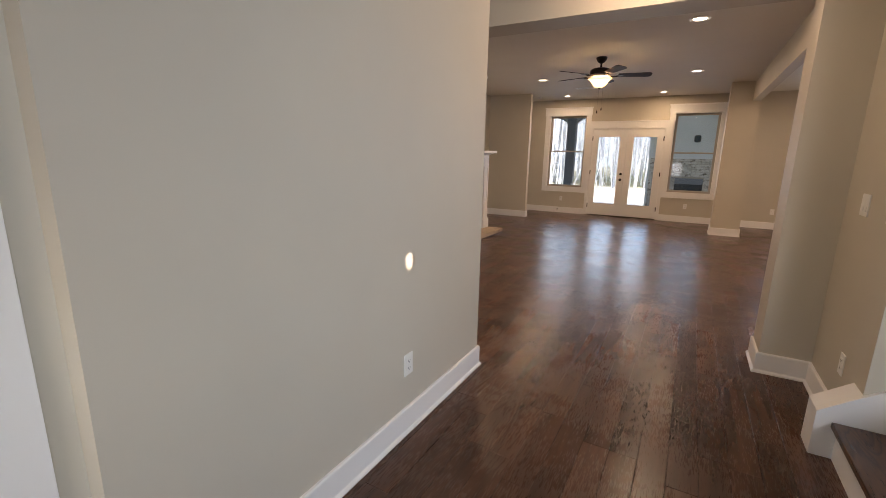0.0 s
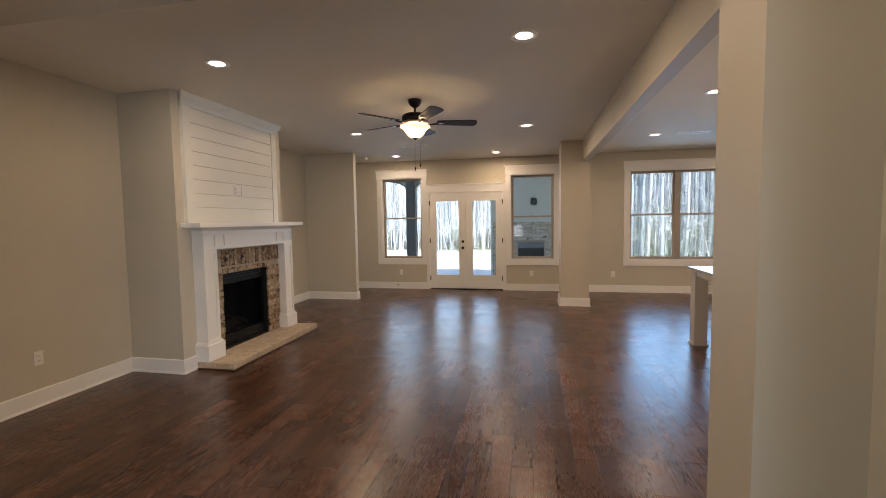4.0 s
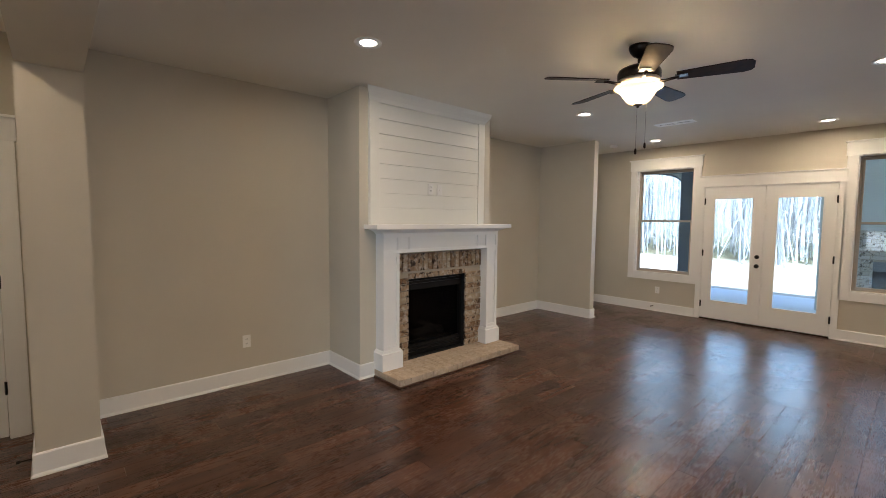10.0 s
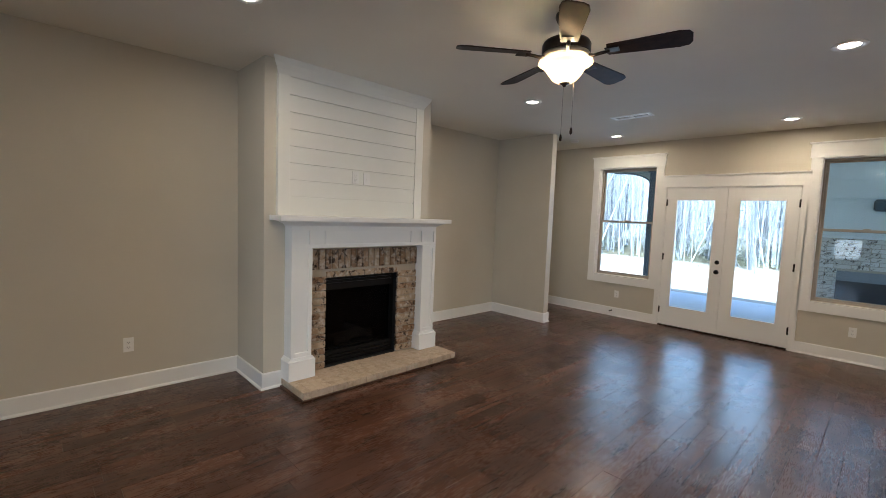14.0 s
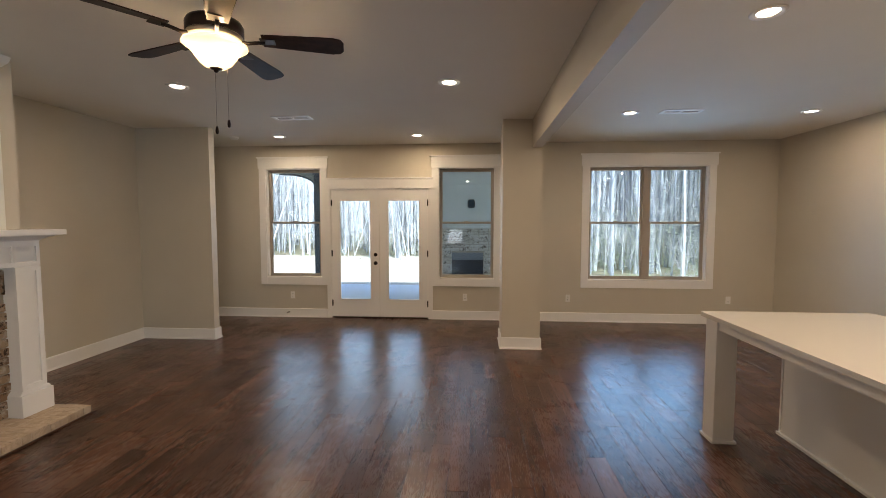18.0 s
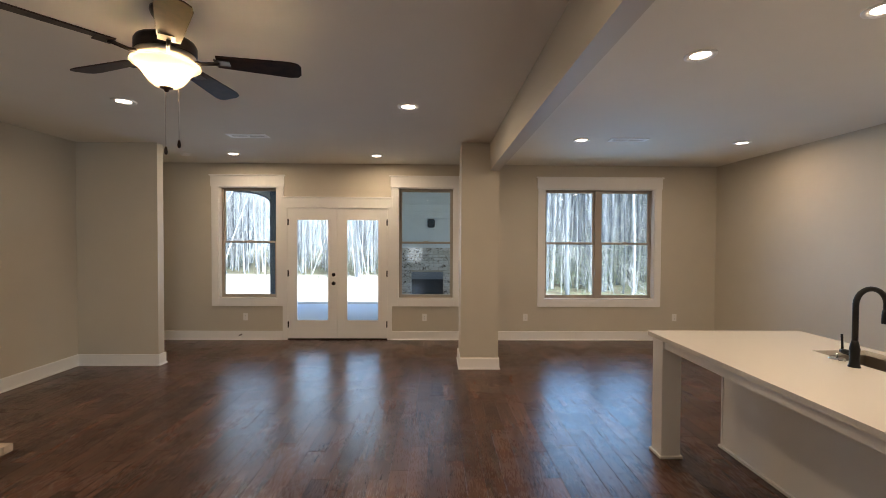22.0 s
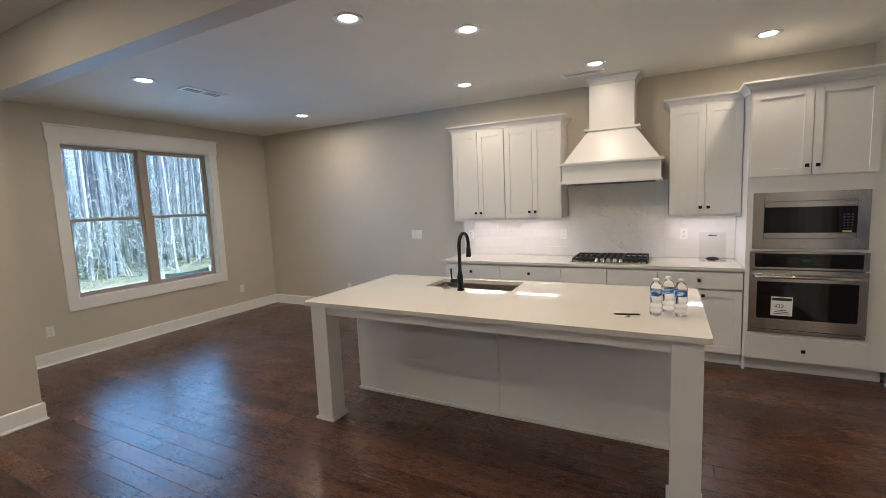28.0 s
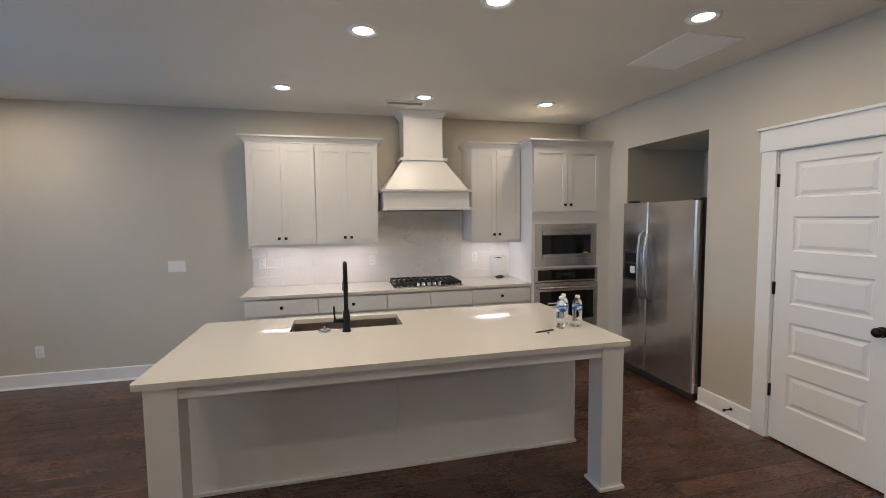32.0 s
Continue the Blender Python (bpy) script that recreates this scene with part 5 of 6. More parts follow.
        if row % 2:
            P.lay(XR - 0.016, XR - 0.006, a1 - 0.1505, a1, z, z1, 0.0015)
        while y > a0 + 0.02:
            b = max(a0, y - 0.303)
            P.lay(XR - 0.016, XR - 0.006, b, y - 0.0015, z, z1, 0.0015)
            y -= 0.3045
    row += 1
    z += 0.1015
M = Pieces("marble_tile", MARBLE, bs)
for c in range(2):
    for r in range(3):
        ya, za = 5.837 + c * 0.481, 0.896 + r * 0.268
        M.lay(XR - 0.016, XR - 0.006, ya, ya + 0.480, za, min(za + 0.267, 1.698), 0.001)

# range hood
hd = thing("range_hood", "white painted tapered range hood with crown", "range hood")
HY0, HY1 = 5.850, 6.800
part("apron_box", bbox(4.315, XR - 0.018, HY0 + 0.02, HY1 - 0.02, 1.715, 1.880, 0.002), CABINET, hd)
part("lower_moulding", bbox(4.300, XR - 0.018, HY0 + 0.005, HY1 - 0.005, 1.690, 1.7155, 0.004), CABINET, hd)
part("upper_moulding", bbox(4.288, XR - 0.018, HY0 - 0.006, HY1 + 0.006, 1.880, 1.906, 0.004), CABINET, hd)
part("liner", bbox(4.36, XR - 0.03, HY0 + 0.07, HY1 - 0.07, 1.684, 1.692), DARK_PLASTIC, hd, "dark hood liner")
tp = bmesh.new()
hc = (HY0 + HY1) / 2
lo = [(4.325, HY0 + 0.03, 1.906), (XR - 0.018, HY0 + 0.03, 1.906), (XR - 0.018, HY1 - 0.03, 1.906), (4.325, HY1 - 0.03, 1.906)]
hi = [(4.50, hc - 0.225, 2.225), (XR - 0.018, hc - 0.225, 2.225), (XR - 0.018, hc + 0.225, 2.225), (4.50, hc + 0.225, 2.225)]
a, b = [tp.verts.new(p) for p in lo], [tp.verts.new(p) for p in hi]
tp.faces.new(a), tp.faces.new(b)
for k in range(4):
    tp.faces.new((a[k], a[(k + 1) % 4], b[(k + 1) % 4], b[k]))
bmesh.ops.recalc_face_normals(tp, faces=tp.faces)
part("tapered_body", tp, CABINET, hd)
part("collar", bbox(4.478, XR - 0.018, hc - 0.262, hc + 0.262, 2.222, 2.250, 0.004), CABINET, hd)
part("chimney", bbox(4.505, XR - 0.018, hc - 0.213, hc + 0.213, 2.250, 2.675), CABINET, hd)
part("crown", crown_run(bmesh.new(), 4.505, hc - 0.213, hc + 0.213, 2.677, XR - 0.018), CABINET, hd)

# cooktop
ck = thing("cooktop", "five-burner gas cooktop with black grates and steel knobs", "cooktop")
CY0, CY1 = 5.955, 6.70
part("deck", bbox(4.235, 4.745, CY0, CY1, 0.893, 0.902, 0.003), STEEL, ck, "brushed steel deck")
for gy0, gy1 in ((CY0 + 0.02, CY0 + 0.245), (CY0 + 0.255, CY1 - 0.255), (CY1 - 0.245, CY1 - 0.02)):
    gx0 = 4.36 if gy0 > CY0 + 0.2 and gy1 < CY1 - 0.2 else 4.275
    gr = bmesh.new()
    for q in ((gx0, 4.73, gy0, gy0 + 0.012), (gx0, 4.73, gy1 - 0.012, gy1), (gx0, gx0 + 0.012, gy0, gy1), (4.718, 4.73, gy0, gy1),
              *[(gx0, 4.73, gy0 + (gy1 - gy0) * w - 0.006, gy0 + (gy1 - gy0) * w + 0.006) for w in (0.25, 0.5, 0.75)], ((gx0 + 4.73) / 2 - 0.006, (gx0 + 4.73) / 2 + 0.006, gy0, gy1)):
        box(gr, q[0], q[1], q[2], q[3], 0.916, 0.938, 0.002)
    for fxx in (gx0 + 0.006, 4.722):
        for fyy in (gy0 + 0.006, gy1 - 0.006):
            box(gr, fxx - 0.006, fxx + 0.006, fyy - 0.006, fyy + 0.006, 0.902, 0.923)
    part("grate", gr, CAST_IRON, ck, "black cast-iron grate")
for bx, by, br in ((4.39, CY0 + 0.13, 0.035), (4.62, CY0 + 0.13, 0.045), (4.54, (CY0 + CY1) / 2, 0.055), (4.39, CY1 - 0.13, 0.045), (4.62, CY1 - 0.13, 0.035)):
    bm = bmesh.new()
    lathe(bm, [(br, 0), (br, 0.010), (br * 0.75, 0.012), (br * 0.72, 0.019), (0, 0.021)], bx, by, 0.902, 20)
    part("burner", bm, CAST_IRON, ck)
for i in range(5):
    bm = bmesh.new()
    lathe(bm, [(0.025, 0), (0.025, 0.006), (0.019, 0.008), (0.018, 0.034), (0.0, 0.035)], 4.285, (CY0 + CY1) / 2 + (i - 2) * 0.058, 0.902, 18)
    part("knob", bm, CHROME, ck, "round steel knob")

# brochure stand
br = thing("sign_stand", "clear acrylic sign stand on the kitchen counter", "stand")
foot = bmesh.new()
prism(foot, [(4.53, 0.8935), (4.64, 0.8935), (4.64, 0.898), (4.53, 0.898)], "y", 5.31, 5.53)
prism(foot, [(4.588, 0.898), (4.592, 0.898), (4.648, 1.165), (4.644, 1.165)], "y", 5.31, 5.53)
o = part("holder", foot, ACRYLIC, br, "clear acrylic holder")
dk = bmesh.new()
lathe(dk, [(0.0, -0.0006), (0.055, -0.0005), (0.055, 0.0005), (0.0, 0.0006)], 0, 0, 0, 24, "x")
dk.transform(Matrix.Translation((4.590, 5.42, 0.915)) @ Matrix.Rotation(radians(12), 4, "Y") @ Matrix.Diagonal((1, 1.0, 0.35, 1)))
part("emblem", dk, INK, br, "dark printed band")
dk = bmesh.new()
box(dk, -0.0006, 0.0006, -0.035, 0.035, -0.006, 0.006)
dk.transform(Matrix.Translation((4.6425, 5.42, 1.135)) @ Matrix.Rotation(radians(12), 4, "Y"))
part("heading_bar", dk, INK, br, "dark printed heading")

# island
isl = thing("kitchen_island", "white kitchen island with panelled back and square legs", "island")
IX0, IX1, IY0, IY1 = 1.995, 3.165, 5.620, 8.152
ib = bmesh.new()
for q in ((2.592, 3.125, 5.645, 8.135, 0.0, 0.64), (2.592, 2.70, 5.645, 8.135, 0.64, 0.862), (3.110, 3.125, 5.645, 8.135, 0.64, 0.862), (2.70, 3.10, 5.645, 6.79, 0.64, 0.862), (2.70, 3.10, 7.60, 8.135, 0.64, 0.862)):
    box(ib, *q)
part("cabinet_body", ib, CABINET, isl)
for a, b in ((5.645, 6.885), (6.893, 8.135)):
    part("back_panel", bbox(2.576, 2.592, a, b, 0.0, 0.862, 0.001), CABINET, isl)
part("seam_batten", bbox(2.564, 2.580, 6.880, 6.898, 0.02, 0.862, 0.002), CABINET, isl)
for a, b in ((5.637, 5.653), (8.127, 8.143)):
    part("corner_batten", bbox(2.570, 2.588, a, b, 0.02, 0.862, 0.001), CABINET, isl)
part("shoe_moulding", bbox(2.556, 2.576, 5.628, 8.152, 0, 0.022, 0.005), CABINET, isl)
for a in (5.630, 8.135):
    part("shoe_moulding", bbox(2.576, 3.12, a, a + 0.015, 0, 0.022, 0.004), CABINET, isl)
for y0, y1 in ((5.652, 5.790), (7.972, 8.110)):
    lg = part("leg", bbox(2.022, 2.160, y0, y1, 0.0, 0.862, 0.002), CABINET, isl)
    part("leg_shoe", bbox(2.008, 2.174, y0 - 0.014, y1 + 0.014, 0, 0.020, 0.005), CABINET, lg)
part("apron", bbox(2.036, 2.056, 5.790, 7.972, 0.796, 0.862, 0.002), CABINET, isl)
for y0 in (5.668, 8.076):
    part("apron", bbox(2.160, 2.576, y0, y0 + 0.018, 0.796, 0.862, 0.002), CABINET, isl)
for y0, y1 in ((5.66, 6.26), (6.26, 6.85), (6.85, 7.60), (7.60, 8.11)):
    bm = bmesh.new()
    r = 0.055
    for q in ((y0 + 0.003, y0 + r, 0.115, 0.845), (y1 - r, y1 - 0.003, 0.115, 0.845), (y0 + r, y1 - r, 0.115, 0.17), (y0 + r, y1 - r, 0.79, 0.845)):
        box(bm, 3.126, 3.145, q[0], q[1], q[2], q[3], 0.001)
    part("door", bm, CABINET, isl)
end = copy_thing(outlet, pose(2.90, 5.645, 0.66))
tagged(end, "white outlet plate on the island end")
# the top, with the sink cut out
SX0, SX1, SY0, SY1 = 2.745, 3.090, 6.832, 7.560
top = bmesh.new()
xs, ys = [IX0, SX0, SX1, IX1], [IY0, SY0, SY1, IY1]
vt = {}
for i, x in enumerate(xs):
    for j, y in enumerate(ys):
        for k, z in enumerate((0.863, 0.893)):
            vt[i, j, k] = top.verts.new((x, y, z))
for i in range(3):
    for j in range(3):
        if (i, j) == (1, 1):
            continue
        top.faces.new((vt[i, j, 1], vt[i + 1, j, 1], vt[i + 1, j + 1, 1], vt[i, j + 1, 1]))
        top.faces.new((vt[i, j, 0], vt[i, j + 1, 0], vt[i + 1, j + 1, 0], vt[i + 1, j, 0]))
for i in range(3):
    top.faces.new((vt[i, 0, 0], vt[i + 1, 0, 0], vt[i + 1, 0, 1], vt[i, 0, 1]))
    top.faces.new((vt[i, 3, 0], vt[i, 3, 1], vt[i + 1, 3, 1], vt[i + 1, 3, 0]))
    top.faces.new((vt[0, i, 0], vt[0, i, 1], vt[0, i + 1, 1], vt[0, i + 1, 0]))
    top.faces.new((vt[3, i, 0], vt[3, i + 1, 0], vt[3, i + 1, 1], vt[3, i, 1]))
for (i0, j0), (i1, j1) in (((1, 1), (2, 1)), ((2, 1), (2, 2)), ((2, 2), (1, 2)), ((1, 2), (1, 1))):
    top.faces.new((vt[i0, j0, 0], vt[i0, j0, 1], vt[i1, j1, 1], vt[i1, j1, 0]))
bmesh.ops.recalc_face_normals(top, faces=top.faces)
corner = [e for e in top.edges if abs(e.verts[0].co.z - e.verts[1].co.z) > 0.01 and {round(e.verts[0].co.x, 3)} & {IX0, IX1} and {round(e.verts[0].co.y, 3)} & {IY0, IY1}]
bmesh.ops.bevel(top, geom=corner, offset=0.02, segments=4, profile=0.5, affect="EDGES")
lone("countertop", top, QUARTZ, "pale quartz island countertop with sink cut-out", "countertop")
sk = thing("sink", "undermount stainless single-bowl kitchen sink", "sink")
bowl = bmesh.new()
d = 0.006
box(bowl, SX0 - d - 0.012, SX0 - d + 0.004, SY0 - 0.012, SY1 + 0.012, 0.665, 0.862)
box(bowl, SX1 + d - 0.004, SX1 + d + 0.012, SY0 - 0.012, SY1 + 0.012, 0.665, 0.862)
box(bowl, SX0 - d + 0.004, SX1 + d - 0.004, SY0 - 0.018, SY0 - 0.002, 0.665, 0.862)
box(bowl, SX0 - d + 0.004, SX1 + d - 0.004, SY1 + 0.002, SY1 + 0.018, 0.665, 0.862)
box(bowl, SX0 - d + 0.004, SX1 + d - 0.004, SY0 - 0.002, SY1 + 0.002, 0.655, 0.668)
part("bowl", bowl, SINK_STEEL, sk)
bm = bmesh.new()
lathe(bm, [(0.055, 0.668), (0.055, 0.670), (0.045, 0.671), (0.03, 0.668), (0.0, 0.667)], 2.93, 7.2, 0, 24)
part("drain", bm, CHROME, sk, "chrome drain")

fa = thing("faucet", "matte black gooseneck pull-down kitchen faucet", "faucet")
FX, FYY = 2.668, 7.205
bm = bmesh.new()
lathe(bm, [(0.028, 0.0), (0.028, 0.006), (0.024, 0.012), (0.021, 0.05), (0.024, 0.10), (0.018, 0.13), (0.013, 0.15)], FX, FYY, 0.893, 24)
part("body", bm, BLACK, fa)
pts = [(FX, FYY, 1.03), (FX, FYY, 1.20)]
for i in range(13):
    a = math.pi - i * math.pi / 12
    pts.append((FX + 0.085 + 0.085 * math.cos(a), FYY, 1.235 + 0.085 * math.sin(a)))
pts.append((FX + 0.170, FYY, 1.205))
bm = bmesh.new()
tube(bm, pts, 0.0140, 16)
part("spout", bm, BLACK, fa)
bm = bmesh.new()
lathe(bm, [(0.0135, 0.0), (0.018, -0.02), (0.021, -0.075), (0.019, -0.082), (0.0, -0.083)], FX + 0.170, FYY, 1.21, 18)
part("spray_head", bm, BLACK, fa, "black spray head")
bm = bmesh.new()
tube(bm, [(FX, FYY + 0.010, 0.963), (FX, FYY + 0.062, 0.963), (FX, FYY + 0.080, 0.963)], [0.016, 0.015, 0.011], 14)
tube(bm, [(FX, FYY + 0.071, 0.960), (FX, FYY + 0.073, 1.00), (FX, FYY + 0.076, 1.058)], [0.0075, 0.006, 0.0065], 10)
part("lever", bm, BLACK, fa, "black side lever")
sp = thing("sink_strainer", "small chrome sink strainer standing beside the faucet", "strainer")
bm = bmesh.new()
lathe(bm, [(0.038, 0.0), (0.040, 0.008), (0.034, 0.014), (0.020, 0.016), (0.0, 0.016)], 2.702, 7.342, 0.893, 24)
part("basket", bm, CHROME, sp)
bm = bmesh.new()
lathe(bm, [(0.004, 0.016), (0.004, 0.026), (0.010, 0.030), (0.008, 0.036), (0.0, 0.037)], 2.702, 7.342, 0.893, 14)
part("post", bm, CHROME, sp)

# water bottles and pen
PET = material("clear_plastic", (0.96, 0.975, 0.985), 0.03)
PET.node_tree.nodes["Principled BSDF"].inputs["Transmission Weight"].default_value = 1.0
PET.node_tree.nodes["Principled BSDF"].inputs["IOR"].default_value = 1.34
WRAP = material("blue_wrap", (0.05, 0.16, 0.48), 0.35)
wn = Nodes(WRAP)
wn.link(wn.ramp(wn.noise(18.0, wn.place((1, 1, 3)), 3), [(0.40, (0.02, 0.07, 0.30)), (0.52, (0.06, 0.25, 0.60)), (0.58, (0.80, 0.84, 0.88))]), WRAP.node_tree.nodes["Principled BSDF"].inputs["Base Color"])
bot = thing("water_bottle", "small clear plastic water bottle with blue label", "bottle", "water bottles on the island")
bm = bmesh.new()
prof = [(0.0, 0.004), (0.026, 0.0), (0.031, 0.008), (0.031, 0.03), (0.0295, 0.034), (0.031, 0.038), (0.031, 0.06), (0.0295, 0.064), (0.031, 0.068), (0.031, 0.155), (0.024, 0.175), (0.0135, 0.187), (0.0135, 0.198)]
lathe(bm, prof, 0, 0, 0, 28)
part("bottle_body", bm, PET, bot, "clear ribbed plastic")
bm = bmesh.new()
lathe(bm, [(0.0314, 0.110), (0.0316, 0.111), (0.0316, 0.140), (0.0314, 0.141)], 0, 0, 0, 28)
bmesh.ops.delete(bm, geom=[f for f in bm.faces if len(f.verts) > 4], context="FACES_ONLY")
part("wrap_label", bm, WRAP, bot, "blue and white wrap label")
bm = bmesh.new()
lathe(bm, [(0.0145, 0.190), (0.0145, 0.205), (0.0, 0.206)], 0, 0, 0, 20)
part("cap", bm, PLATE, bot, "white screw cap")
arrange(bot, pose(2.365, 5.865, 0.893))
copy_thing(bot, pose(2.445, 5.803, 0.893, 0, 0, 50))
copy_thing(bot, pose(2.378, 5.742, 0.893, 0, 0, 120))
pen = thing("pen", "black and silver ballpoint pen lying on the island", "pen")
bm = bmesh.new()
tube(bm, [(0, -0.07, 0.006), (0, 0.045, 0.006), (0, 0.062, 0.006), (0, 0.07, 0.006)], [0.0045, 0.0050, 0.0035, 0.0012], 10)
part("barrel", bm, BLACK, pen)
bm = bmesh.new()
tube(bm, [(0.0035, -0.065, 0.011), (0.0035, -0.025, 0.011)], 0.0014, 6)
part("clip", bm, CHROME, pen, "silver clip")
arrange(pen, pose(2.305, 6.010, 0.893, 0, 0, 12))
ky = thing("key", "small silver key lying across the pen's tip on the island", "key")
bm = bmesh.new()
lathe(bm, [(0.012, 0.0), (0.0125, 0.001), (0.012, 0.0022)], 0, 0, 0, 16)
part("bow", bm, CHROME, ky)
bm = bmesh.new()
box(bm, -0.003, 0.003, 0.011, 0.036, 0.0, 0.0022, 0.0004)
box(bm, 0.003, 0.0055, 0.022, 0.034, 0.0, 0.0022)
part("blade", bm, CHROME, ky)
arrange(ky, pose(2.277, 6.000, 0.8932, 0, 0, 70))
# refrigerator
rf = thing("refrigerator", "stainless side-by-side refrigerator with water dispenser", "refrigerator")
RX0, RX1, RYF = 2.895, 3.845, 4.335
part("cabinet", bbox(RX0 + 0.008, RX1 - 0.008, 3.52, RYF - 0.075, 0.03, 1.735, 0.004), DARK_PLASTIC, rf, "dark grey sides")
gap = 3.475
def curved_door(x0, x1):
    bm = bmesh.new()
    w = x1 - x0
    prof = [(x0, RYF - 0.07), (x0, RYF - 0.012), (x0 + 0.012, RYF - 0.002), (x0 + w * 0.25, RYF + 0.004), (x0 + w * 0.5, RYF + 0.006), (x0 + w * 0.75, RYF + 0.004), (x1 - 0.012, RYF - 0.002), (x1, RYF - 0.012), (x1, RYF - 0.07)]
    prism(bm, prof, "z", 0.075, 1.735)
    return bm
fz = part("freezer_door", curved_door(gap + 0.003, RX1), STEEL, rf, "brushed steel door")
fr_ = part("fridge_door", curved_door(RX0, gap - 0.003), STEEL, rf, "brushed steel door")
for hx, own in ((gap + 0.045, fz), (gap - 0.045, fr_)):
    bm = bmesh.new()
    pts = [(hx, RYF + 0.0, 0.79), (hx, RYF + 0.045, 0.83), (hx, RYF + 0.062, 0.95), (hx, RYF + 0.066, 1.12), (hx, RYF + 0.062, 1.28), (hx, RYF + 0.045, 1.41), (hx, RYF + 0.0, 1.45)]
    tube(bm, pts, 0.015, 14)
    part("handle", bm, STEEL, own, "curved steel handle")
dp = part("dispenser", bbox(3.575, 3.795, RYF - 0.004, RYF + 0.012, 0.955, 1.250, 0.004), DARK_PLASTIC, fz, "dark water and ice dispenser")
part("dispenser_recess", bbox(3.60, 3.77, RYF + 0.011, RYF + 0.0135, 0.975, 1.120), BLACK, dp)
part("dispenser_panel", bbox(3.60, 3.77, RYF + 0.011, RYF + 0.014, 1.145, 1.225), BLACK_GLASS, dp)
part("dispenser_tag", bbox(3.625, 3.695, RYF + 0.0132, RYF + 0.0145, 1.03, 1.10), PLATE, dp, "white paper tag")
part("kick_grille", bbox(RX0 + 0.01, RX1 - 0.01, RYF - 0.09, RYF - 0.03, 0.008, 0.070, 0.003), DARK_PLASTIC, rf, "dark kick grille")
for hx in (RX0 + 0.05, RX1 - 0.05):
    part("hinge_cover", bbox(hx - 0.04, hx + 0.04, RYF - 0.14, RYF - 0.05, 1.735, 1.757, 0.006), DARK_PLASTIC, rf)
    bm = bmesh.new()
    lathe(bm, [(0.018, -0.02), (0.02, -0.015), (0.02, 0.015), (0.018, 0.02)], hx, RYF - 0.06, 0.021, 16, "x")
    part("foot", bm, DARK_PLASTIC, rf)

# ---- mudroom bench ----
hb = thing("hall_bench", "white built-in mudroom bench with panelled back", "bench")
part("seat", bbox(-4.46, -4.03, 1.3, 2.93, 0.39, 0.43, 0.004), TRIM, hb)
part("front", bbox(-4.46, -4.06, 1.32, 2.93, 0.0, 0.39), TRIM, hb)
part("skirt", bbox(-4.06, -4.045, 1.32, 2.93, 0.0, 0.14, 0.003), TRIM, hb)
for i in range(6):
    part("back_board", bbox(-4.466, -4.450, 1.30 + i * 0.2715, 1.5685 + i * 0.2715, 0.43, 2.02, 0.002), TRIM, hb)
part("hook_rail", bbox(-4.450, -4.432, 1.30, 2.93, 1.60, 1.74, 0.003), TRIM, hb)
part("top_cap", bbox(-4.466, -4.36, 1.28, 2.93, 2.02, 2.055, 0.004), TRIM, hb)

# ---- stairs ----
st = thing("staircase", "dark wood stair treads with white risers and skirt", "staircase", kind="structure")
RISE, RUN, SX = 0.19, 0.268, 1.02
for i in range(8):
    x = SX + i * RUN
    part("riser", bbox(x, x + 0.018, 2.125, YS - 0.022, i * RISE, (i + 1) * RISE - 0.028), TRIM, st, "white painted riser")
    part("tread", bbox(x - 0.028, x + RUN + 0.001, 2.112, YS - 0.022, (i + 1) * RISE - 0.028, (i + 1) * RISE, 0.005), TREAD, st, "dark stained oak tread")
part("landing", bbox(SX + 8 * RUN, XR, 2.06, YS, 7 * RISE, 8 * RISE), TREAD, st, "dark stained landing")
sk_ = bmesh.new()
pr = [(0.955, 0.0), (0.955, 0.245), (1.085, 0.345), (SX + 8 * RUN, 8 * RISE + 0.27), (SX + 8 * RUN, 7 * RISE), (SX + 0.05, 0.0)]
prism(sk_, pr, "y", YS - 0.022, YS)
part("skirt_board", sk_, TRIM, st, "white skirt board")
nb = bmesh.new()
prism(nb, [(0.930, 0.0), (0.930, 0.232), (XS - 0.001, 0.349), (XS - 0.001, 0.0)], "y", YS - 0.026, YS + 0.13)
part("skirt_end", nb, TRIM, st, "white boxed end of the skirt")
str_ = bmesh.new()
prism(str_, [(1.04, 0.0), (1.04, 0.16), (SX + 8 * RUN, 8 * RISE - 0.03), (SX + 8 * RUN, 0.0)], "y", 2.07, 2.108)
part("stringer", str_, TRIM, st, "white outer stringer")
nw = bmesh.new()
box(nw, 0.985, 1.080, 2.015, 2.110, 0.0, 1.208, 0.003)
loops = [[nw.verts.new((1.0325 + a * w, 2.0625 + b * w, zz)) for a, b in ((-1, -1), (1, -1), (1, 1), (-1, 1))] for w, zz in ((0.0475, 1.2081), (0.034, 1.226))]
for k in range(4):
    nw.faces.new((loops[0][k], loops[0][(k + 1) % 4], loops[1][(k + 1) % 4], loops[1][k]))
nw.faces.new(loops[1])
nw = part("newel_post", nw, NEWEL, st, "dark stained oak newel post with chamfered top")

# ---- entrance ----
fdj = thing("door_4", "white entrance door with a small square lite, closed", "door", kind="structure")
part("casing_side", bbox(-0.08, 0.03, -0.2, -0.182, 0, 2.06, 0.002), TRIM, fdj)
part("casing_head", bbox(-0.93, 0.05, -0.2, -0.178, 2.06, 2.21, 0.002), TRIM, fdj)
part("slab", slab_wall("x", -0.26, -0.215, -0.915, -0.085, 0.01, 2.05, [(-0.82, -0.20, 0.63, 1.21)]), TRIM, fdj)
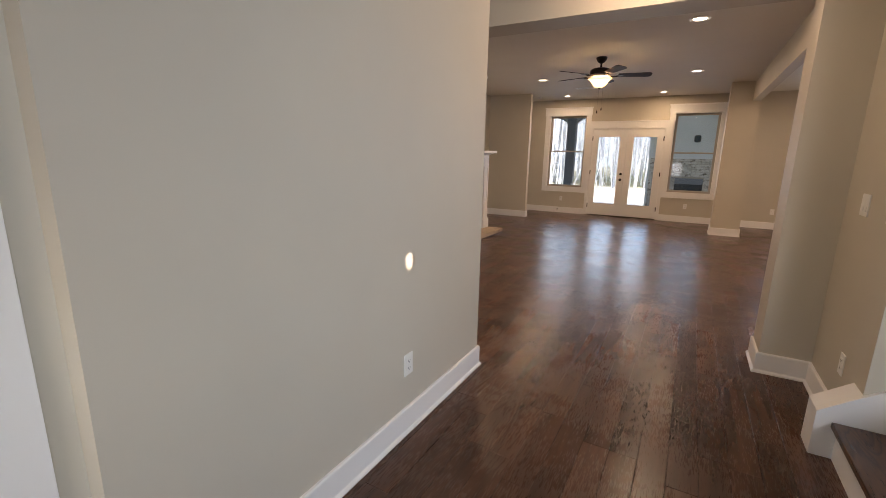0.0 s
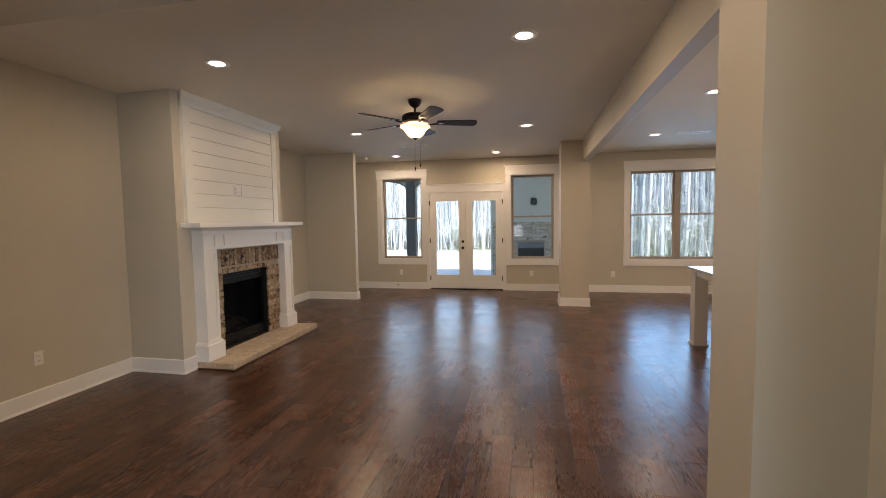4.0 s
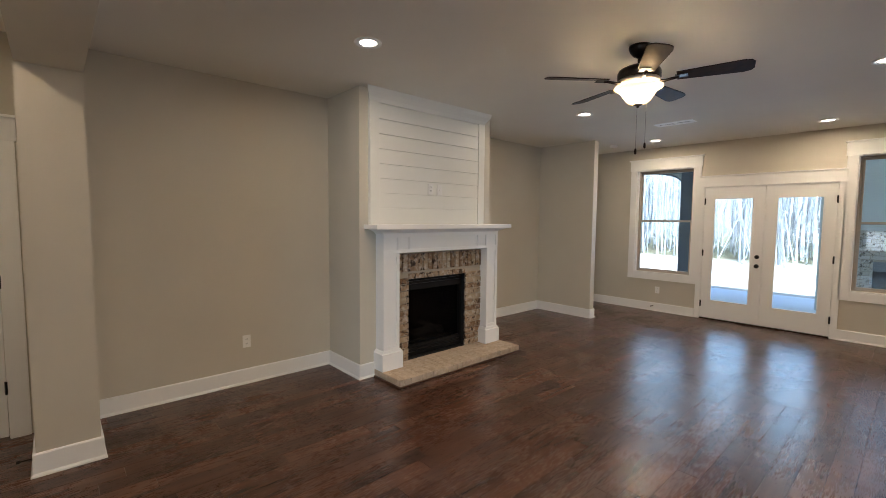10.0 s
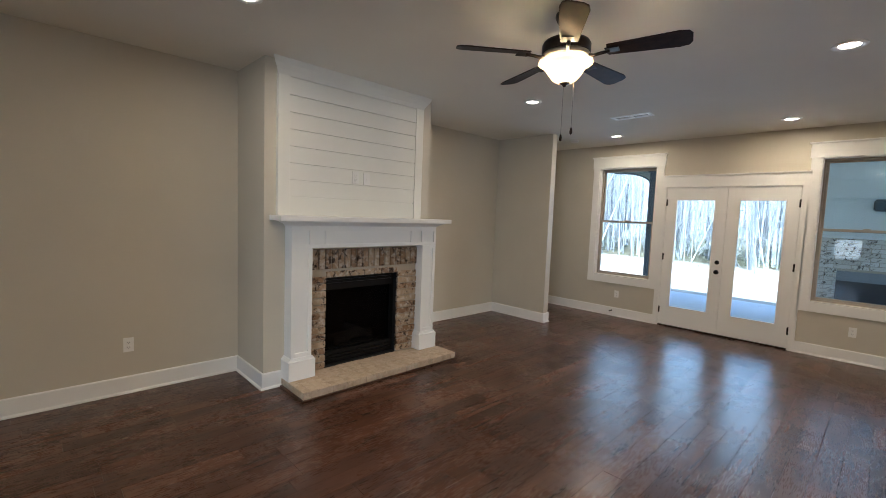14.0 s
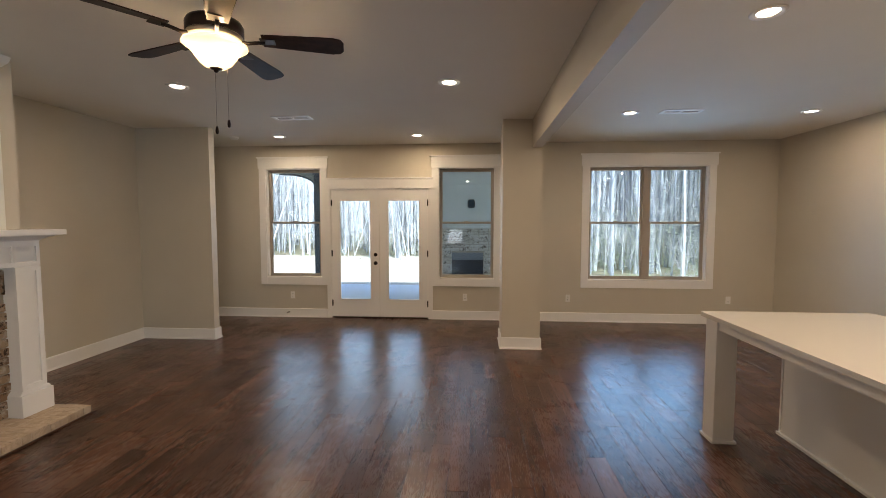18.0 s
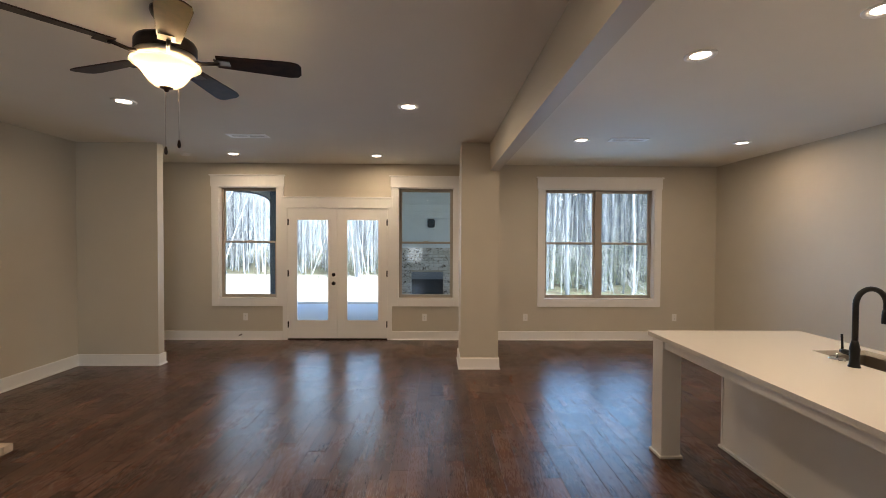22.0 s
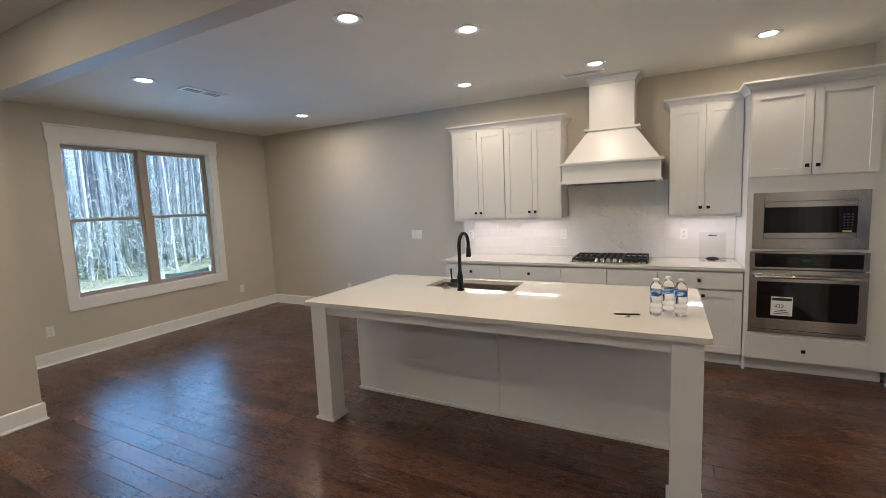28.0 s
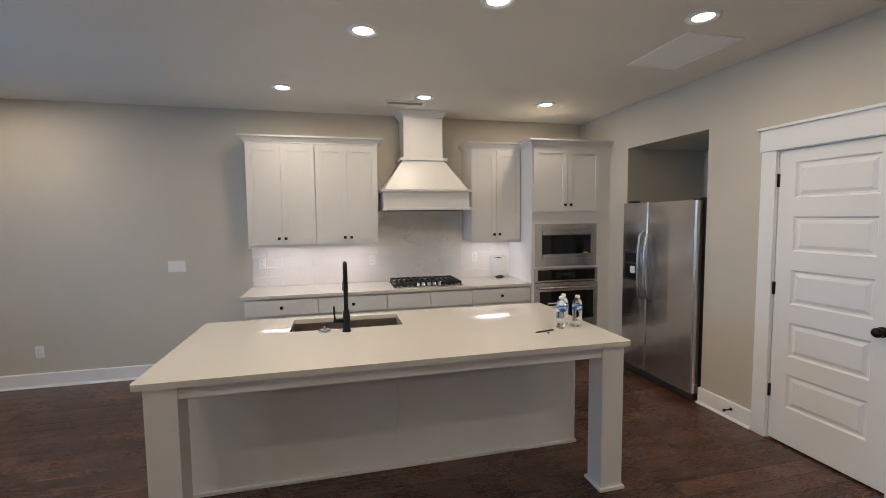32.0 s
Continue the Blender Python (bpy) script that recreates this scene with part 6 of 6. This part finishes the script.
part("pane", bbox(-0.82, -0.20, -0.245, -0.239, 0.63, 1.21), PANE, fdj).visible_shadow = False
clo = thing("door_5", "white closet door and casing beside the entrance", "door", kind="structure")
part("casing_side", bbox(XE - 0.08, XE - 0.062, 0.748, 0.858, 0, 2.05, 0.002), TRIM, clo)
part("casing_head", bbox(XE - 0.08, XE - 0.058, -0.16, 0.85, 2.05, 2.2, 0.002), TRIM, clo)
part("slab", bbox(XE - 0.15, XE - 0.115, -0.045, 0.705, 0.012, 2.045, 0.002), TRIM, clo)

# ---- outside ----
def ground_mat():
    m = material("pine_straw_ground", (0.42, 0.35, 0.27), 0.95)
    n = Nodes(m)
    big = n.noise(0.12, detail=5)
    fine = n.noise(6.0, detail=6, rough=0.7)
    c = n.ramp(big, [(0.3, (0.46, 0.40, 0.31)), (0.55, (0.56, 0.50, 0.41)), (0.75, (0.60, 0.55, 0.48))])
    # leaf litter under the trees, pale straw on the cleared yard
    sep = n.t.nodes.new("ShaderNodeSeparateXYZ")
    n.link(n.place(), sep.inputs[0])
    right = n.math("MINIMUM", n.math("MULTIPLY", n.math("SUBTRACT", sep.outputs[1], 17.6), 0.7), n.math("MULTIPLY", n.math("SUBTRACT", sep.outputs[0], 3.0), 0.6))
    wood = n.math("MAXIMUM", right, n.math("MULTIPLY", n.math("SUBTRACT", sep.outputs[1], 26.0), 0.5))
    edge = n.ramp(n.math("ADD", wood, n.span(n.noise(0.8, detail=4), -0.5, 0.5)), [(0.2, (0, 0, 0)), (0.8, (1, 1, 1))])
    litter = n.ramp(n.noise(2.5, detail=6, rough=0.7), [(0.3, (0.13, 0.10, 0.065)), (0.5, (0.24, 0.19, 0.12)), (0.62, (0.18, 0.20, 0.09)), (0.75, (0.34, 0.28, 0.20))])
    c = n.mix(edge, c, litter)
    n.link(n.mix(1.0, c, n.ramp(fine, [(0.3, (0.7, 0.68, 0.65)), (0.7, (1.1, 1.08, 1.05))]), "MULTIPLY"), n.b.inputs["Base Color"])
    n.bump(fine, 0.6, 0.03)
    return m


gr = bmesh.new()
for p in ((-2500, -2500), (2500, -2500), (2500, 2500), (-2500, 2500)):
    gr.verts.new((*p, -0.22))
gr.faces.new(gr.verts[:])
structure("ground", gr, ground_mat(), "pale straw-covered clearing", "ground")
CONCRETE = painted("porch_concrete", (0.74, 0.73, 0.71), 0.85, 0.06, 0.3, 60)
structure("porch_slab", bbox(-6.5, 2.3, YB + 0.165, 15.1, -0.22, -0.06), CONCRETE, "grey concrete porch slab", "porch")
structure("porch_step", bbox(-0.8 - 1.6, -0.2 + 0.2, YB + 0.165, YB + 0.45, -0.06, -0.02), CONCRETE, "low concrete step at the doors", "step")
PORCH_WHITE = painted("porch_paint", (0.78, 0.78, 0.75), 0.6, 0.03, 0.05, 30)
structure("porch_ceiling", bbox(-6.5, 2.3, YB + 0.165, 14.75, 2.80, 2.86), PORCH_WHITE, "pale boarded porch ceiling", "ceiling")
structure("porch_roof", bbox(-6.6, 2.4, YB + 0.44, 14.95, 2.862, 2.94), material("porch_roof_dark", (0.07, 0.065, 0.06), 0.9), "dark porch roof", "roof")
structure("porch_beam", bbox(-6.5, 2.3, 14.42, 14.68, 2.66, 2.80), PORCH_WHITE, "pale porch beam", "beam")
structure("walk_strip", bbox(-6.5, 2.3, 15.102, 16.2, -0.22, -0.12), CONCRETE, "grey concrete walk before the porch", "walk")
ps = thing("porch_post", "dark grey square porch post with curved brackets", "post")
PGREY = painted("post_paint", (0.055, 0.065, 0.075), 0.45, 0.04, 0.05, 30)
part("shaft", bbox(-3.25, -2.99, 14.44, 14.66, 0.10, 2.60), PGREY, ps)
part("base", bbox(-3.28, -2.96, 14.41, 14.69, -0.06, 0.10, 0.006), PGREY, ps)
part("capital", bbox(-3.28, -2.96, 14.41, 14.69, 2.60, 2.66, 0.006), PGREY, ps)
SPANDREL = painted("spandrel_paint", (0.24, 0.25, 0.22), 0.6, 0.04, 0.05, 30)
for bx, way in ((-3.25, -1), (-2.99, 1)):
    arc = [(bx + way * 0.80 * (1 - math.cos(radians(q))), 2.38 + 0.26 * math.sin(radians(q))) for q in range(0, 91, 9)]
    bm = bmesh.new()
    prism(bm, [*arc, (bx + way * 0.80, 2.66), (bx, 2.66)], "y", 14.47, 14.63)
    part("spandrel", bm, SPANDREL, ps, "pale spandrel")
    bm = bmesh.new()
    prism(bm, [*arc, *[(x, z - 0.035) for x, z in reversed(arc)]], "y", 14.46, 14.64)
    part("bracket", bm, PGREY, ps, "dark curved bracket")

# porch fireplace wall
pw = structure("porch_wall", bbox(-0.86, 2.2, 14.32, 14.45, -0.06, 2.80), PORCH_WHITE, "pale siding wall at the porch fireplace", "wall")
SID = painted("siding_paint", (0.72, 0.75, 0.73), 0.6, 0.03, 0.05, 30)
z = 1.44
while z < 2.78:
    bm = bmesh.new()
    z1 = min(z + 0.15, 2.80)
    prism(bm, [(14.32, z), (14.297, z), (14.312, z1), (14.32, z1)], "x", -0.86, 2.2)
    part("siding_board", bm, SID, pw)
    z += 0.15
pf = thing("porch_fireplace", "whitewashed brick outdoor fireplace on the porch", "fireplace")
cb = bmesh.new()
for q in ((-0.80, -0.14, -0.06, 1.40), (0.54, 1.25, -0.06, 1.40), (-0.14, 0.54, -0.06, 0.30), (-0.14, 0.54, 0.88, 1.40)):
    box(cb, q[0], q[1], 14.255, 14.30, q[2], q[3])
pb = part("chimney_breast", cb, MORTAR, pf, "pale mortar bed")
P = Pieces("brick", BRICK_PALE, pb)
row = 0
z = -0.055
while z < 1.36:
    x = -0.80 - (0.105 if row % 2 else 0)
    while x < 1.25:
        a, b = max(x, -0.80), min(x + 0.198, 1.25)
        for s0, s1 in ((a, min(b, -0.14)), (max(a, 0.54), b)) if 0.30 < z + 0.03 < 0.88 else ((a, b),):
            if s1 - s0 > 0.03:
                P.lay(s0, s1, 14.232, 14.262, z, z + 0.060, 0.003)
        x += 0.208
    row += 1
    z += 0.0695
fbx = bmesh.new()
box(fbx, -0.14, 0.54, 14.300, 14.318, 0.30, 0.88)
part("firebox", fbx, material("porch_firebox", (0.03, 0.035, 0.045), 0.12), pf, "dark firebox with glass front")
part("lintel", bbox(-0.14, 0.54, 14.246, 14.262, 0.72, 0.88, 0.003), material("porch_hood_steel", (0.22, 0.24, 0.27), 0.35, 0.6), pf, "grey metal hood")
part("mantel_cap", bbox(-0.83, 1.28, 14.20, 14.32, 1.40, 1.44, 0.006), PORCH_WHITE, pf, "pale cap course")
sc = thing("porch_sconce", "dark boxy wall lantern on the porch", "lantern")
part("back_plate", bbox(0.20, 0.36, 14.285, 14.31, 1.86, 2.00, 0.004), PGREY, sc)
part("shade", bbox(0.22, 0.34, 14.18, 14.285, 1.84, 2.02, 0.006), PGREY, sc)
part("lens", bbox(0.232, 0.328, 14.176, 14.181, 1.86, 2.00), PANE, sc)

# unseen overhang, added so no sun enters by the front openings
structure("front_porch_roof", bbox(-5.0, 9.0, -6.5, -0.37, 2.655, 2.675), PORCH_WHITE, "unseen pale slab added to keep the sun off the entrance", "roof")


# trees
def bark(name, a, b):
    m = material(name, a, 0.9)
    n = Nodes(m)
    info = n.t.nodes.new("ShaderNodeObjectInfo")
    geo = n.t.nodes.new("ShaderNodeNewGeometry")
    rnd_ = n.math("FRACT", n.math("ADD", info.outputs["Random"], geo.outputs["Random Per Island"]))
    g = n.noise(3.0, n.place((4, 4, 0.8)), 5, 0.65)
    tone = n.mix(rnd_, a, b)
    n.link(n.mix(1.0, tone, n.ramp(g, [(0.3, (0.55, 0.55, 0.55)), (0.7, (1.25, 1.22, 1.18))]), "MULTIPLY"), n.b.inputs["Base Color"])
    n.bump(g, 0.5, 0.02)
    return m


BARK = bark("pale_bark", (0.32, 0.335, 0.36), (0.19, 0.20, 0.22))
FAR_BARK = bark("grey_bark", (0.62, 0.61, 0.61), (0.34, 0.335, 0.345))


def leaf_mat(name, a, b):
    m = material(name, a, 0.7)
    n = Nodes(m)
    geo = n.t.nodes.new("ShaderNodeNewGeometry")
    tone = n.mix(geo.outputs["Random Per Island"], a, b)
    n.link(tone, n.b.inputs["Base Color"])
    thin = n.t.nodes.new("ShaderNodeBsdfTranslucent")
    n.link(tone, thin.inputs["Color"])
    both = n.add("ShaderNodeMixShader", Fac=0.45)
    n.link(n.b.outputs[0], both.inputs[1])
    n.link(thin.outputs[0], both.inputs[2])
    n.link(both.outputs[0], n.t.nodes["Material Output"].inputs["Surface"])
    return m


LEAF = leaf_mat("thin_foliage", (0.16, 0.22, 0.12), (0.34, 0.33, 0.25))
rt = random.Random(21)


def trunk_verts(vs, fs, x, y, h, r, seg=6, lean=0.03, twigs=10):
    """A tapered trunk with thin limbs, added to plain lists of vertices and faces."""
    def bar(pts, r0, r1, sg):
        base = len(vs)
        for i, p in enumerate(pts):
            rr = r0 + (r1 - r0) * i / (len(pts) - 1)
            for k in range(sg):
                a = 2 * math.pi * k / sg
                vs.append((p[0] + rr * math.cos(a), p[1] + rr * math.sin(a), p[2]))
        for i in range(len(pts) - 1):
            for k in range(sg):
                fs.append((base + i * sg + k, base + i * sg + (k + 1) % sg, base + (i + 1) * sg + (k + 1) % sg, base + (i + 1) * sg + k))
    lx, ly = rt.uniform(-lean, lean), rt.uniform(-lean, lean)
    pts = [(x + lx * z + 0.05 * math.sin(z * 0.7 + x), y + ly * z, z - 0.3) for z in [h * i / 6 for i in range(7)]]
    bar(pts, r, r * 0.35, seg)
    for _ in range(twigs):
        z = rt.uniform(0.06, 0.9) * h
        a = rt.uniform(0, 2 * math.pi)
        ln = rt.uniform(0.5, 2.0)
        up = rt.uniform(0.1, 0.9)
        b0 = (x + lx * z, y + ly * z, z - 0.3)
        b1 = (b0[0] + math.cos(a) * ln * 0.6, b0[1] + math.sin(a) * ln * 0.6, b0[2] + up * ln * 0.4)
        b2 = (b0[0] + math.cos(a) * ln, b0[1] + math.sin(a) * ln, b0[2] + up * ln)
        bar([b0, b1, b2], max(r * 0.2, 0.009), 0.005, 3)
        for _ in range(2):
            q = (b1[0] + rt.uniform(-0.5, 0.5), b1[1] + rt.uniform(-0.5, 0.5), b1[2] + rt.uniform(0.1, 0.7))
            bar([b1, q], 0.008, 0.003, 3)


def leaf_quads(vs, fs, n, centre, spread, size):
    for _ in range(n):
        c = [centre[k] + rt.gauss(0, spread[k]) for k in range(3)]
        c[2] = max(c[2], -0.15)
        u = Vector((rt.uniform(-1, 1), rt.uniform(-1, 1), rt.uniform(-0.6, 0.6))).normalized() * size * rt.uniform(0.5, 1.4)
        v = u.orthogonal().normalized() * size * rt.uniform(0.3, 0.7)
        c = Vector(c)
        b = len(vs)
        vs.extend([tuple(c - u), tuple(c + v), tuple(c + u), tuple(c - v)])
        fs.append((b, b + 1, b + 2, b + 3))


def from_lists(name, vs, fs, mat):
    me = bpy.data.meshes.new(name)
    me.from_pydata(vs, [], fs)
    me.update()
    me.materials.append(mat)
    return me


kinds = []
for k in range(9):
    vs, fs = [], []
    h = rt.uniform(13, 19)
    trunk_verts(vs, fs, 0, 0, h, rt.uniform(0.035, 0.085), 8, 0.035, 54)
    tm = from_lists("trunk", vs, fs, BARK)
    vs, fs = [], []
    for c in range(9):
        leaf_quads(vs, fs, 60, (rt.uniform(-1.2, 1.2), rt.uniform(-1.2, 1.2), h * rt.uniform(0.35, 1.0)), (0.6, 0.6, 0.5), 0.05)
    kinds.append((tm, from_lists("crown", vs, fs, LEAF)))
for made in range(170):
    if made < 80:
        y = rt.uniform(25.5, 36)
        x = rt.uniform(-0.95, 0.22) * y
    else:
        x, y = rt.uniform(3.6, 26), rt.uniform(17.8, 30)
    tm, cm = kinds[made % 9]
    t = tagged(new("tree"), "slender bare tree with a pale sunlit trunk" if made % 9 < 6 else "thin young tree with sparse leaves at the wood's edge", "tree", "trees at the edge of the woods")
    t.matrix_world = pose(x, y, -0.2, 0, 0, rt.uniform(0, 360)) @ Matrix.Scale(rt.uniform(0.7, 1.25) * (1.0 if made < 80 else 0.75), 4)
    for nm, me in (("trunk", tm), ("crown", cm)):
        o = new(nm, me)
        o.parent = t
stout = []
for k in range(3):
    vs, fs = [], []
    trunk_verts(vs, fs, 0, 0, rt.uniform(15, 18), (0.085, 0.11, 0.07)[k], 12, 0.02, 70)
    stout.append(from_lists("trunk", vs, fs, BARK))
for k, (x, y) in enumerate(((3.75, 19.6), (4.35, 20.4), (4.75, 19.1), (5.75, 21.2), (6.3, 20.0), (6.75, 20.6), (7.5, 22.5), (8.4, 20.8), (8.9, 21.6), (9.3, 23.4), (10.4, 21.0), (11.6, 24.0), (13.2, 22.0), (15.0, 24.5))):
    t = tagged(new("tree"), "tall grey pine trunk with bare side twigs", "tree", "trees at the edge of the woods")
    t.matrix_world = pose(x, y, -0.2, 0, 0, 67 * k)
    o = new("trunk", stout[k % 3])
    o.parent = t
    o = new("crown", kinds[k % 9][1])
    o.parent = t
sf = thing("silt_fence", "low dark green silt fence on pale stakes", "fence")
SILT = painted("silt_cloth", (0.035, 0.06, 0.055), 0.8, 0.15, 0.4, 20)
STAKE = painted("raw_stake", (0.62, 0.56, 0.46), 0.8, 0.08, 0.3, 30)
posts = [(5.75 + 1.15 * k, 16.55 - 0.17 * k + 0.12 * math.sin(k * 1.9)) for k in range(8)]
for k, (x, y) in enumerate(posts):
    part("stake", bbox(x - 0.02, x + 0.02, y - 0.045, y - 0.005, -0.22, 0.17), STAKE, sf)
    if k + 1 < len(posts):
        (xa, ya), (xb, yb) = posts[k], posts[k + 1]
        cloth = bmesh.new()
        grid = [[cloth.verts.new((xa + (xb - xa) * u / 8, ya + (yb - ya) * u / 8 + 0.03 * math.sin(u * math.pi / 8) + 0.012 * math.sin(2.1 * u + w + k), -0.22 + 0.34 * w / 3 - (0.04 * math.sin(u * math.pi / 8) if w == 3 else 0))) for u in range(9)] for w in range(4)]
        for w in range(3):
            for u in range(8):
                cloth.faces.new((grid[w][u], grid[w][u + 1], grid[w + 1][u + 1], grid[w + 1][u]))
        bmesh.ops.solidify(cloth, geom=cloth.faces[:], thickness=0.004)
        part("cloth", cloth, SILT, sf, "sagging dark green cloth")
vs, fs = [], []
for k in range(1000):
    y = rt.uniform(28, 74)
    x = rt.uniform(-1.15, 0.3) * y
    if k % 2:
        y = rt.uniform(21, 56)
        x = rt.uniform(0.14, 1.25) * y
    trunk_verts(vs, fs, x, y, rt.uniform(9, 19), rt.uniform(0.025, 0.085), 5, 0.04, 12)
# unseen trunks added right of the house to shade the dining side
for k in range(40):
    trunk_verts(vs, fs, rt.uniform(15, 32), rt.uniform(-6, 13), rt.uniform(14, 20), rt.uniform(0.08, 0.16), 6, 0.03, 30)
for k in range(260):
    y = rt.uniform(25.5, 33)
    trunk_verts(vs, fs, rt.uniform(-0.9, 0.2) * y, y, rt.uniform(8, 14), rt.uniform(0.02, 0.06), 5, 0.06, 18)
# leaning and fallen stems at the wood's edge
for k in range(210):
    y = rt.uniform(24, 34)
    x = rt.uniform(-0.9, 0.2) * y
    if k % 3 == 0:
        x, y = rt.uniform(3.6, 24), rt.uniform(20.5, 28)
    trunk_verts(vs, fs, x, y, rt.uniform(3, 9), rt.uniform(0.02, 0.045), 5, 0.55, 16)
for k in range(120):
    trunk_verts(vs, fs, rt.uniform(3.4, 22), rt.uniform(17.3, 24), rt.uniform(1.0, 3.5), rt.uniform(0.005, 0.014), 4, 0.2, 4)
for k in range(90):
    trunk_verts(vs, fs, rt.uniform(3.2, 24), rt.uniform(19, 30), rt.uniform(9, 15), rt.uniform(0.04, 0.09), 6, 0.02, 22)
tagged(new("far_woods", from_lists("far_woods", vs, fs, FAR_BARK)), "dense far stand of bare pale trunks, plus unseen side trunks added for shade", "woods", kind="stuff")
vs, fs = [], []
for _ in range(520):
    y = rt.uniform(25.5, 60)
    x = rt.uniform(-1.1, 0.3) * y
    right = rt.random() < 0.55
    if right:
        x, y = rt.uniform(3.6, 34), rt.uniform(17.5, 42)
    big = rt.uniform(0.4, 1.3) * (1.6 if right else 0.5)
    leaf_quads(vs, fs, 80, (x, y, 0.5 * big), (0.9 * big, 0.8, 0.7 * big), 0.045)
# leaves for those unseen side trunks, added to cast shade
for _ in range(150):
    leaf_quads(vs, fs, 60, (rt.uniform(15, 32), rt.uniform(-6, 13), rt.uniform(4, 18)), (0.9, 0.9, 0.8), 0.14)
# unseen evergreen crowns, added above the dining side to dim its woods
for _ in range(80):
    leaf_quads(vs, fs, 50, (rt.uniform(3.0, 26), rt.uniform(13.5, 27), rt.uniform(8.5, 16)), (0.8, 0.8, 0.5), 0.15)
for _ in range(900):
    x, y = rt.uniform(3.4, 22), rt.uniform(17.2, 27)
    leaf_quads(vs, fs, 90, (x, y, rt.uniform(0.0, 1.5)), (0.7, 0.6, 0.5), 0.021)
for _ in range(420):
    y = rt.uniform(24, 74)
    leaf_quads(vs, fs, 70, (rt.uniform(-1.1, 1.1) * max(y, 30), y if y > 30 else 34, rt.uniform(1.5, 13)), (1.6, 1.2, 1.5), 0.075)
for _ in range(760):
    leaf_quads(vs, fs, 60, (rt.uniform(3.4, 30), rt.uniform(18.5, 36), rt.uniform(0.8, 12.0)), (0.9, 0.8, 0.7), 0.032)
tagged(new("undergrowth", from_lists("undergrowth", vs, fs, LEAF)), "loose green and yellow shrubs under the trees, plus unseen crowns added for shade", "shrubs", kind="stuff")


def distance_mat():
    m = material("hazed_forest", (0.10, 0.095, 0.08), 1.0)
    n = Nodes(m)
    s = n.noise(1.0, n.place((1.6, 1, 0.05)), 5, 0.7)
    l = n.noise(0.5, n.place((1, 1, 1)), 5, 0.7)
    # haze is put into the colour: pale blue-grey streaks
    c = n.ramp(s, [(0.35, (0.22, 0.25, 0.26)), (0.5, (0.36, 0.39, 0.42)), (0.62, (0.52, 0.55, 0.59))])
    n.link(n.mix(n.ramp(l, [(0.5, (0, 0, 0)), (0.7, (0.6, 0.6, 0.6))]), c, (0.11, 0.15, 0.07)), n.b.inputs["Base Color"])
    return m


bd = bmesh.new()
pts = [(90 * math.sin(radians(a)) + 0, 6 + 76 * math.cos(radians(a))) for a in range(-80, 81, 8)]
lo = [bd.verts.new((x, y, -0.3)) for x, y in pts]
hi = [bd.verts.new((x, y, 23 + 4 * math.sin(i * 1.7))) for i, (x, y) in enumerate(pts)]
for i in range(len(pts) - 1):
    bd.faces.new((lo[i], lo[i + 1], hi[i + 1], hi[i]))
structure("backdrop", bd, distance_mat(), "distant forest edge with haze put into its colour", "backdrop")

# ---- floor planks ----
PW = 0.127
rp = random.Random(11)
LENGTHS = [0.36, 0.48, 0.60, 0.72, 0.86, 1.00, 1.18]
plank_mesh = {}


def plank_geo(w, l, th=0.012, b=0.0018):
    z1, zb = 0.0, -th
    o = [(-w / 2, -l / 2), (w / 2, -l / 2), (w / 2, l / 2), (-w / 2, l / 2)]
    i = [(x + (b if x < 0 else -b), y + (b if y < 0 else -b)) for x, y in o]
    vs_ = [(x, y, zb) for x, y in o] + [(x, y, z1 - b * 0.8) for x, y in o] + [(x, y, z1) for x, y in i]
    fs_ = [(8, 9, 10, 11)]
    for k in range(4):
        n2 = (k + 1) % 4
        fs_ += [(k, n2, 4 + n2, 4 + k), (4 + k, 4 + n2, 8 + n2, 8 + k)]
    return vs_, fs_


vs, fs = [], []
near = 0
cols = int((XR + 4.62) / PW)
for c in range(cols + 1):
    x = -4.62 + (c + 0.5) * PW
    y = -0.2 - rp.uniform(0, 0.9)
    while y < YB:
        l = rp.choice(LENGTHS)
        a, b = max(y, -0.2), min(y + l, YB - 0.001)
        y += l
        if b - a < 0.03:
            continue
        lift = rp.uniform(-0.0004, 0.0004) - 0.001
        lean, dip = rp.uniform(-0.005, 0.005), rp.uniform(-0.0012, 0.0012)
        whole = b - a > l - 1e-6
        if whole and near < 300 and -1.25 < x < 1.75 and 1.3 < a < 10.9:
            if l not in plank_mesh:
                pv, pf_ = plank_geo(PW - 0.0012, l - 0.0012)
                plank_mesh[l] = from_lists("plank", pv, pf_, FLOOR)
            o = new("plank", plank_mesh[l])
            o.parent = floor_deck
            o.location = (x, (a + b) / 2, lift)
            o.rotation_euler = (dip, -lean, 0)
            near += 1
        else:
            pv, pf_ = plank_geo(PW - 0.0012, b - a - 0.0012)
            base = len(vs)
            vs.extend([(px + x, py + (a + b) / 2, pz + lift + lean * px + dip * py) for px, py, pz in pv])
            fs.extend([tuple(q + base for q in f) for f in pf_])
rest = new("planks", from_lists("planks", vs, fs, FLOOR))
rest.parent = floor_deck
tagged(rest, kind="stuff")
